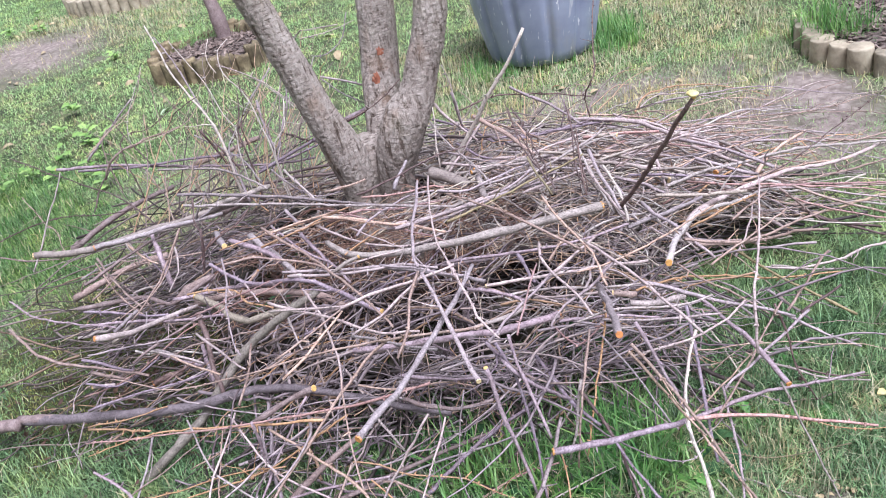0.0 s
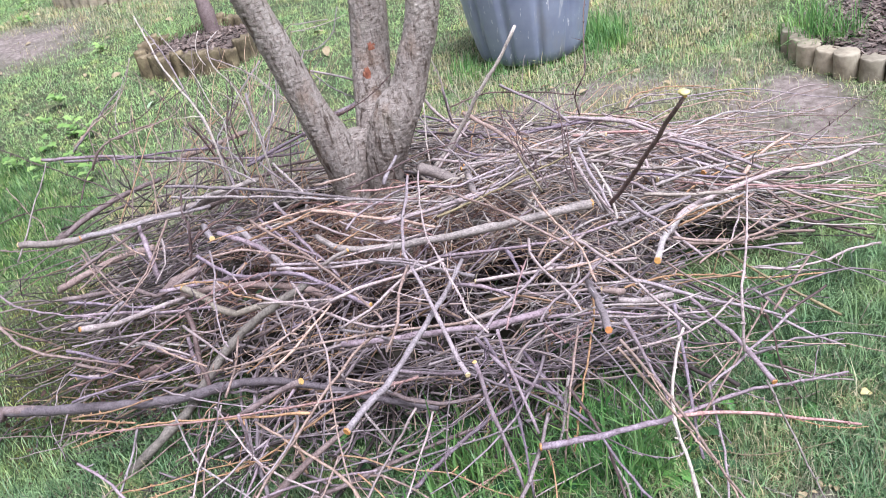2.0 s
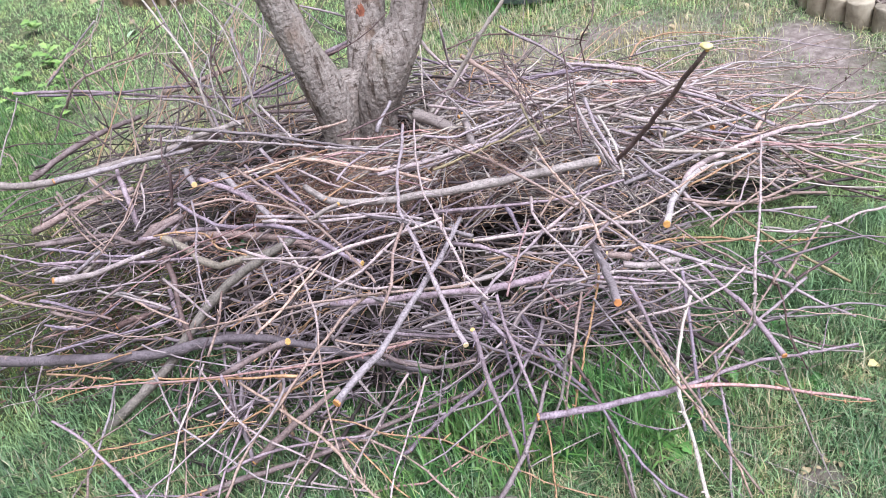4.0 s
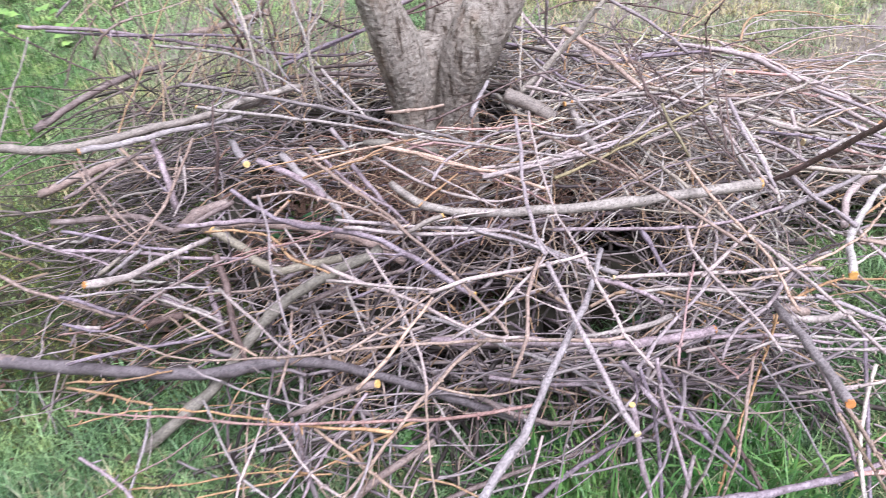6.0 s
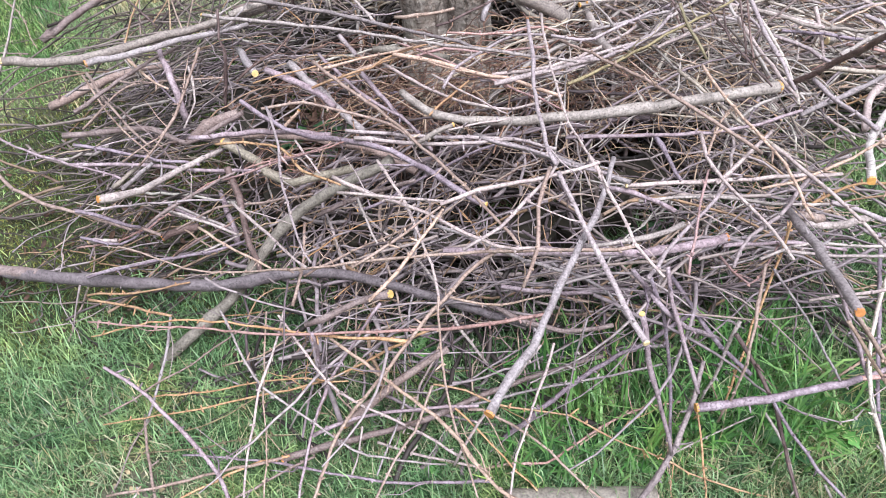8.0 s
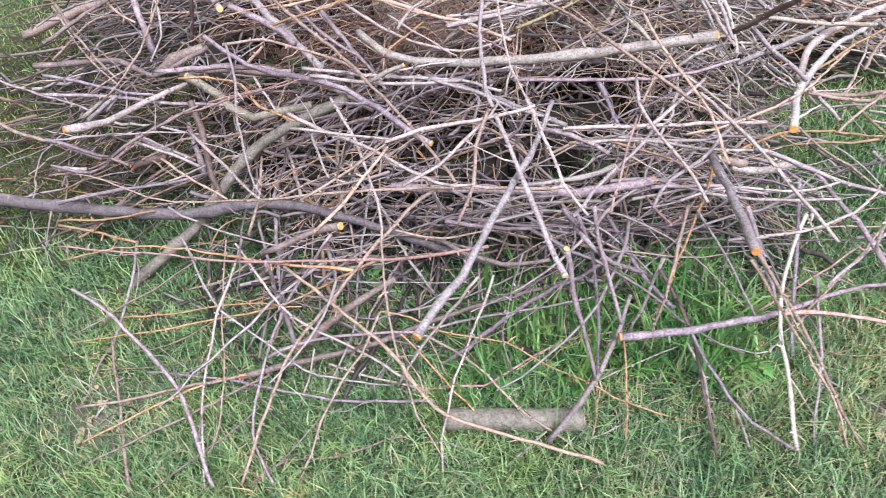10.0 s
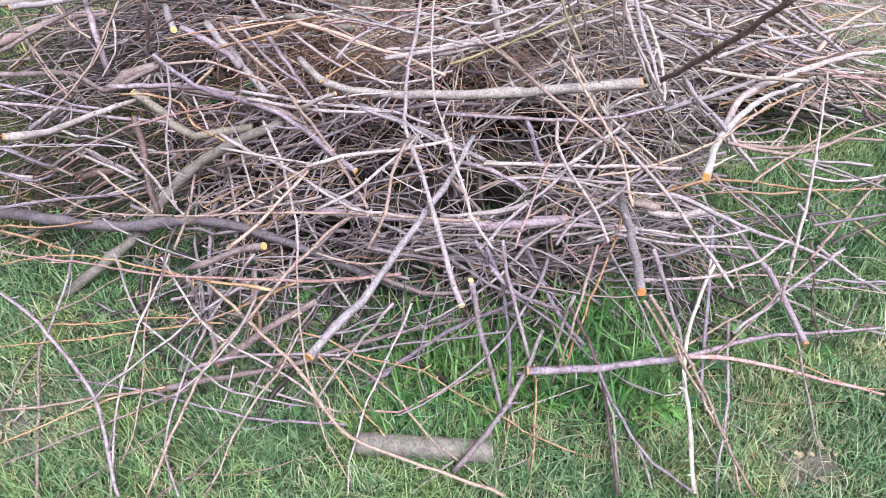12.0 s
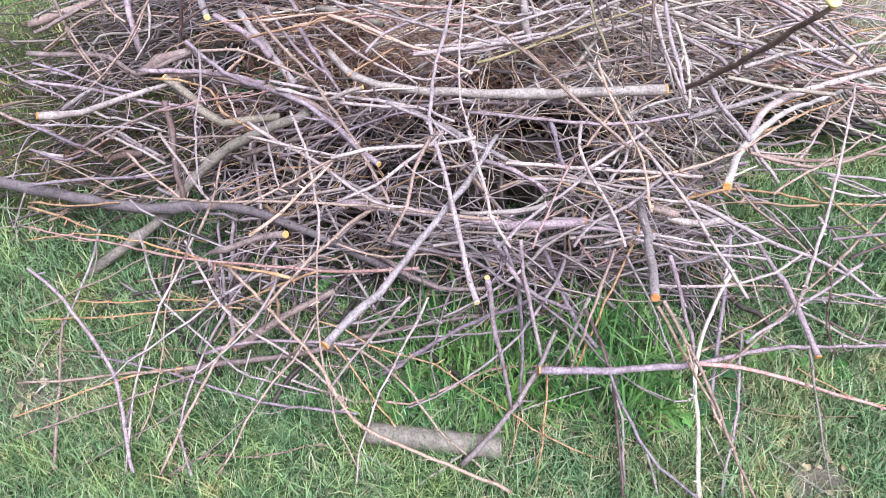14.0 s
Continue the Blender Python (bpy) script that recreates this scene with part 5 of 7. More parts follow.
branch("pale", 0.0051, 0.0038, "", (0.505, 2.176, 0.520), (0.506, 2.083, 0.500), (0.517, 1.988, 0.476), (0.522, 1.927, 0.460))
branch("pale", 0.0060, 0.0045, "", (0.844, 2.446, 0.360), (0.926, 2.367, 0.353), (0.989, 2.265, 0.346), (1.031, 2.186, 0.340))
branch("brown", 0.0052, 0.0039, "", (0.696, 2.101, 0.400), (0.834, 2.211, 0.361), (0.980, 2.285, 0.320), (1.252, 2.417, 0.248), (1.587, 2.504, 0.160))
branch("tan", 0.0039, 0.0029, "", (0.945, 2.479, 0.300), (1.096, 2.524, 0.265), (1.275, 2.540, 0.223), (1.470, 2.543, 0.175), (1.653, 2.616, 0.140))
branch("tan", 0.0035, 0.0027, "", (0.938, 2.182, 0.320), (1.163, 2.305, 0.257), (1.372, 2.390, 0.200))
branch("tan", 0.0036, 0.0027, "", (1.086, 2.150, 0.300), (1.337, 2.298, 0.218), (1.537, 2.418, 0.160))
branch("red", 0.0034, 0.0026, "", (0.990, 2.119, 0.320), (1.178, 2.160, 0.265), (1.403, 2.190, 0.200))
branch("tan", 0.0042, 0.0031, "", (1.045, 2.099, 0.320), (1.129, 2.065, 0.279), (1.247, 2.039, 0.227), (1.308, 2.024, 0.200))
branch("dark", 0.0051, 0.0038, "", (1.093, 2.093, 0.220), (1.192, 2.083, 0.170), (1.313, 2.100, 0.120))
branch("tan", 0.0044, 0.0033, "", (0.639, 1.792, 0.420), (0.766, 1.797, 0.377), (0.872, 1.845, 0.348), (0.958, 1.905, 0.326), (1.068, 1.968, 0.300))
branch("grey", 0.0041, 0.0031, "", (1.329, 2.047, 0.100), (1.227, 2.020, 0.122), (1.110, 1.953, 0.145), (0.980, 1.914, 0.174), (0.886, 1.917, 0.200))


# shoots and sticks strewn before the heap and on its flanks
branch("tan", 0.0028, 0.0022, "", (-1.037, 2.440, 0.360), (-0.987, 2.354, 0.336), (-0.922, 2.271, 0.308), (-0.855, 2.201, 0.280))
branch("red", 0.0024, 0.0018, "", (-1.066, 2.078, 0.120), (-0.951, 2.042, 0.161), (-0.872, 2.030, 0.193), (-0.800, 2.038, 0.228), (-0.715, 2.055, 0.273), (-0.611, 2.045, 0.321), (-0.516, 2.020, 0.363), (-0.409, 1.979, 0.411), (-0.351, 1.963, 0.440))
branch("purple", 0.0052, 0.0040, "", (-0.802, 2.060, 0.240), (-0.744, 2.023, 0.222), (-0.697, 2.006, 0.208), (-0.670, 1.998, 0.200))
branch("brown", 0.0055, 0.0045, "", (-1.095, 2.225, 0.100), (-1.011, 2.165, 0.111), (-0.942, 2.120, 0.120))
branch("beige", 0.0055, 0.0050, "e", (-0.935, 2.117, 0.260), (-0.896, 2.127, 0.280), (-0.860, 2.139, 0.300))
branch("tan", 0.0020, 0.0015, "", (-1.058, 2.150, 0.050), (-0.974, 2.119, 0.056), (-0.911, 2.087, 0.060))
branch("tan", 0.0028, 0.0020, "", (-0.791, 2.055, 0.160), (-0.762, 2.029, 0.151), (-0.722, 2.003, 0.140))
branch("tan", 0.0020, 0.0014, "", (-0.879, 2.105, 0.340), (-0.836, 2.132, 0.351), (-0.793, 2.159, 0.361), (-0.758, 2.257, 0.379), (-0.754, 2.408, 0.400))
branch("orange", 0.0020, 0.0014, "", (-0.570, 2.198, 0.440), (-0.480, 2.217, 0.444), (-0.401, 2.229, 0.447), (-0.322, 2.234, 0.450))
branch("beige", 0.0052, 0.0050, "e", (-0.227, 1.878, 0.480), (-0.186, 1.886, 0.491), (-0.148, 1.892, 0.502))
branch("tan", 0.0042, 0.0040, "e", (-0.547, 2.201, 0.300), (-0.520, 2.210, 0.319), (-0.490, 2.217, 0.340))
branch("brown", 0.0078, 0.0074, "s", (0.420, 1.635, 0.420), (0.471, 1.629, 0.410))
branch("grey", 0.0036, 0.0030, "", (-0.795, 1.818, 0.140), (-0.807, 1.743, 0.109), (-0.821, 1.677, 0.081), (-0.845, 1.612, 0.050))
branch("brown", 0.0022, 0.0018, "", (-0.959, 1.652, 0.030), (-0.870, 1.663, 0.066), (-0.814, 1.680, 0.092), (-0.728, 1.693, 0.128), (-0.660, 1.713, 0.160), (-0.579, 1.741, 0.200))
branch("orange", 0.0021, 0.0017, "", (-0.831, 1.659, 0.070), (-0.699, 1.635, 0.097), (-0.590, 1.629, 0.120), (-0.495, 1.611, 0.141), (-0.407, 1.578, 0.160))
branch("grey", 0.0025, 0.0022, "", (-0.649, 1.725, 0.240), (-0.621, 1.664, 0.219), (-0.588, 1.598, 0.196), (-0.567, 1.566, 0.183), (-0.509, 1.523, 0.158), (-0.455, 1.480, 0.133), (-0.397, 1.447, 0.109), (-0.337, 1.438, 0.086), (-0.239, 1.438, 0.050))
branch("pale", 0.0028, 0.0022, "", (-0.515, 1.690, 0.260), (-0.534, 1.630, 0.229), (-0.566, 1.564, 0.193), (-0.579, 1.511, 0.165), (-0.596, 1.443, 0.129), (-0.603, 1.389, 0.100), (-0.606, 1.336, 0.072), (-0.610, 1.259, 0.030))
branch("tan", 0.0021, 0.0015, "", (-0.562, 1.727, 0.220), (-0.572, 1.634, 0.177), (-0.578, 1.563, 0.144), (-0.575, 1.500, 0.113), (-0.575, 1.463, 0.095), (-0.585, 1.413, 0.069), (-0.598, 1.362, 0.041), (-0.614, 1.326, 0.020))
branch("tan", 0.0020, 0.0015, "", (-0.673, 1.679, 0.120), (-0.605, 1.657, 0.161), (-0.538, 1.645, 0.207), (-0.497, 1.645, 0.240))
branch("olive", 0.0016, 0.0013, "", (-0.849, 1.551, 0.030), (-0.733, 1.546, 0.037), (-0.658, 1.552, 0.043), (-0.543, 1.542, 0.050))
branch("olive", 0.0016, 0.0013, "", (-0.811, 1.591, 0.030), (-0.721, 1.577, 0.061), (-0.645, 1.588, 0.091), (-0.579, 1.607, 0.120))
branch("brown", 0.0019, 0.0014, "", (-0.902, 1.474, 0.020), (-0.883, 1.511, 0.031), (-0.871, 1.558, 0.043), (-0.833, 1.611, 0.060))
branch("bleached", 0.0022, 0.0016, "", (-0.864, 1.442, 0.020), (-0.853, 1.459, 0.025), (-0.840, 1.477, 0.030))
branch("purple", 0.0040, 0.0034, "", (-0.450, 1.594, 0.300), (-0.459, 1.612, 0.221), (-0.473, 1.626, 0.120))
branch("tan", 0.0020, 0.0016, "", (-0.447, 1.581, 0.160), (-0.428, 1.568, 0.120), (-0.406, 1.557, 0.080))
branch("grey", 0.0018, 0.0014, "", (-0.542, 1.551, 0.060), (-0.524, 1.567, 0.084), (-0.467, 1.586, 0.138), (-0.412, 1.585, 0.180))
branch("brown", 0.0095, 0.0065, "s", (-0.428, 1.529, 0.085), (-0.383, 1.543, 0.108), (-0.327, 1.566, 0.139), (-0.270, 1.580, 0.168), (-0.208, 1.597, 0.200))
branch("tan", 0.0030, 0.0022, "", (-0.246, 1.546, 0.160), (-0.279, 1.479, 0.131), (-0.327, 1.427, 0.103), (-0.364, 1.374, 0.076), (-0.389, 1.317, 0.050), (-0.429, 1.259, 0.020))
branch("grey", 0.0023, 0.0018, "", (-0.390, 1.512, 0.100), (-0.407, 1.465, 0.062), (-0.430, 1.428, 0.030))
branch("pale", 0.0032, 0.0024, "", (-0.368, 1.503, 0.050), (-0.303, 1.474, 0.044), (-0.236, 1.453, 0.037), (-0.164, 1.432, 0.030))
branch("tan", 0.0030, 0.0034, "", (-0.906, 1.465, 0.030), (-0.769, 1.469, 0.045), (-0.646, 1.476, 0.059), (-0.551, 1.481, 0.070))
branch("brown", 0.0020, 0.0015, "", (-0.521, 1.261, 0.020), (-0.469, 1.295, 0.030), (-0.423, 1.338, 0.040), (-0.380, 1.382, 0.050))
branch("red", 0.0018, 0.0015, "", (-0.526, 1.261, 0.020), (-0.450, 1.304, 0.023), (-0.342, 1.306, 0.026), (-0.254, 1.324, 0.028), (-0.202, 1.332, 0.030))
branch("brown", 0.0019, 0.0014, "", (-0.723, 1.266, 0.020), (-0.670, 1.305, 0.028), (-0.621, 1.337, 0.035), (-0.575, 1.364, 0.041), (-0.511, 1.415, 0.050))
branch("tan", 0.0024, 0.0016, "", (-0.211, 1.562, 0.400), (-0.219, 1.514, 0.335), (-0.219, 1.465, 0.273), (-0.211, 1.423, 0.221), (-0.198, 1.373, 0.159), (-0.190, 1.336, 0.115), (-0.167, 1.306, 0.072), (-0.138, 1.268, 0.020))
branch("orange", 0.0022, 0.0016, "", (-0.208, 1.509, 0.130), (-0.161, 1.460, 0.103), (-0.117, 1.409, 0.076), (-0.085, 1.374, 0.056), (-0.022, 1.315, 0.020))
branch("orange", 0.0023, 0.0017, "", (-0.244, 1.548, 0.160), (-0.187, 1.538, 0.148), (-0.137, 1.510, 0.137), (-0.071, 1.497, 0.123), (0.001, 1.482, 0.109), (0.058, 1.445, 0.095), (0.114, 1.410, 0.082), (0.159, 1.389, 0.071), (0.211, 1.357, 0.058), (0.288, 1.327, 0.041), (0.337, 1.311, 0.030))
branch("tan", 0.0031, 0.0024, "", (-0.184, 1.516, 0.110), (-0.141, 1.508, 0.101), (-0.082, 1.469, 0.088), (-0.044, 1.434, 0.078), (-0.012, 1.389, 0.067), (0.033, 1.340, 0.054), (0.102, 1.285, 0.035), (0.158, 1.242, 0.020))
branch("pale", 0.0029, 0.0020, "", (-0.010, 1.568, 0.220), (-0.043, 1.509, 0.183), (-0.078, 1.450, 0.144), (-0.107, 1.398, 0.111), (-0.129, 1.343, 0.077), (-0.145, 1.297, 0.048), (-0.146, 1.250, 0.020))
branch("pale", 0.0033, 0.0028, "", (-0.042, 1.523, 0.280), (-0.090, 1.503, 0.221), (-0.145, 1.477, 0.156), (-0.192, 1.450, 0.099), (-0.222, 1.429, 0.060))
branch("grey", 0.0020, 0.0015, "", (0.046, 1.553, 0.300), (0.027, 1.528, 0.243), (0.008, 1.498, 0.182), (-0.005, 1.467, 0.127), (0.015, 1.430, 0.060))
branch("purple", 0.0058, 0.0045, "", (-0.123, 1.478, 0.050), (-0.062, 1.503, 0.081), (0.022, 1.537, 0.124), (0.105, 1.559, 0.165), (0.186, 1.567, 0.203), (0.257, 1.589, 0.240))
branch("grey", 0.0030, 0.0024, "", (-0.205, 1.539, 0.080), (-0.122, 1.540, 0.096), (-0.025, 1.541, 0.116), (0.105, 1.536, 0.142), (0.191, 1.534, 0.160))
branch("red", 0.0030, 0.0024, "", (-0.170, 1.430, 0.030), (-0.099, 1.431, 0.037), (-0.040, 1.423, 0.043), (0.031, 1.457, 0.050), (0.127, 1.497, 0.060), (0.228, 1.503, 0.070))
branch("tan", 0.0020, 0.0015, "", (-0.011, 1.443, 0.030), (0.055, 1.469, 0.044), (0.127, 1.503, 0.060))
branch("purple", 0.0036, 0.0030, "", (0.136, 1.519, 0.440), (0.159, 1.506, 0.362), (0.173, 1.478, 0.260), (0.182, 1.441, 0.158), (0.180, 1.399, 0.060))
branch("grey", 0.0020, 0.0013, "", (0.183, 1.395, 0.070), (0.249, 1.418, 0.074), (0.296, 1.433, 0.077), (0.350, 1.448, 0.080))
branch("pale", 0.0016, 0.0012, "", (0.107, 1.288, 0.020), (0.163, 1.296, 0.025), (0.223, 1.319, 0.030))
branch("orange", 0.0022, 0.0016, "", (0.232, 1.464, 0.140), (0.230, 1.395, 0.104), (0.221, 1.336, 0.072), (0.208, 1.241, 0.020))
branch("tan", 0.0018, 0.0014, "", (0.190, 1.462, 0.060), (0.177, 1.381, 0.042), (0.170, 1.337, 0.031), (0.152, 1.292, 0.020))
branch("grey", 0.0030, 0.0020, "", (0.063, 1.308, 0.040), (0.027, 1.282, 0.032), (-0.026, 1.249, 0.020))
branch("grey", 0.0032, 0.0022, "", (0.364, 1.443, 0.100), (0.385, 1.369, 0.071), (0.385, 1.298, 0.044), (0.386, 1.237, 0.020))
branch("grey", 0.0030, 0.0024, "", (0.420, 1.293, 0.090), (0.438, 1.260, 0.050), (0.449, 1.235, 0.020))
branch("grey", 0.0026, 0.0022, "", (0.373, 1.569, 0.360), (0.408, 1.531, 0.312), (0.440, 1.488, 0.261), (0.465, 1.446, 0.216), (0.479, 1.422, 0.190))
branch("purple", 0.0042, 0.0034, "", (0.437, 1.517, 0.420), (0.458, 1.491, 0.365), (0.478, 1.460, 0.307), (0.498, 1.435, 0.261), (0.512, 1.410, 0.220))
branch("brown", 0.0032, 0.0026, "", (0.620, 1.513, 0.200), (0.610, 1.414, 0.139), (0.597, 1.342, 0.093), (0.578, 1.280, 0.051), (0.568, 1.232, 0.020))
branch("tan", 0.0026, 0.0020, "", (0.505, 1.483, 0.120), (0.572, 1.496, 0.166), (0.633, 1.510, 0.210), (0.699, 1.530, 0.260))
branch("tan", 0.0029, 0.0022, "", (0.575, 1.438, 0.160), (0.628, 1.469, 0.210), (0.689, 1.504, 0.269), (0.722, 1.532, 0.306), (0.774, 1.560, 0.360))
branch("grey", 0.0021, 0.0016, "", (0.598, 1.527, 0.200), (0.658, 1.532, 0.162), (0.726, 1.531, 0.117), (0.782, 1.526, 0.080))
branch("pale", 0.0031, 0.0026, "", (0.421, 1.515, 0.330), (0.489, 1.502, 0.348), (0.539, 1.494, 0.361), (0.588, 1.500, 0.374), (0.638, 1.509, 0.387), (0.684, 1.539, 0.400))
branch("dark", 0.0030, 0.0018, "", (0.779, 1.606, 0.320), (0.801, 1.582, 0.240), (0.806, 1.561, 0.178), (0.830, 1.541, 0.123), (0.849, 1.524, 0.080))
branch("grey", 0.0030, 0.0024, "", (0.769, 1.588, 0.160), (0.831, 1.562, 0.141), (0.887, 1.538, 0.123), (0.977, 1.533, 0.100))
branch("dark", 0.0024, 0.0020, "", (0.826, 1.583, 0.140), (0.892, 1.551, 0.121), (0.983, 1.549, 0.100))
branch("pale", 0.0042, 0.0030, "", (0.845, 1.679, 0.220), (0.911, 1.640, 0.182), (0.992, 1.607, 0.140))
branch("grey", 0.0026, 0.0022, "", (0.770, 1.590, 0.200), (0.895, 1.606, 0.166), (1.002, 1.634, 0.140))
branch("brown", 0.0021, 0.0016, "", (0.613, 1.380, 0.040), (0.671, 1.334, 0.035), (0.726, 1.287, 0.029), (0.771, 1.253, 0.024), (0.820, 1.226, 0.020))
branch("olive", 0.0018, 0.0014, "", (0.574, 1.454, 0.060), (0.632, 1.431, 0.058), (0.676, 1.411, 0.056), (0.754, 1.401, 0.054), (0.870, 1.406, 0.050))
branch("orange", 0.0016, 0.0012, "", (0.763, 1.501, 0.080), (0.804, 1.476, 0.073), (0.878, 1.441, 0.061), (0.961, 1.430, 0.050))
branch("pale", 0.0018, 0.0014, "", (0.408, 1.447, 0.100), (0.462, 1.417, 0.100), (0.506, 1.401, 0.100), (0.545, 1.427, 0.100))
branch("grey", 0.0021, 0.0016, "", (0.554, 1.371, 0.060), (0.575, 1.319, 0.045), (0.594, 1.266, 0.031), (0.611, 1.231, 0.020))
branch("brown", 0.0052, 0.0044, "", (-0.457, 1.945, 0.260), (-0.381, 1.949, 0.288), (-0.297, 1.939, 0.318), (-0.236, 1.930, 0.340))
branch("brown", 0.0030, 0.0026, "", (-0.753, 1.932, 0.280), (-0.677, 1.976, 0.286), (-0.564, 1.970, 0.293), (-0.458, 1.970, 0.300))
branch("grey", 0.0030, 0.0025, "", (-1.057, 2.355, 0.360), (-1.029, 2.429, 0.346), (-0.956, 2.506, 0.324), (-0.853, 2.549, 0.300))
branch("grey", 0.0022, 0.0018, "", (-1.008, 2.412, 0.340), (-0.913, 2.290, 0.328), (-0.821, 2.177, 0.315), (-0.730, 2.044, 0.300))
branch("purple", 0.0034, 0.0030, "", (-1.014, 2.028, 0.200), (-0.929, 2.004, 0.186), (-0.879, 2.050, 0.174), (-0.839, 2.142, 0.160))
branch("grey", 0.0030, 0.0026, "", (-0.986, 1.923, 0.180), (-0.862, 1.929, 0.194), (-0.736, 1.923, 0.207), (-0.632, 1.956, 0.220))
branch("tan", 0.0024, 0.0020, "", (-0.460, 1.699, 0.340), (-0.356, 1.729, 0.363), (-0.264, 1.753, 0.383), (-0.197, 1.799, 0.400))
branch("grey", 0.0040, 0.0034, "", (-0.205, 1.794, 0.340), (-0.126, 1.707, 0.368), (-0.053, 1.628, 0.395), (0.009, 1.564, 0.420))
branch("grey", 0.0036, 0.0030, "", (0.006, 1.695, 0.300), (0.063, 1.671, 0.272), (0.109, 1.644, 0.248), (0.141, 1.592, 0.220))
branch("purple", 0.0050, 0.0040, "", (-0.096, 1.653, 0.300), (-0.018, 1.655, 0.268), (0.074, 1.667, 0.232), (0.158, 1.683, 0.200))
branch("brown", 0.0060, 0.0050, "", (-0.119, 1.693, 0.200), (-0.045, 1.631, 0.207), (0.038, 1.600, 0.214), (0.107, 1.593, 0.220))
branch("tan", 0.0027, 0.0020, "", (-0.193, 1.624, 0.320), (-0.107, 1.620, 0.287), (0.004, 1.665, 0.246), (0.073, 1.654, 0.220))
branch("pale", 0.0034, 0.0028, "", (0.379, 1.575, 0.400), (0.442, 1.565, 0.390), (0.516, 1.562, 0.378), (0.636, 1.562, 0.360))
branch("purple", 0.0050, 0.0040, "", (0.226, 1.676, 0.260), (0.256, 1.600, 0.241), (0.284, 1.529, 0.222), (0.328, 1.462, 0.200))
branch("red", 0.0022, 0.0017, "", (0.275, 1.579, 0.400), (0.312, 1.522, 0.385), (0.361, 1.572, 0.373), (0.416, 1.640, 0.360))
branch("grey", 0.0080, 0.0072, "", (0.465, 1.668, 0.360), (0.528, 1.667, 0.345), (0.599, 1.688, 0.330))
branch("grey", 0.0030, 0.0024, "", (0.315, 1.519, 0.450), (0.410, 1.545, 0.441), (0.532, 1.537, 0.428), (0.619, 1.555, 0.420))
branch("pale", 0.0050, 0.0040, "", (0.598, 2.727, 0.370), (0.729, 2.697, 0.350), (0.827, 2.638, 0.333), (0.878, 2.552, 0.320), (0.976, 2.466, 0.300))
branch("purple", 0.0050, 0.0040, "", (0.507, 2.320, 0.420), (0.600, 2.276, 0.409), (0.698, 2.215, 0.396), (0.843, 2.197, 0.380))
branch("beige", 0.0070, 0.0062, "s", (0.670, 2.527, 0.380), (0.563, 2.576, 0.380))
branch("grey", 0.0042, 0.0034, "", (0.521, 2.292, 0.420), (0.658, 2.364, 0.403), (0.774, 2.401, 0.388), (0.847, 2.454, 0.380))
branch("tan", 0.0036, 0.0030, "", (0.578, 2.390, 0.400), (0.703, 2.404, 0.380), (0.843, 2.444, 0.360))
branch("purple", 0.0058, 0.0050, "", (0.651, 2.063, 0.400), (0.755, 2.052, 0.383), (0.898, 2.054, 0.360))
branch("pale", 0.0058, 0.0045, "", (0.836, 2.282, 0.370), (0.925, 2.251, 0.332), (1.006, 2.235, 0.300))
branch("pale", 0.0030, 0.0022, "", (0.983, 2.495, 0.280), (1.131, 2.540, 0.255), (1.264, 2.575, 0.232), (1.430, 2.561, 0.200))
branch("tan", 0.0036, 0.0026, "", (1.030, 2.340, 0.260), (1.119, 2.265, 0.236), (1.245, 2.238, 0.210), (1.401, 2.225, 0.180))
branch("pale", 0.0034, 0.0024, "", (1.002, 2.194, 0.280), (1.142, 2.169, 0.248), (1.260, 2.138, 0.219), (1.340, 2.120, 0.200))
branch("tan", 0.0032, 0.0022, "", (1.184, 2.620, 0.200), (1.328, 2.593, 0.179), (1.596, 2.569, 0.140))
branch("red", 0.0032, 0.0024, "", (1.050, 2.151, 0.260), (1.153, 2.090, 0.225), (1.302, 2.049, 0.180))
branch("dark", 0.0042, 0.0034, "", (1.131, 2.218, 0.160), (1.214, 2.168, 0.128), (1.344, 2.107, 0.080))
branch("pale", 0.0042, 0.0034, "", (-0.361, 1.967, 0.460), (-0.210, 1.925, 0.456), (-0.064, 1.896, 0.453), (0.040, 1.848, 0.450))
branch("brown", 0.0210, 0.0190, "", (-1.445, 2.083, 0.090), (-1.256, 2.034, 0.100))
branch("brown", 0.0135, 0.0120, "", (-1.265, 2.058, 0.100), (-1.138, 2.006, 0.120))
branch("grey", 0.0034, 0.0026, "", (0.090, 2.725, 0.480), (0.143, 2.454, 0.488), (0.199, 2.253, 0.495), (0.222, 2.121, 0.500))
branch("bleached", 0.0026, 0.0018, "", (0.095, 2.464, 0.420), (0.099, 2.504, 0.519), (0.109, 2.534, 0.600))
branch("pale", 0.0030, 0.0020, "", (-0.456, 2.652, 0.460), (-0.373, 2.515, 0.445), (-0.300, 2.445, 0.432), (-0.231, 2.457, 0.420))
branch("dark", 0.0042, 0.0034, "", (-0.474, 3.125, 0.400), (-0.320, 2.884, 0.432), (-0.232, 2.957, 0.460))
branch("grey", 0.0032, 0.0024, "", (-1.296, 2.550, 0.321), (-1.254, 2.610, 0.391), (-1.224, 2.657, 0.450), (-1.175, 2.724, 0.530), (-1.164, 2.750, 0.566))
branch("dark", 0.0025, 0.0018, "", (-1.626, 2.970, 0.260), (-1.511, 3.034, 0.269), (-1.376, 3.046, 0.278), (-1.195, 2.976, 0.288), (-0.998, 2.921, 0.300))
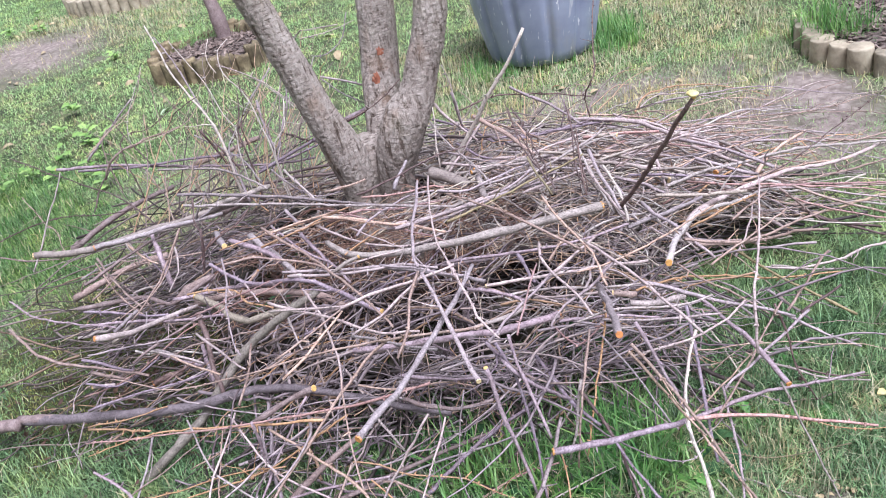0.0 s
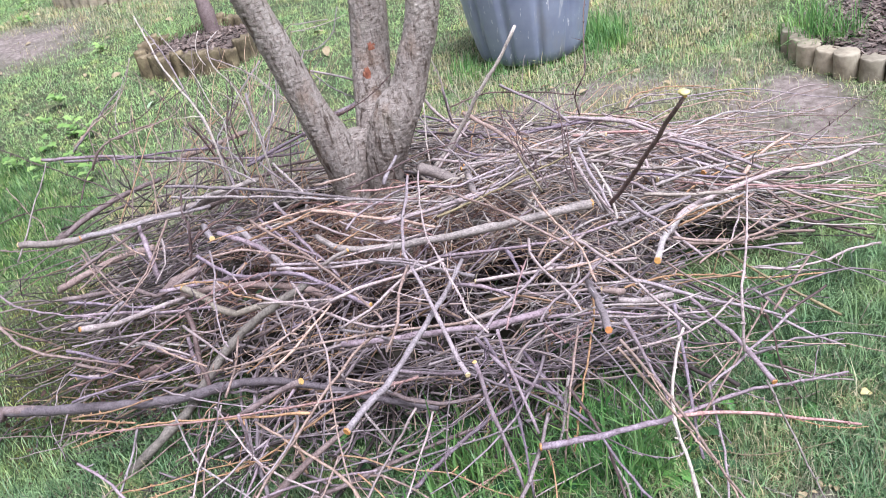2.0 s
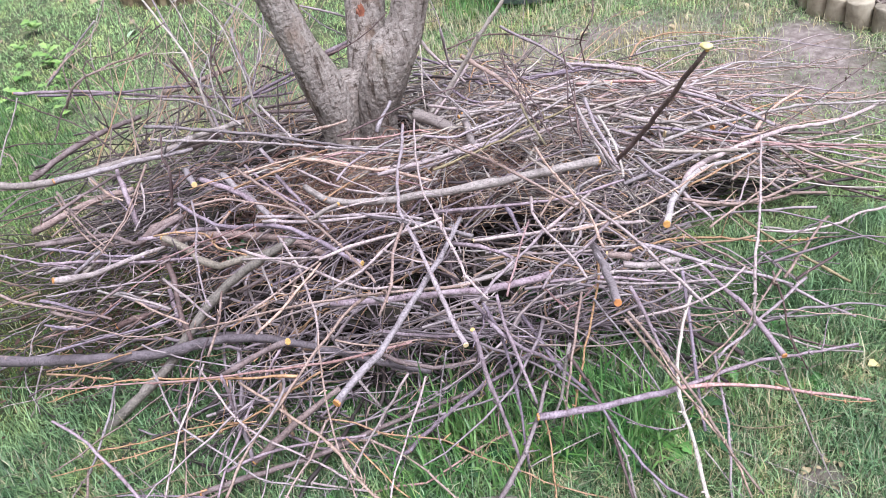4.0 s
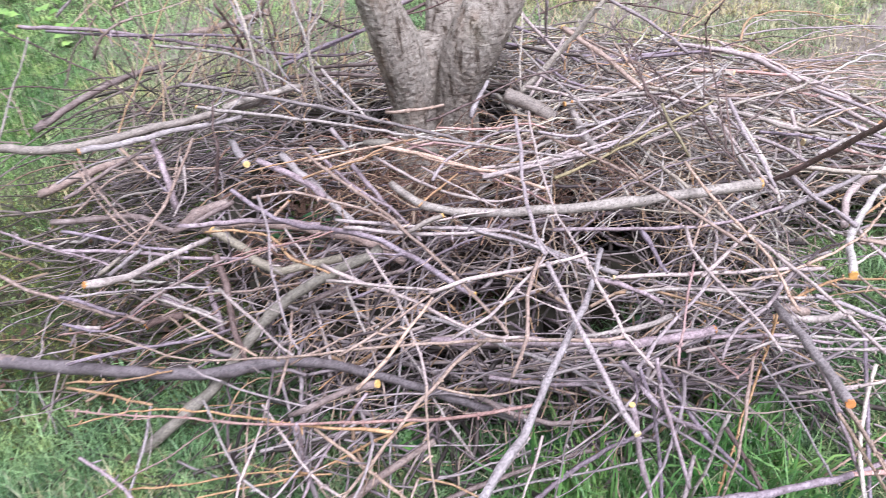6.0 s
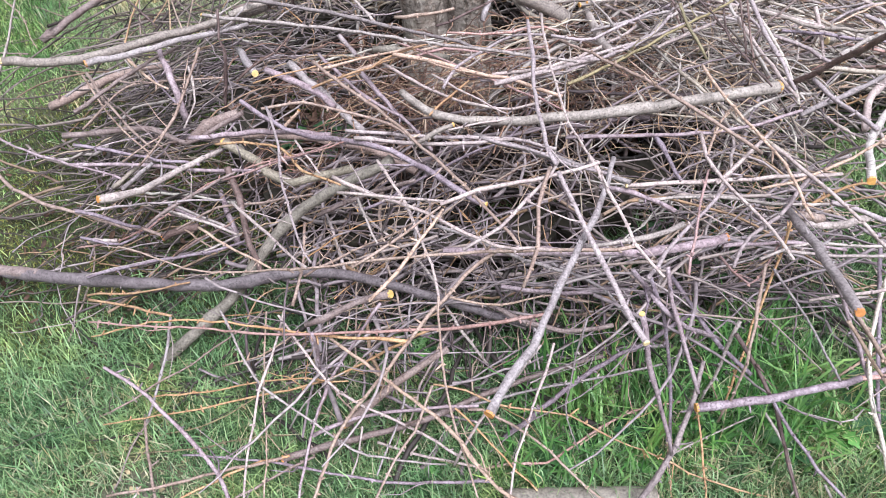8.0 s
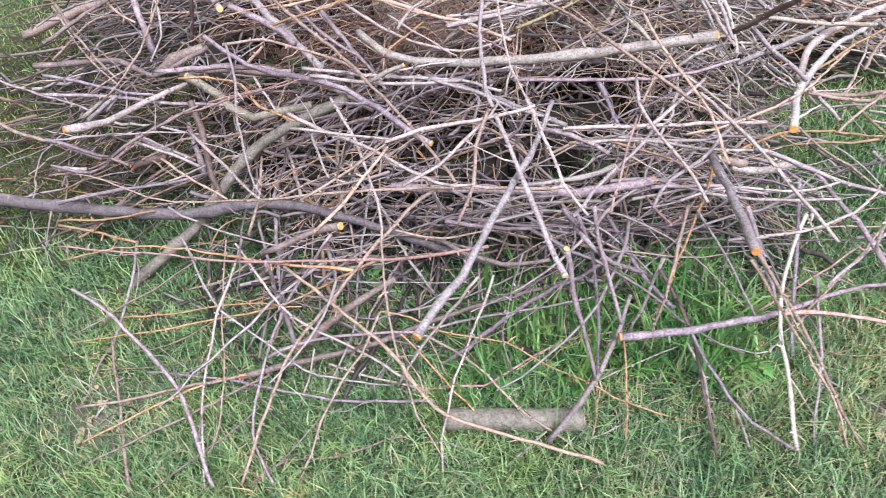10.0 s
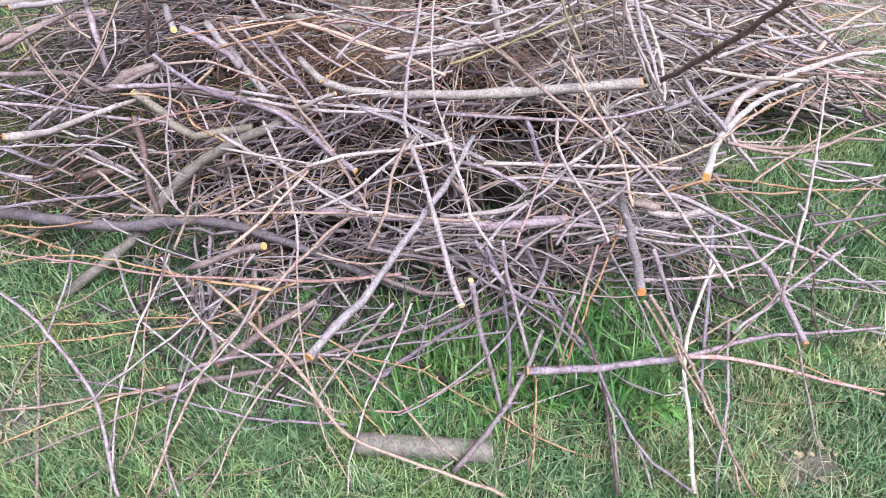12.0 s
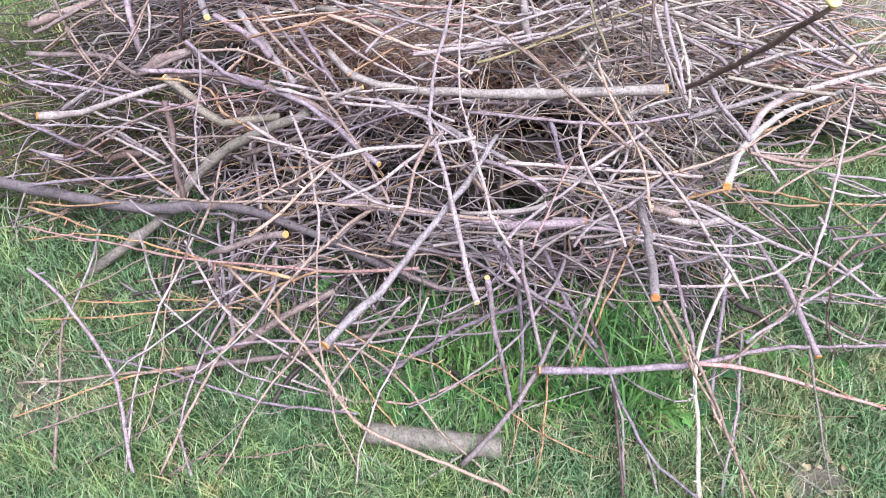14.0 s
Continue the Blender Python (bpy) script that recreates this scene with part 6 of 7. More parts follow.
branch("tan", 0.0020, 0.0016, "", (-1.752, 3.547, 0.200), (-1.520, 3.185, 0.240), (-1.362, 2.937, 0.270), (-1.243, 2.697, 0.300))
branch("grey", 0.0030, 0.0026, "", (-1.638, 2.952, 0.220), (-1.444, 2.827, 0.231), (-1.316, 2.774, 0.240))
branch("dark", 0.0030, 0.0024, "", (-0.623, 2.300, 0.570), (-0.629, 2.269, 0.520), (-0.621, 2.250, 0.490))
branch("dark", 0.0030, 0.0020, "", (-0.600, 2.182, 0.460), (-0.553, 2.214, 0.481), (-0.502, 2.226, 0.500), (-0.465, 2.273, 0.520))
branch("lichen", 0.0075, 0.0070, "", (-0.302, 2.275, 0.440), (-0.221, 2.246, 0.440), (-0.135, 2.205, 0.440))
branch("tan", 0.0042, 0.0030, "", (-0.243, 2.265, 0.520), (-0.179, 2.232, 0.540), (-0.115, 2.204, 0.560))
branch("red", 0.0030, 0.0024, "", (-0.135, 2.179, 0.520), (-0.040, 2.152, 0.520), (0.056, 2.160, 0.520), (0.094, 2.135, 0.520))
branch("purple", 0.0048, 0.0040, "", (0.075, 2.798, 0.400), (0.247, 2.720, 0.381), (0.459, 2.709, 0.358), (0.638, 2.768, 0.340))
branch("purple", 0.0050, 0.0040, "", (0.100, 2.885, 0.420), (0.218, 2.779, 0.397), (0.289, 2.670, 0.380))
branch("pale", 0.0040, 0.0032, "", (0.124, 2.581, 0.420), (0.255, 2.457, 0.414), (0.409, 2.420, 0.407), (0.530, 2.323, 0.400))
branch("tan", 0.0036, 0.0028, "", (0.267, 2.850, 0.400), (0.349, 2.720, 0.400), (0.427, 2.597, 0.400), (0.498, 2.467, 0.400))
branch("pale", 0.0040, 0.0030, "", (0.260, 2.340, 0.440), (0.419, 2.467, 0.410), (0.598, 2.610, 0.380))
branch("grey", 0.0040, 0.0034, "", (0.180, 2.215, 0.460), (0.291, 2.250, 0.453), (0.394, 2.273, 0.447), (0.505, 2.218, 0.440))
branch("pale", 0.0042, 0.0036, "", (-0.053, 2.082, 0.470), (0.071, 2.099, 0.459), (0.187, 2.162, 0.449), (0.287, 2.241, 0.440))
branch("pale", 0.0038, 0.0030, "", (-0.280, 2.185, 0.460), (-0.151, 2.040, 0.453), (-0.032, 1.989, 0.447), (0.092, 2.034, 0.440))
branch("red", 0.0026, 0.0020, "", (-0.244, 2.227, 0.480), (-0.115, 2.116, 0.473), (-0.025, 2.036, 0.467), (0.086, 1.936, 0.460))
branch("purple", 0.0040, 0.0034, "", (-0.427, 2.283, 0.440), (-0.336, 2.139, 0.425), (-0.240, 2.034, 0.410), (-0.195, 1.946, 0.400))
branch("dark", 0.0022, 0.0016, "", (0.361, 2.646, 0.500), (0.349, 2.257, 0.566), (0.338, 1.861, 0.647), (0.326, 1.642, 0.700))
branch("grey", 0.0042, 0.0032, "", (-0.885, 2.860, 0.460), (-0.676, 2.762, 0.460), (-0.518, 2.596, 0.460), (-0.455, 2.506, 0.460))
branch("purple", 0.0060, 0.0048, "", (-0.520, 2.742, 0.420), (-0.440, 2.757, 0.446), (-0.274, 2.749, 0.500))
branch("brown", 0.0062, 0.0055, "", (-0.541, 2.821, 0.340), (-0.412, 2.809, 0.349), (-0.268, 2.742, 0.360))
branch("brown", 0.0055, 0.0050, "", (-0.458, 2.832, 0.360), (-0.346, 2.796, 0.371), (-0.260, 2.774, 0.380))
branch("grey", 0.0042, 0.0036, "", (-0.401, 2.578, 0.480), (-0.338, 2.466, 0.457), (-0.295, 2.386, 0.440))
branch("beige", 0.0088, 0.0080, "", (-0.657, 2.518, 0.430), (-0.539, 2.583, 0.424), (-0.467, 2.612, 0.420))
branch("grey", 0.0030, 0.0024, "", (-0.748, 2.357, 0.400), (-0.731, 2.267, 0.369), (-0.755, 2.200, 0.340))
branch("purple", 0.0055, 0.0045, "", (0.308, 2.604, 0.400), (0.476, 2.657, 0.383), (0.702, 2.703, 0.360))
branch("pale", 0.0055, 0.0035, "", (0.546, 2.690, 0.400), (0.761, 2.690, 0.343), (0.867, 2.615, 0.305), (0.972, 2.582, 0.274), (1.114, 2.476, 0.220))
branch("grey", 0.0042, 0.0034, "", (0.271, 2.144, 0.470), (0.355, 2.239, 0.462), (0.531, 2.386, 0.447), (0.621, 2.472, 0.440))
branch("pale", 0.0042, 0.0030, "", (0.303, 2.122, 0.460), (0.495, 2.266, 0.414), (0.691, 2.404, 0.372), (0.899, 2.521, 0.332), (1.065, 2.584, 0.300))
branch("beige", 0.0062, 0.0050, "s", (0.183, 2.357, 0.440), (0.325, 2.388, 0.430), (0.471, 2.398, 0.420))
branch("pale", 0.0040, 0.0030, "", (0.111, 2.090, 0.470), (0.193, 2.126, 0.464), (0.305, 2.172, 0.457), (0.413, 2.223, 0.450))
branch("grey", 0.0040, 0.0034, "", (0.541, 2.185, 0.460), (0.551, 2.079, 0.444), (0.544, 1.978, 0.428), (0.539, 1.930, 0.420))
branch("purple", 0.0042, 0.0030, "", (0.628, 2.245, 0.380), (0.769, 2.239, 0.351), (0.906, 2.221, 0.322), (1.009, 2.208, 0.300))
branch("grey", 0.0042, 0.0034, "", (0.397, 2.399, 0.440), (0.529, 2.366, 0.411), (0.664, 2.338, 0.382), (0.799, 2.243, 0.345), (0.893, 2.188, 0.320))
branch("pale", 0.0048, 0.0040, "", (0.104, 2.460, 0.440), (0.207, 2.413, 0.426), (0.296, 2.322, 0.412), (0.353, 2.231, 0.400))
branch("purple", 0.0045, 0.0036, "", (0.163, 2.634, 0.420), (0.244, 2.518, 0.400), (0.336, 2.472, 0.383), (0.445, 2.392, 0.360))
branch("grey", 0.0045, 0.0035, "", (0.251, 2.614, 0.380), (0.390, 2.564, 0.367), (0.564, 2.630, 0.353), (0.709, 2.593, 0.340))
branch("tan", 0.0030, 0.0024, "", (0.364, 2.606, 0.460), (0.395, 2.488, 0.423), (0.447, 2.461, 0.400))
branch("red", 0.0032, 0.0026, "", (-0.237, 2.161, 0.480), (-0.139, 2.184, 0.477), (-0.045, 2.155, 0.474), (0.078, 2.159, 0.470))
branch("tan", 0.0034, 0.0028, "", (-0.333, 2.141, 0.480), (-0.237, 2.192, 0.470), (-0.136, 2.233, 0.460))
branch("orange", 0.0026, 0.0020, "", (-0.192, 1.971, 0.470), (-0.154, 2.027, 0.465), (-0.102, 2.085, 0.460))
branch("pale", 0.0022, 0.0014, "", (-0.340, 2.850, 0.573), (-0.396, 2.877, 0.628), (-0.460, 2.907, 0.686), (-0.575, 2.950, 0.746))
branch("pale", 0.0032, 0.0022, "", (-0.457, 2.800, 0.456), (-0.432, 2.808, 0.490), (-0.378, 2.831, 0.595), (-0.360, 2.850, 0.687))
branch("dark", 0.0024, 0.0018, "e", (-0.527, 2.750, 0.604), (-0.526, 2.750, 0.547), (-0.526, 2.750, 0.499))
branch("dark", 0.0022, 0.0014, "", (-0.654, 2.780, 0.468), (-0.561, 2.808, 0.552), (-0.519, 2.828, 0.629), (-0.511, 2.850, 0.721))
branch("dark", 0.0026, 0.0020, "", (-0.566, 2.700, 0.463), (-0.607, 2.722, 0.526), (-0.651, 2.750, 0.608))
branch("dark", 0.0022, 0.0014, "", (-0.771, 2.500, 0.626), (-0.832, 2.577, 0.673), (-0.885, 2.646, 0.721), (-0.931, 2.700, 0.756))
branch("bleached", 0.0015, 0.0010, "", (-0.822, 2.550, 0.683), (-0.830, 2.568, 0.706), (-0.815, 2.611, 0.761), (-0.784, 2.656, 0.812), (-0.756, 2.700, 0.865))
branch("brown", 0.0042, 0.0030, "", (-0.921, 2.500, 0.603), (-0.895, 2.500, 0.646), (-0.845, 2.500, 0.682), (-0.802, 2.500, 0.694))
branch("tan", 0.0016, 0.0011, "", (-0.824, 2.550, 0.677), (-0.774, 2.589, 0.668), (-0.678, 2.659, 0.671), (-0.632, 2.700, 0.707))
branch("tan", 0.0017, 0.0012, "", (-0.948, 2.500, 0.687), (-0.888, 2.560, 0.722), (-0.839, 2.604, 0.740), (-0.799, 2.650, 0.780))
branch("dark", 0.0018, 0.0010, "", (-0.626, 2.700, 0.735), (-0.698, 2.725, 0.703), (-0.738, 2.740, 0.673), (-0.758, 2.750, 0.645))
branch("tan", 0.0024, 0.0014, "", (-0.471, 2.850, 0.426), (-0.471, 2.879, 0.512), (-0.493, 2.905, 0.583), (-0.525, 2.931, 0.650), (-0.571, 2.955, 0.702), (-0.590, 2.976, 0.757), (-0.547, 3.000, 0.812))
branch("grey", 0.0017, 0.0012, "", (-0.585, 2.900, 0.419), (-0.511, 2.932, 0.467), (-0.463, 2.961, 0.532), (-0.407, 3.000, 0.624))
branch("pale", 0.0016, 0.0011, "", (-0.286, 2.950, 0.783), (-0.194, 3.027, 0.767), (-0.103, 3.100, 0.768))
branch("grey", 0.0032, 0.0018, "", (1.015, 2.852, 0.160), (1.179, 2.917, 0.155), (1.372, 3.010, 0.150), (1.561, 3.102, 0.145), (1.659, 3.115, 0.142), (1.700, 3.093, 0.140))
branch("grey", 0.0028, 0.0016, "", (1.193, 2.845, 0.140), (1.339, 2.934, 0.123), (1.519, 2.987, 0.101), (1.663, 3.028, 0.084), (1.772, 3.083, 0.072), (1.869, 3.090, 0.060))
branch("tan", 0.0016, 0.0012, "", (1.143, 3.158, 0.060), (1.305, 3.336, 0.056), (1.474, 3.657, 0.052), (1.575, 3.856, 0.050))
branch("dark", 0.0022, 0.0014, "", (-0.181, 2.660, 0.566), (-0.112, 2.614, 0.601), (-0.032, 2.555, 0.658), (0.033, 2.500, 0.722))
branch("dark", 0.0055, 0.0050, "", (-0.188, 2.720, 0.541), (-0.152, 2.739, 0.546), (-0.112, 2.760, 0.551))
branch("pale", 0.0040, 0.0034, "", (-0.255, 2.950, 0.638), (-0.185, 2.950, 0.611), (-0.116, 2.950, 0.576))
branch("grey", 0.0025, 0.0020, "", (-0.239, 2.850, 0.660), (-0.189, 2.874, 0.592), (-0.124, 2.900, 0.530))
branch("pale", 0.0022, 0.0016, "", (0.202, 2.750, 0.404), (0.193, 2.770, 0.501), (0.182, 2.789, 0.589), (0.166, 2.800, 0.639))
branch("pale", 0.0045, 0.0030, "", (0.722, 2.788, 0.340), (0.813, 2.696, 0.312), (0.893, 2.644, 0.290), (0.993, 2.601, 0.263), (1.080, 2.530, 0.236), (1.130, 2.492, 0.220))
branch("bleached", 0.0040, 0.0032, "", (0.515, 2.413, 0.440), (0.512, 2.260, 0.434), (0.516, 2.121, 0.427), (0.517, 1.982, 0.420))
branch("tan", 0.0030, 0.0018, "", (0.717, 2.265, 0.360), (0.848, 2.347, 0.332), (0.983, 2.424, 0.305), (1.116, 2.502, 0.280))
branch("beige", 0.0036, 0.0028, "", (0.332, 2.063, 0.440), (0.381, 1.941, 0.433), (0.430, 1.842, 0.427), (0.487, 1.749, 0.420))
branch("pale", 0.0035, 0.0030, "", (0.238, 2.370, 0.410), (0.326, 2.435, 0.397), (0.445, 2.496, 0.381), (0.603, 2.551, 0.360))
branch("pale", 0.0034, 0.0024, "", (0.841, 1.990, 0.200), (0.906, 2.069, 0.231), (0.963, 2.164, 0.260))
branch("orange", 0.0025, 0.0018, "", (0.703, 2.032, 0.320), (0.833, 2.130, 0.272), (0.957, 2.231, 0.231), (1.044, 2.273, 0.200))
branch("grey", 0.0028, 0.0020, "", (0.768, 2.372, 0.340), (0.915, 2.439, 0.295), (1.101, 2.581, 0.246), (1.197, 2.625, 0.220))
branch("beige", 0.0040, 0.0034, "", (0.113, 2.433, 0.410), (0.220, 2.436, 0.407), (0.332, 2.463, 0.403), (0.427, 2.486, 0.400))
branch("brown", 0.0030, 0.0024, "", (0.528, 2.164, 0.430), (0.641, 2.278, 0.414), (0.740, 2.382, 0.400))
branch("dark", 0.0026, 0.0014, "", (0.392, 2.215, 0.420), (0.371, 2.284, 0.475), (0.342, 2.357, 0.533), (0.329, 2.401, 0.564), (0.324, 2.462, 0.600))
branch("dark", 0.0024, 0.0013, "", (0.483, 2.170, 0.420), (0.467, 2.211, 0.467), (0.480, 2.271, 0.527), (0.486, 2.317, 0.569), (0.485, 2.352, 0.600))
branch("dark", 0.0018, 0.0012, "", (0.365, 2.298, 0.470), (0.355, 2.327, 0.506), (0.366, 2.347, 0.531), (0.390, 2.347, 0.560))
branch("bleached", 0.0036, 0.0030, "", (0.399, 1.897, 0.420), (0.454, 1.942, 0.414), (0.539, 1.981, 0.406), (0.599, 1.981, 0.400))
branch("tan", 0.0028, 0.0022, "", (0.305, 1.775, 0.450), (0.360, 1.872, 0.444), (0.410, 1.931, 0.440))
branch("brown", 0.0026, 0.0020, "", (0.591, 1.907, 0.400), (0.652, 1.878, 0.367), (0.727, 1.884, 0.337), (0.829, 1.918, 0.300))
branch("beige", 0.0030, 0.0024, "", (0.567, 2.118, 0.380), (0.606, 2.011, 0.374), (0.655, 1.909, 0.366), (0.682, 1.820, 0.360))


# boughs of the hollow side of the heap
branch("brown", 0.012, 0.009, "", (-1.328, 2.91, 0.2), (-1.194, 2.975, 0.25), (-1.067, 3.034, 0.28), (-0.93, 3.07, 0.3))
branch("brown", 0.013, 0.01, "", (-1.27, 2.661, 0.13), (-1.161, 2.674, 0.16), (-1.044, 2.678, 0.2), (-0.9, 2.67, 0.22))
branch("brown", 0.013, 0.01, "", (-0.915, 3.375, 0.25), (-0.766, 3.365, 0.28), (-0.625, 3.394, 0.3))
branch("brown", 0.018, 0.016, "", (-0.695, 2.756, 0.3), (-0.623, 2.731, 0.33), (-0.563, 2.697, 0.36), label="thick brown piece of bough in the heap")
branch("brown", 0.011, 0.013, "", (-0.762, 2.215, 0.29), (-0.702, 2.238, 0.32), (-0.634, 2.228, 0.34))
branch("brown", 0.012, 0.009, "", (-0.721, 2.262, 0.25), (-0.597, 2.265, 0.25), (-0.459, 2.196, 0.27), (-0.319, 2.113, 0.28), (-0.237, 2.046, 0.26))
branch("purple", 0.006, 0.009, "", (-0.808, 2.386, 0.45), (-0.77, 2.28, 0.4), (-0.76, 2.252, 0.32))
branch("purple", 0.006, 0.008, "", (-0.736, 2.223, 0.12), (-0.704, 2.127, 0.1), (-0.694, 2.083, 0.06))

# forked twigs that rise behind the heap
branch("bleached", 0.0028, 0.0042, "", (-0.777, 2.950, 0.933), (-0.746, 2.900, 0.878), (-0.718, 2.850, 0.789), (-0.669, 2.800, 0.696), (-0.622, 2.750, 0.633), (-0.590, 2.700, 0.564), (-0.580, 2.680, 0.364), label="thin pale forked twig rising behind the heap")
branch("bleached", 0.0016, 0.003, "", (-0.539, 3.000, 0.821), (-0.571, 2.950, 0.799), (-0.566, 2.900, 0.737), (-0.513, 2.850, 0.681), (-0.478, 2.800, 0.620), (-0.459, 2.750, 0.542), (-0.445, 2.700, 0.508), (-0.435, 2.680, 0.308), label="thin pale forked twig rising behind the heap")
branch("bleached", 0.002, 0.0032, "", (-0.384, 2.850, 0.620), (-0.391, 2.800, 0.579), (-0.398, 2.750, 0.548), (-0.436, 2.700, 0.506), (-0.426, 2.680, 0.306), label="thin pale forked twig rising behind the heap")
branch("bleached", 0.0014, 0.0026, "", (-0.733, 3.000, 0.855), (-0.679, 2.950, 0.787), (-0.628, 2.900, 0.711), (-0.602, 2.850, 0.619), (-0.564, 2.800, 0.567), (-0.565, 2.750, 0.504), (-0.555, 2.730, 0.304), label="thin pale forked twig rising behind the heap")
branch("bleached", 0.0014, 0.0024, "", (-0.602, 3.000, 0.743), (-0.495, 2.967, 0.688), (-0.428, 2.933, 0.631), (-0.364, 2.900, 0.565), label="thin pale forked twig rising behind the heap")
branch("dark", 0.0018, 0.004, "", (-0.527, 2.850, 0.685), (-0.534, 2.817, 0.627), (-0.552, 2.783, 0.571), (-0.541, 2.750, 0.509), (-0.531, 2.730, 0.309), label="thin dark twig rising behind the heap")
branch("dark", 0.0016, 0.0026, "", (-0.490, 2.850, 0.635), (-0.515, 2.815, 0.602), (-0.546, 2.780, 0.578), label="thin dark twig rising behind the heap")
branch("dark", 0.0014, 0.0022, "", (-0.701, 2.800, 0.703), (-0.761, 2.767, 0.679), (-0.820, 2.733, 0.656), (-0.912, 2.700, 0.642), (-0.902, 2.680, 0.442), label="thin dark twig rising behind the heap")
branch("grey", 0.0014, 0.0022, "", (-0.857, 3.000, 0.791), (-0.869, 2.950, 0.749), (-0.916, 2.900, 0.684), (-0.962, 2.850, 0.662), (-1.014, 2.800, 0.622), (-1.004, 2.780, 0.422), label="thin grey twig rising behind the heap")
branch("grey", 0.0018, 0.003, "", (-0.595, 2.730, 0.311), (-0.595, 2.750, 0.511), (-0.575, 2.833, 0.545), (-0.512, 2.917, 0.615), (-0.425, 3.000, 0.692), label="thin grey twig rising behind the heap")
branch("bleached", 0.0014, 0.0022, "", (-0.613, 3.050, 0.823), (-0.634, 3.025, 0.763), (-0.612, 3.000, 0.714), label="thin pale forked twig rising behind the heap")
branch("grey", 0.0016, 0.0026, "", (-0.525, 3.300, 0.175), (-0.435, 3.370, 0.495), (-0.365, 3.400, 0.675), (-0.292, 3.400, 0.689), (-0.189, 3.400, 0.689), label="thin grey twig rising behind the heap")
branch("grey", 0.0016, 0.0026, "", (-0.428, 3.100, 0.199), (-0.308, 3.200, 0.599), (-0.247, 3.233, 0.624), (-0.178, 3.267, 0.661), (-0.137, 3.300, 0.753), label="thin grey twig rising behind the heap")

# short log lying on the grass
def short_log():
    P = curve_through([(-0.135, 1.36, 0.022), (0.0, 1.345, 0.024), (0.14, 1.33, 0.022)], 22)
    P -= P[0]
    R = 0.024 * (1 + 0.03 * rng.normal(0, 1, 22))
    R[0] *= 0.86
    R[-1] *= 0.86
    ob = tagged(new("short_log", mesh_of("short_log", *tube(P, R, 14), BARK["lichen"])), "short thick grey log lying on the grass", "log")
    ob.location = (-0.135, 1.36, 0.03)
    for i, s in ((0, -1), (-1, 1)):
        part("cut_face", mesh_of("cut_face", *tube([P[i] - np.array([0.004 * s, 0, 0]), P[i] + np.array([0.002 * s, 0, 0])], [0.02, 0.0195], 12), BARK["brown"], False), ob, "weathered brown cut end")


short_log()


# thick barkless stub lying against the foot of the tree
def log_stub(a, b, r):
    a, b = np.array(a), np.array(b)
    P = curve_through([a, (a + b) / 2 + np.array([0, 0, 0.006]), b], 18) - a
    R = r * (1 + 0.04 * rng.normal(0, 1, 18))
    ob = tagged(new("log_stub", mesh_of("log_stub", *tube(P, R, 12), BARK["beige"])), "thick pale beige cut stub lying by the trunk", "log")
    ob.location = a
    part("cut_face", mesh_of("cut_face", *tube([P[-1] - (P[-1] - P[-2]) * 0.2, P[-1] + (P[-1] - P[-2]) * 0.08], [r, r * 0.95], 12), BARK["brown"], False), ob, "weathered brown cut end")


log_stub((0.06, 2.48, 0.41), (0.17, 2.40, 0.375), 0.018)

# yellow lump added on the upright stub in place of its lit cut face
bm = bmesh.new()
bmesh.ops.create_icosphere(bm, subdivisions=3, radius=0.0125)
for v in bm.verts:
    v.co *= 1 + 0.35 * noise.noise(v.co * 60)
    v.co.z *= 0.5
ye = bpy.data.meshes.new("leaf_scrap")
bm.to_mesh(ye)
bm.free()
ye.materials.append(M_YELLOW)
tagged(new("leaf_scrap", ye), "yellow lump for the lit cut end of a stub", "leaf").location = (0.632, 1.68, 0.838)


# ---- the body of the heap ----
HX, HY, AX, AY = 0.03, 2.48, 1.15, 0.88


def heap_top(x, y):
    r = math.hypot((x - HX) / AX, (y - HY) / AY)
    hollow = 1 - 0.2 * math.exp(-((x + 0.1) / 0.32) ** 2 - ((y - 2.34) / 0.2) ** 2)
    mound = 0.1 * math.exp(-((x + 0.1) / 0.4) ** 2 - ((y - 2.3) / 0.14) ** 2)
    return max(0.05, 0.4 * hollow * (1 - min(r, 1.2) ** 2.6) + 0.02 + mound)


def clear_of_trunk(P):
    ok = True
    for (cx, cy, zz, rr) in ((-0.1, 2.63, 0.0, 0.2), (-0.1, 2.63, 0.3, 0.2), (-0.2, 2.6, 0.5, 0.14), (0.0, 2.57, 0.5, 0.14), (-0.06, 2.75, 0.5, 0.13)):
        near = np.abs(P[:, 2] - zz) < 0.16
        if near.any() and (np.hypot(P[near, 0] - cx, P[near, 1] - cy) < rr).any():
            ok = False
    return ok


# open holes in the heap through which stakes, weeds and moss show: spans of x, and of y at knee of the stakes; they lean forward; and the share of sticks that cross them
GAPS = ((-0.08, 0.02, 1.9, 2.07, 0.2), (0.15, 0.22, 1.9, 2.0, 0.15), (0.17, 0.31, 2.09, 2.22, 0.25), (-1.15, -0.8, 2.05, 2.65, 0.6), (-0.58, -0.46, 2.38, 2.54, 0.25))


def closes_gap(P):
    """Whether the stick would close one of the holes."""
    y = P[:, 1] + 1.05 * (P[:, 2] - 0.12)
    return any(((P[:, 0] > x0) & (P[:, 0] < x1) & (y > y0) & (y < y1)).any() and rng.uniform() > share for x0, x1, y0, y1, share in GAPS)


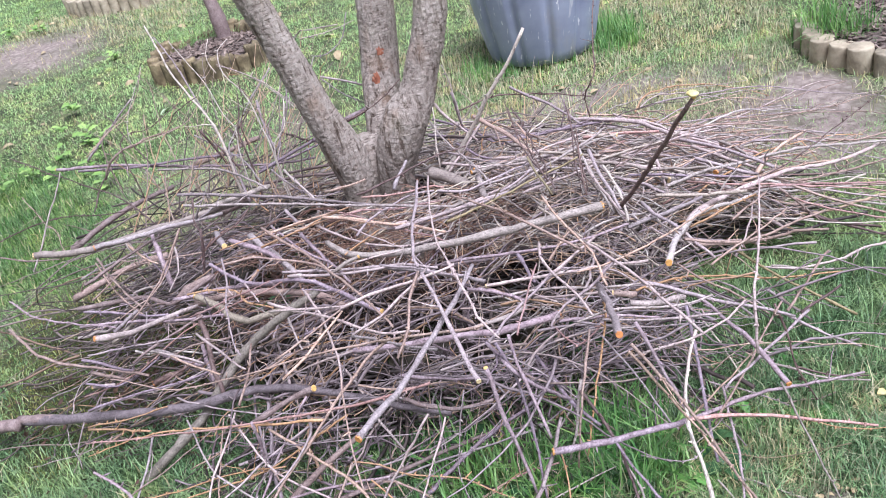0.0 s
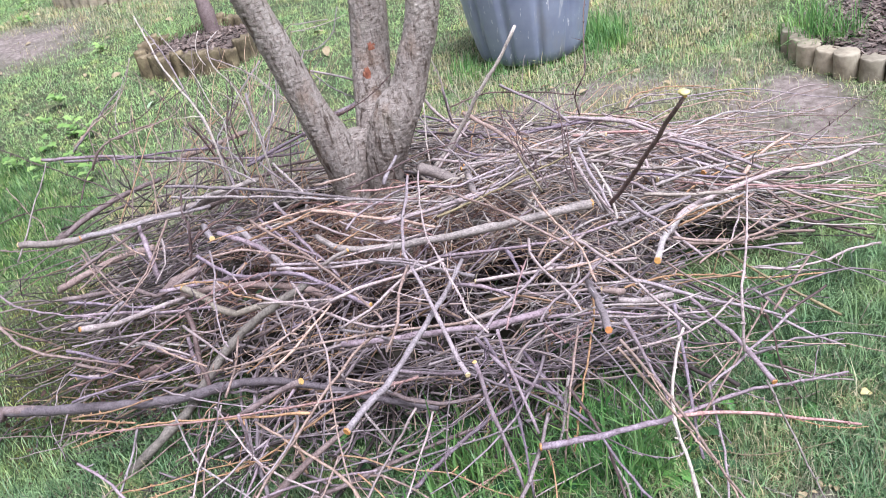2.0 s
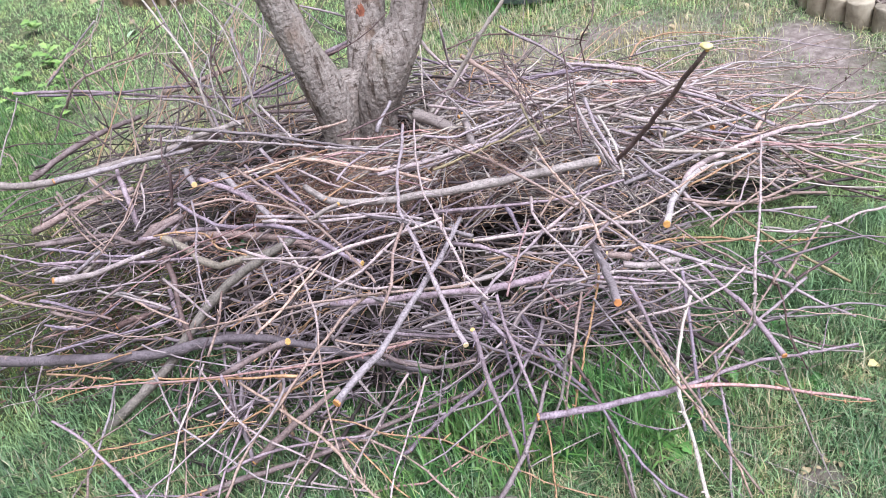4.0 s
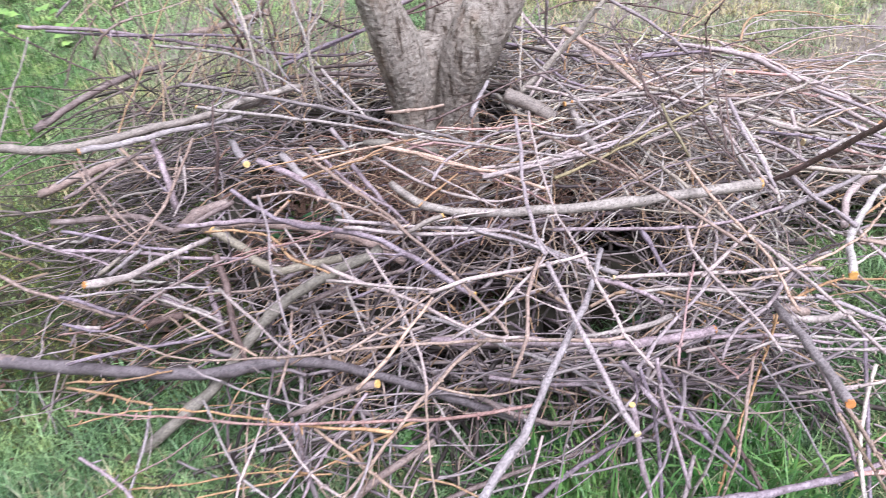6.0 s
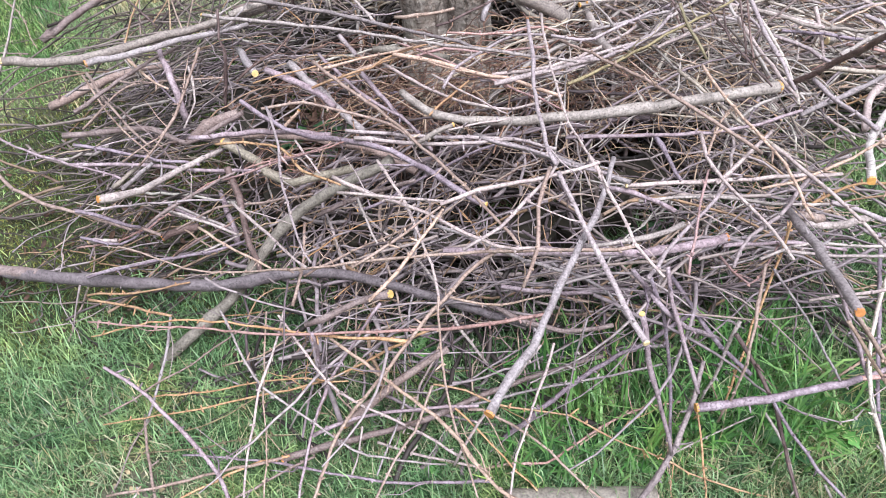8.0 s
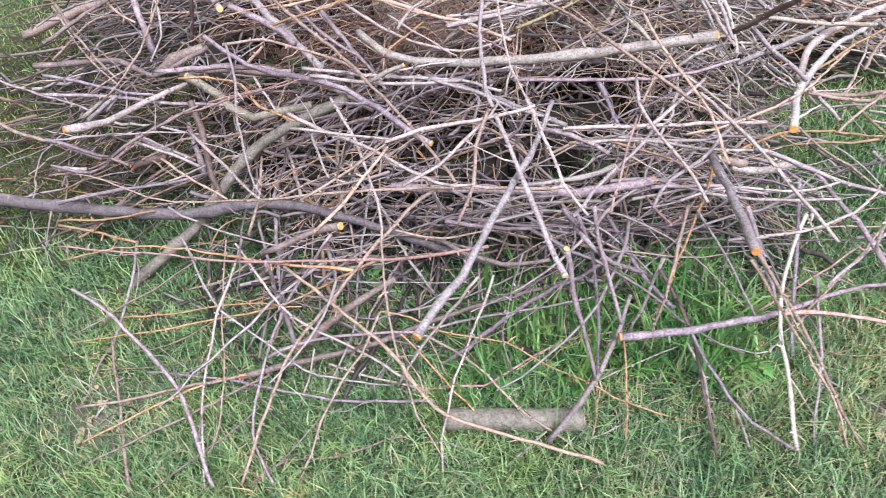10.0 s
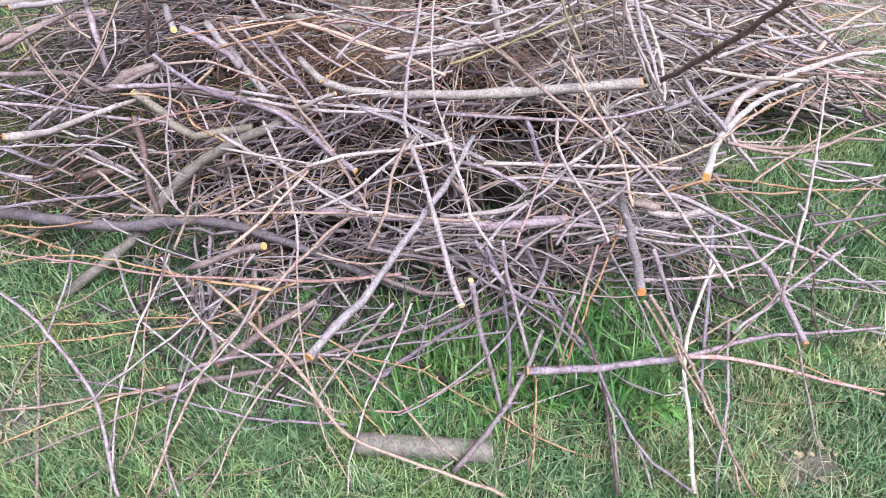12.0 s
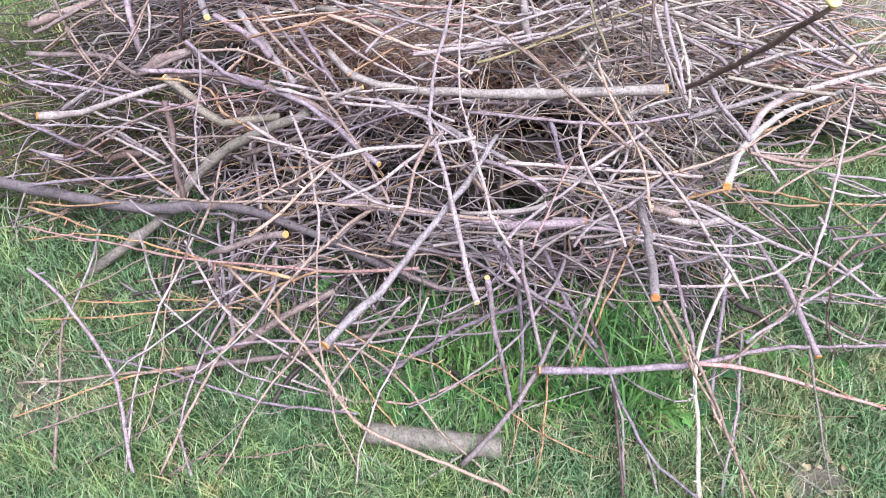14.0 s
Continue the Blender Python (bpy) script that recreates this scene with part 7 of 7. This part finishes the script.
def over_boughs(P):
    """Whether the line lies over one of the thick boughs."""
    B = np.array(BIG)
    d = np.hypot(P[:, None, 0] - B[None, :, 0], P[:, None, 1] - B[None, :, 1] + 0.03)
    return bool(((d < 0.06) & (P[:, None, 2] > B[None, :, 2])).any())


def heap_line(length, spread, high=None, bend=0.06, region=None):
    """A random line of that length lying in the heap, or in a region (x0, x1, y0, y1) of it."""
    for _ in range(200):
        a, q = rng.uniform(0, 2 * math.pi), math.sqrt(rng.uniform()) * spread
        cx, cy = HX + AX * q * math.cos(a), HY + AY * q * math.sin(a)
        if region:
            cx, cy = rng.uniform(*region[:2]), rng.uniform(*region[2:])
        share = 1.0 if region else min(max((cy - 1.6) / 0.55, 0.12), 1.0) * (0.3 if cx < -0.5 and cy < 2.5 else 1.0) * (0.25 if cx > 0.72 and cy < 2.3 else 1.0)
        if rng.uniform() > share:
            continue
        u = rng.uniform()
        if u < 0.4:
            th = rng.normal(0, 0.4)
        elif u < 0.75:
            th = rng.uniform(0, math.pi)
        else:
            th = math.atan2((cy - HY) * 1.3, cx - HX) + rng.normal(0, 0.4)
        if rng.uniform() < 0.5:
            th += math.pi
        k = max(5, int(length / 0.06))
        s = np.linspace(-0.5, 0.5, k) * length
        curl = rng.normal(0, bend) * length * 1.3
        ux, uy = math.cos(th), math.sin(th)
        off = curl * (0.25 - (s / length) ** 2) * 4
        x, y = cx + ux * s - uy * off, cy + uy * s + ux * off
        top = heap_top(cx, cy)
        level = (rng.uniform() ** 0.7 if high is None else rng.uniform(*high)) * top
        if cy < 2.0 and high is None:
            level = rng.uniform(0.2, 0.85) * top
        z = level + s * rng.normal(0, 0.1) + rng.normal(0, 0.02)
        z = z - 0.05 * (2 * s / length) ** 2 * (level > 0.2)
        lim = np.array([heap_top(p, r) + 0.03 for p, r in zip(x, y)])
        z = np.minimum(z, lim)
        z = np.maximum(z, 0.012)
        P = sway(np.stack([x, y, z], 1), 0.02)
        if ((P[:, 0] > 0.76) & (P[:, 1] < 2.2)).any() and rng.uniform() < 0.95:
            continue
        if not region and ((P[:, 0] < -0.55) & (P[:, 1] < 2.95)).any() and rng.uniform() < 0.72:
            continue
        if closes_gap(P):
            continue
        if rng.uniform() < 0.8 and over_boughs(P):
            continue
        if y.min() > 1.12 and clear_of_trunk(P):
            return P
    return None


def heap_branches(n):
    """Further branches of finger to thumb thickness, each a thing."""
    tones = ["grey"] * 6 + ["purple"] * 7 + ["pale"] * 3 + ["brown"] * 3 + ["tan"] * 2 + ["dark"]
    for i in range(n):
        L = rng.uniform(0.55, 1.3)
        P = heap_line(L, 0.8)
        if P is None:
            continue
        r = rng.choice([0.0036, 0.0046, 0.006, 0.0078], p=[0.3, 0.36, 0.24, 0.1])
        pts = P[np.linspace(0, len(P) - 1, min(len(P), 9)).astype(int)]
        branch(tones[rng.integers(0, len(tones))], r, r * 0.55, "s" if rng.uniform() < 0.3 else "", *pts, twigs=int(rng.integers(0, 4)))


def brush(name, label, n, lengths, radii, spread, mat, sides, high=None, shoots=0, region=None, dry=None):
    """Thin sticks past counting, joined; those of the back of the heap are drier wood."""
    heaps = {"": [], "back": []}
    for i in range(n):
        L = rng.uniform(*lengths)
        P = heap_line(L, spread, high, region=region)
        if P is None:
            continue
        P = wobble(curve_through(P, 2 * len(P)), 0.003)
        P[:, 2] = np.maximum(P[:, 2], 0.006)
        r = rng.uniform(*radii)
        made = heaps["back" if dry and P[:, 1].mean() > 2.2 + 0.1 * P[:, 0].mean() else ""]
        made.append(tube(P, np.linspace(r, r * 0.4, len(P)), sides, False))
        for j in range(rng.integers(0, shoots + 1)):
            q = rng.integers(1, len(P) - 1)
            d = P[q + 1] - P[q]
            d /= np.linalg.norm(d) + 1e-9
            made.append(side_twig(P[q], d + 0.7 * np.cross(d, rng.normal(0, 1, 3)), rng.uniform(0.01, 0.07), r * 0.6))
    for where, made in heaps.items():
        if made:
            V, F = joined(made)
            V[:, 2] = np.maximum(V[:, 2], 0.002)
            tagged(new(name, mesh_of(name, V, F, dry if where else mat)), label + (" at its dry back" if where else ""), "brushwood", kind="stuff")


heap_branches(30)
brush("brushwood", "heaped finger-thick purplish pruned sticks", 150, (0.5, 1.2), (0.003, 0.006), 0.82, M_TWIGS, 7, shoots=6, dry=M_DRY)
brush("brushwood", "heaped grey and purplish pruned sticks", 290, (0.35, 1.0), (0.0018, 0.004), 0.92, M_TWIGS, 5, shoots=5, dry=M_DRY)
brush("brushwood", "tangled short sticks in the front of the heap", 230, (0.2, 0.6), (0.002, 0.0052), 0.9, M_TWIGS, 6, high=(0.2, 0.8), shoots=3, region=(-0.55, 0.75, 1.62, 2.25))
brush("brushwood", "thin dry grey sticks tangled on the back of the heap", 170, (0.15, 0.55), (0.0014, 0.0034), 0.9, M_DRY, 5, high=(0.7, 1.08), shoots=5, region=(0.1, 1.05, 2.15, 3.0))
brush("fine_brushwood", "thin brown and tan twigs tangled on the back of the heap", 170, (0.1, 0.45), (0.001, 0.0024), 0.9, M_FINE, 4, high=(0.75, 1.1), shoots=5, region=(0.1, 1.1, 1.95, 3.0))
brush("brushwood", "thin grey sticks tangled beside the heap's thick boughs", 90, (0.15, 0.5), (0.0014, 0.0036), 0.9, M_DRY, 5, high=(0.55, 1.05), shoots=5, region=(0.22, 0.8, 1.82, 2.3))
# low sticks whose dark colour deepens the shade in the gaps
brush("dark_brushwood", "sticks at the bottom of the heap, coloured near-black as its shade", 420, (0.3, 0.9), (0.0025, 0.0065), 0.9, M_HEAP_SHADE, 6, high=(0.03, 0.5), shoots=3)
brush("dark_brushwood", "sticks at the bottom of the heap front, coloured dark as its shade", 150, (0.2, 0.6), (0.002, 0.005), 0.9, M_HEAP_SHADE, 6, high=(0.05, 0.6), shoots=3, region=(-0.95, 0.7, 1.65, 2.3))
brush("fine_brushwood", "thin reddish-brown dry twiglets heaped before the trunk", 330, (0.07, 0.3), (0.001, 0.0024), 1.0, M_RED, 4, high=(0.55, 1.05), shoots=4, region=(-0.62, 0.3, 2.12, 2.44))
brush("brushwood", "thin purplish-brown shoots tangled on the flank of the heap", 150, (0.2, 0.75), (0.0013, 0.0034), 0.9, M_TWIGS, 5, high=(0.3, 1.05), shoots=4, region=(-1.15, -0.45, 2.05, 2.95))
brush("dark_brushwood", "thin brown older sticks on the flank of the heap", 60, (0.2, 0.7), (0.0016, 0.0042), 0.9, M_BROWN, 5, high=(0.1, 1.0), shoots=4, region=(-1.2, -0.6, 2.0, 2.9))
brush("fine_brushwood", "thin orange-brown shoots lying on the front of the heap", 130, (0.15, 0.55), (0.0012, 0.0024), 0.9, M_FINE, 4, high=(0.7, 1.1), shoots=4, region=(-0.6, 0.8, 1.7, 2.3))
brush("fine_brushwood", "fine tan and orange twig tips in the heap", 420, (0.15, 0.5), (0.001, 0.0024), 1.0, M_FINE, 4, shoots=3)


# thin shoots strewn over the grass in front and the fan of tips beside the heap
def shoot_lines(n, place, lengths):
    for i in range(n):
        x, y, th, z0, z1 = place()
        L = rng.uniform(*lengths)
        m = max(6, int(L / 0.04))
        u = np.linspace(0, 1, m)
        curl = rng.normal(0, 0.09) * L
        ux, uy = math.cos(th), math.sin(th)
        off = curl * 4 * u * (1 - u)
        P = np.stack([x + ux * L * u - uy * off, y + uy * L * u + ux * off, z0 + (z1 - z0) * u + 0.03 * np.sin(math.pi * u)], 1)
        P = wobble(sway(P, 0.016), 0.0012)
        P[:, 2] = np.maximum(P[:, 2], 0.008)
        if ((P[:, 0] > 0.8) & (P[:, 1] < 2.1)).any() and rng.uniform() < 0.5:
            continue
        if rng.uniform() < 0.6 and over_boughs(P):
            continue
        if closes_gap(P):
            continue
        if P[:, 1].min() > 1.0 and clear_of_trunk(P):
            yield P


def side_shoots(P, r):
    for j in range(rng.integers(0, 4)):
        q = rng.integers(1, len(P) - 1)
        d = (P[q + 1] - P[q]) / (np.linalg.norm(P[q + 1] - P[q]) + 1e-9)
        v, f = side_twig(P[q], d + 0.6 * np.cross(d, rng.normal(0, 1, 3)), rng.uniform(0.03, 0.16), r * 0.55)
        v[:, 2] = np.maximum(v[:, 2], 0.003)
        yield v, f


def strewn(name, label, n, place, lengths, radii, mat):
    """Sticks past counting, joined."""
    made = []
    for P in shoot_lines(n, place, lengths):
        r = rng.uniform(*radii)
        made.append(tube(P, np.linspace(r, r * 0.35, len(P)), 5, False))
        made += list(side_shoots(P, r))
    tagged(new(name, mesh_of(name, *joined(made), mat)), label, "brushwood", kind="stuff")


def shoots(label, n, place, lengths, radii, tones):
    """Thin shoots, each a thing with its side twigs."""
    for P in shoot_lines(n, place, lengths):
        r, tone = rng.uniform(*radii), tones[int(rng.integers(0, len(tones)))]
        o = P[0].copy()
        ob = tagged(new("shoot", mesh_of("shoot", *tube(P - o, np.linspace(r, r * 0.35, len(P)), 6), BARK[tone])), label, "shoot", "loose shoots")
        ob.location = o
        for v, f in side_shoots(P, r):
            part("twig", mesh_of("twig", v - o, f, BARK[tone]), ob)


def skirt_place():
    th = rng.normal(0, 0.35) if rng.uniform() < 0.9 else rng.normal(-1.3, 0.4)
    if rng.uniform() < 0.5:
        th = math.pi - th
    return rng.normal(0.2, 0.36), rng.uniform(1.62, 1.88), th, rng.uniform(0.14, 0.34), rng.uniform(0.1, 0.3)


def fringe_place():
    return rng.uniform(0.35, 0.75), rng.uniform(1.6, 2.1), rng.normal(-0.1, 0.35), rng.uniform(0.12, 0.25), rng.uniform(0.05, 0.2)


def rear_place():
    return rng.uniform(-1.35, -0.55), rng.uniform(2.35, 3.15), rng.normal(0, 0.5), rng.uniform(0.04, 0.34), rng.uniform(0.04, 0.38)


def spray_place():
    return rng.uniform(-1.0, -0.35), rng.uniform(2.6, 3.1), rng.uniform(0.6, 2.6), rng.uniform(0.25, 0.36), rng.uniform(0.45, 0.75)


def fan_place():
    return rng.uniform(0.45, 0.95), rng.uniform(2.2, 2.95), rng.normal(0.15, 0.32), rng.uniform(0.15, 0.34), rng.uniform(0.05, 0.22)


def left_place():
    return rng.uniform(-0.95, -0.5), rng.uniform(1.8, 2.9), rng.normal(3.14, 0.45), rng.uniform(0.1, 0.36), rng.uniform(0.03, 0.3)


def lee_place():
    return rng.uniform(-1.3, -0.75), rng.uniform(2.3, 3.1), rng.choice([0.0, math.pi]) + rng.normal(0.3, 0.5), rng.uniform(0.03, 0.26), rng.uniform(0.03, 0.26)


def back_place():
    return rng.uniform(-0.6, 1.0), rng.uniform(2.7, 3.0), rng.normal(1.2, 0.7), rng.uniform(0.1, 0.3), rng.uniform(0.02, 0.4)


strewn("strewn_twigs", "tangled purplish shoots under the front of the heap", 150, skirt_place, (0.2, 0.5), (0.0018, 0.0045), M_TWIGS)
strewn("strewn_twigs", "tangled grey sticks behind the stems", 60, rear_place, (0.3, 0.8), (0.002, 0.0048), M_BROWN)
strewn("strewn_twigs", "thin pale twig sprays rising behind the heap", 60, spray_place, (0.25, 0.55), (0.0016, 0.003), M_FINE)
shoots("thin wavy shoot sticking out over the grass", 10, fringe_place, (0.4, 0.85), (0.0014, 0.0032), ["tan", "tan", "orange", "pale", "grey"])
shoots("thin shoot tip spreading beside the heap", 70, fan_place, (0.4, 0.9), (0.0016, 0.0042), ["tan", "tan", "pale", "pale", "bleached", "red", "orange"])
strewn("strewn_twigs", "thin shoots spilling from the heap onto grass", 18, left_place, (0.3, 0.8), (0.0016, 0.004), M_BROWN)
strewn("strewn_twigs", "brown older sticks on the far flank of the heap", 40, lee_place, (0.3, 0.7), (0.002, 0.005), M_BROWN)
strewn("strewn_twigs", "thin upright twigs behind the heap", 60, back_place, (0.25, 0.6), (0.0015, 0.0035), M_FINE)


# ---- weeds and leaves ----
def leaf_blade(length, width, lobes=0.0, droop=0.5, seed=0):
    """A leaf from its stalk along +y, folded a little at the midrib."""
    g = np.random.default_rng(seed)
    V, F, n = [], [], 7
    for i in range(n):
        t = i / (n - 1)
        w = width * math.sin(math.pi * min(0.04 + t * 0.96, 1)) ** 0.8 * (1 + lobes * (-1) ** i) + 0.0008
        y, z = length * (t - 0.12 * droop * t * t), length * (0.32 * t - droop * 0.55 * t * t)
        fold = 0.18 * w
        V += [(-w, y, z + fold + g.normal(0, 0.04 * width)), (0, y, z), (w, y, z + fold + g.normal(0, 0.04 * width))]
    for i in range(n - 1):
        F += [(3 * i, 3 * i + 1, 3 * i + 4, 3 * i + 3), (3 * i + 1, 3 * i + 2, 3 * i + 5, 3 * i + 4)]
    return V, F


WEED_LEAVES = {
    "dock": [mesh_of("leaf", *leaf_blade(0.07, 0.016, 0.0, 0.7, i), M_DOCK) for i in range(4)],
    "toothed": [mesh_of("leaf", *leaf_blade(0.06, 0.013, 0.35, 0.8, 10 + i), M_WEED) for i in range(4)],
    "young": [mesh_of("leaf", *leaf_blade(0.065, 0.017, 0.25, 0.7, 20 + i), M_YOUNG) for i in range(4)],
}


def weed(kind, x, y, leaves, size, label):
    w = tagged(new("weed"), label, "weed", "weeds in the lawn")
    w.location = (x, y, height(x, y))
    for i in range(leaves):
        ob = part("leaf", WEED_LEAVES[kind][int(rng.integers(0, 4))], w)
        lift = rng.uniform(0, 0.03) * size if kind != "young" else rng.uniform(0.01, 0.09)
        ob.matrix_local = pose(0, 0, lift, rng.uniform(0, 25), rng.normal(0, 8), 360 * i / leaves + rng.normal(0, 18)) @ Matrix.Scale(size * rng.uniform(0.7, 1.2), 4)
    return w


for i in range(26):
    weed(("dock", "toothed")[int(rng.integers(0, 2))], rng.normal(0.2, 0.22), rng.uniform(1.42, 1.75), int(rng.integers(6, 10)), rng.uniform(0.7, 1.1), "green broad-leaved weed among grass under the sticks")
for x, y in ((-0.545, 2.5), (-0.48, 2.47), (-0.6, 2.42), (0.43, 1.88), (0.36, 1.95)):
    weed("dock", x, y, 6, 1.5, "dark green broad-leaved weed growing under the heap")
for x, y in ((0.378, 1.489), (0.436, 1.474), (0.3, 1.45), (0.48, 1.53), (0.33, 1.56), (0.52, 1.42), (0.22, 1.5)):
    weed("toothed", x, y, 8, 1.05, "fresh green toothed weed standing in the grass")
for i in range(10):
    weed(("dock", "toothed")[int(rng.integers(0, 2))], rng.uniform(-0.8, 0.9), rng.uniform(1.35, 1.8), int(rng.integers(5, 9)), rng.uniform(0.5, 0.9), "small green rosette weed in the lawn")
for x, y in ((-1.71, 4.6), (-2.04, 4.82), (-1.85, 4.64), (-1.81, 3.99), (-1.53, 3.92), (-1.67, 4.12), (-1.75, 4.55), (-1.85, 4.7), (-1.7, 4.35), (-1.95, 4.5), (-2.05, 4.28), (-1.9, 4.2), (-2.1, 4.05), (-2.2, 4.3)):
    weed("young", x, y, int(rng.integers(5, 9)), rng.uniform(0.8, 1.2), "fresh green leafy plant beside the heap")
for x, y in ((-3.54, 8.7), (-3.33, 8.05), (-2.17, 6.47), (-3.3, 6.3), (-3.2, 7.9), (-3.6, 8.1), (-2.1, 5.2)):
    weed("young", x, y, 8, 1.2, "fresh yellow-green leafy plant on the far lawn")

DEAD = [mesh_of("fallen_leaf", *leaf_blade(0.05, 0.013, 0.05, 0.9, 40 + i), M_DEADLEAF) for i in range(5)]


def fallen_leaf(x, y, size, label="dry pale brown leaf lying on the grass"):
    ob = tagged(new("fallen_leaf", DEAD[int(rng.integers(0, 5))]), label, "leaf", "fallen leaves")
    ob.matrix_world = pose(x, y, height(x, y) + 0.014, rng.normal(0, 15), rng.normal(0, 20), rng.uniform(0, 360)) @ Matrix.Scale(size, 4)


for i in range(46):
    fallen_leaf(rng.uniform(-3.6, -0.2), rng.uniform(4.6, 8.4), rng.uniform(0.9, 1.9))
for i in range(16):
    fallen_leaf(rng.uniform(0.6, 2.2), rng.uniform(3.1, 4.6), rng.uniform(0.7, 1.4))
for x, y in ((-0.72, 1.33), (-0.62, 1.42), (-0.9, 1.5), (-0.83, 1.42), (0.74, 1.3), (0.8, 1.34), (0.95, 1.55), (0.4, 1.28)):
    fallen_leaf(x, y, rng.uniform(0.4, 0.7))

blades("grass_tuft", "broad bright green grass growing under the front sticks", 1100, (-0.12, 0.5, 1.4, 1.66), 0.1, 0.006, M_TUFT, lean=0.6, clump=0.03)
for x, y in ((-0.09, 1.43), (-0.05, 1.46), (-0.08, 1.475), (0.0, 1.42), (0.26, 1.465), (0.29, 1.45), (0.13, 1.6), (0.2, 1.55), (0.37, 1.46), (-0.27, 1.46)):
    weed("toothed", x, y, 9, rng.uniform(0.5, 0.75), "bright green clover-like weed in the grass")

# long lush grass on the raised bed and against the tub
blades("grass_tuft", "long bright green grass on the raised bed", 1500, (1.93, 2.12, 3.62, 4.0), 0.16, 0.005, M_TUFT, lean=0.5, clump=0.03)
blades("grass_tuft", "long green grass growing against the tub", 1500, (0.35, 1.25, 4.3, 4.6), 0.07, 0.005, M_TUFT, lean=0.5, clump=0.04)
blades("grass_tuft", "longer green grass beside the tub", 700, (1.1, 1.26, 4.4, 4.75), 0.1, 0.005, M_TUFT, lean=0.5, clump=0.04)


blades("grass_tuft", "yellowish grass growing behind the ring of stakes", 1600, (-1.65, -1.15, 5.95, 6.25), 0.13, 0.005, M_GRASS_FAR, lean=0.8, clump=0.05)

# dry bits on the bare spots in front
for i in range(34):
    k = i % 3 > 0
    fallen_leaf(rng.normal(-0.88, 0.09) if k else rng.normal(0.76, 0.07), rng.normal(1.46, 0.08) if k else rng.normal(1.32, 0.05), rng.uniform(0.25, 0.6), "small dry brown leaf bit on bare soil")

# brown litter of old leaves and bark at the foot of the tree
LV, LF = [], []
for i in range(3400):
    a, q = rng.uniform(0, 6.283), 0.56 * math.sqrt(rng.uniform())
    x, y = -0.1 + q * math.cos(a), 2.56 + q * math.sin(a)
    if i > 2600:
        x, y = rng.normal(-0.85, 0.22), rng.normal(2.38, 0.25)
    sz = rng.uniform(0.008, 0.026) * (0.55 if i > 2600 else 1)
    m = Euler(rng.normal(0, 0.5, 3) + np.array([0, 0, rng.uniform(0, 6.28)])).to_matrix()
    c = Vector((x, y, height(x, y) + rng.uniform(0.006, 0.05)))
    k = len(LV)
    for px, py, pz in ((-1, 0, 0.1), (-0.3, -0.45, 0), (0.5, -0.4, 0), (1, 0, 0.25), (0.4, 0.42, 0), (-0.4, 0.4, 0)):
        LV.append(c + m @ Vector((px * sz, py * sz, pz * sz)))
    LF.append(tuple(range(k, k + 6)))
M_LITTER = plain("leaf_litter", [(0.3, (0.035, 0.018, 0.013)), (0.55, (0.09, 0.048, 0.033)), (0.75, (0.18, 0.11, 0.075))], 40, per="island", dist=0.001)
tagged(new("leaf_litter", mesh_of("leaf_litter", LV, LF, M_LITTER, False)), "reddish-brown litter of dead leaves under the tree", "leaf litter", kind="stuff")

# single leaves that lie about
for x, y, z, size, mat_leaf, label in ((-1.42, 4.95, 0.05, 2.2, M_PALELEAF, "large pale green leaf lying on the lawn"),
                                       (-0.72, 1.335, 0.03, 1.1, M_DEADLEAF, "curled straw-coloured leaf on the grass"),
                                       (1.01, 1.55, 0.06, 0.9, M_YELLOW, "yellow leaf caught in the grass"),
                                       (0.75, 4.0, 0.04, 1.1, M_WOUND, "reddish-brown leaf on the grass by the tub")):
    me = mesh_of("fallen_leaf", *leaf_blade(0.05, 0.012, 0.05, 1.2, int(size * 10)), mat_leaf)
    lf = tagged(new("fallen_leaf", me), label, "leaf", "fallen leaves")
    lf.matrix_world = pose(x, y, z - 0.03, 0, 12, rng.uniform(0, 360)) @ Matrix.Scale(size, 4)
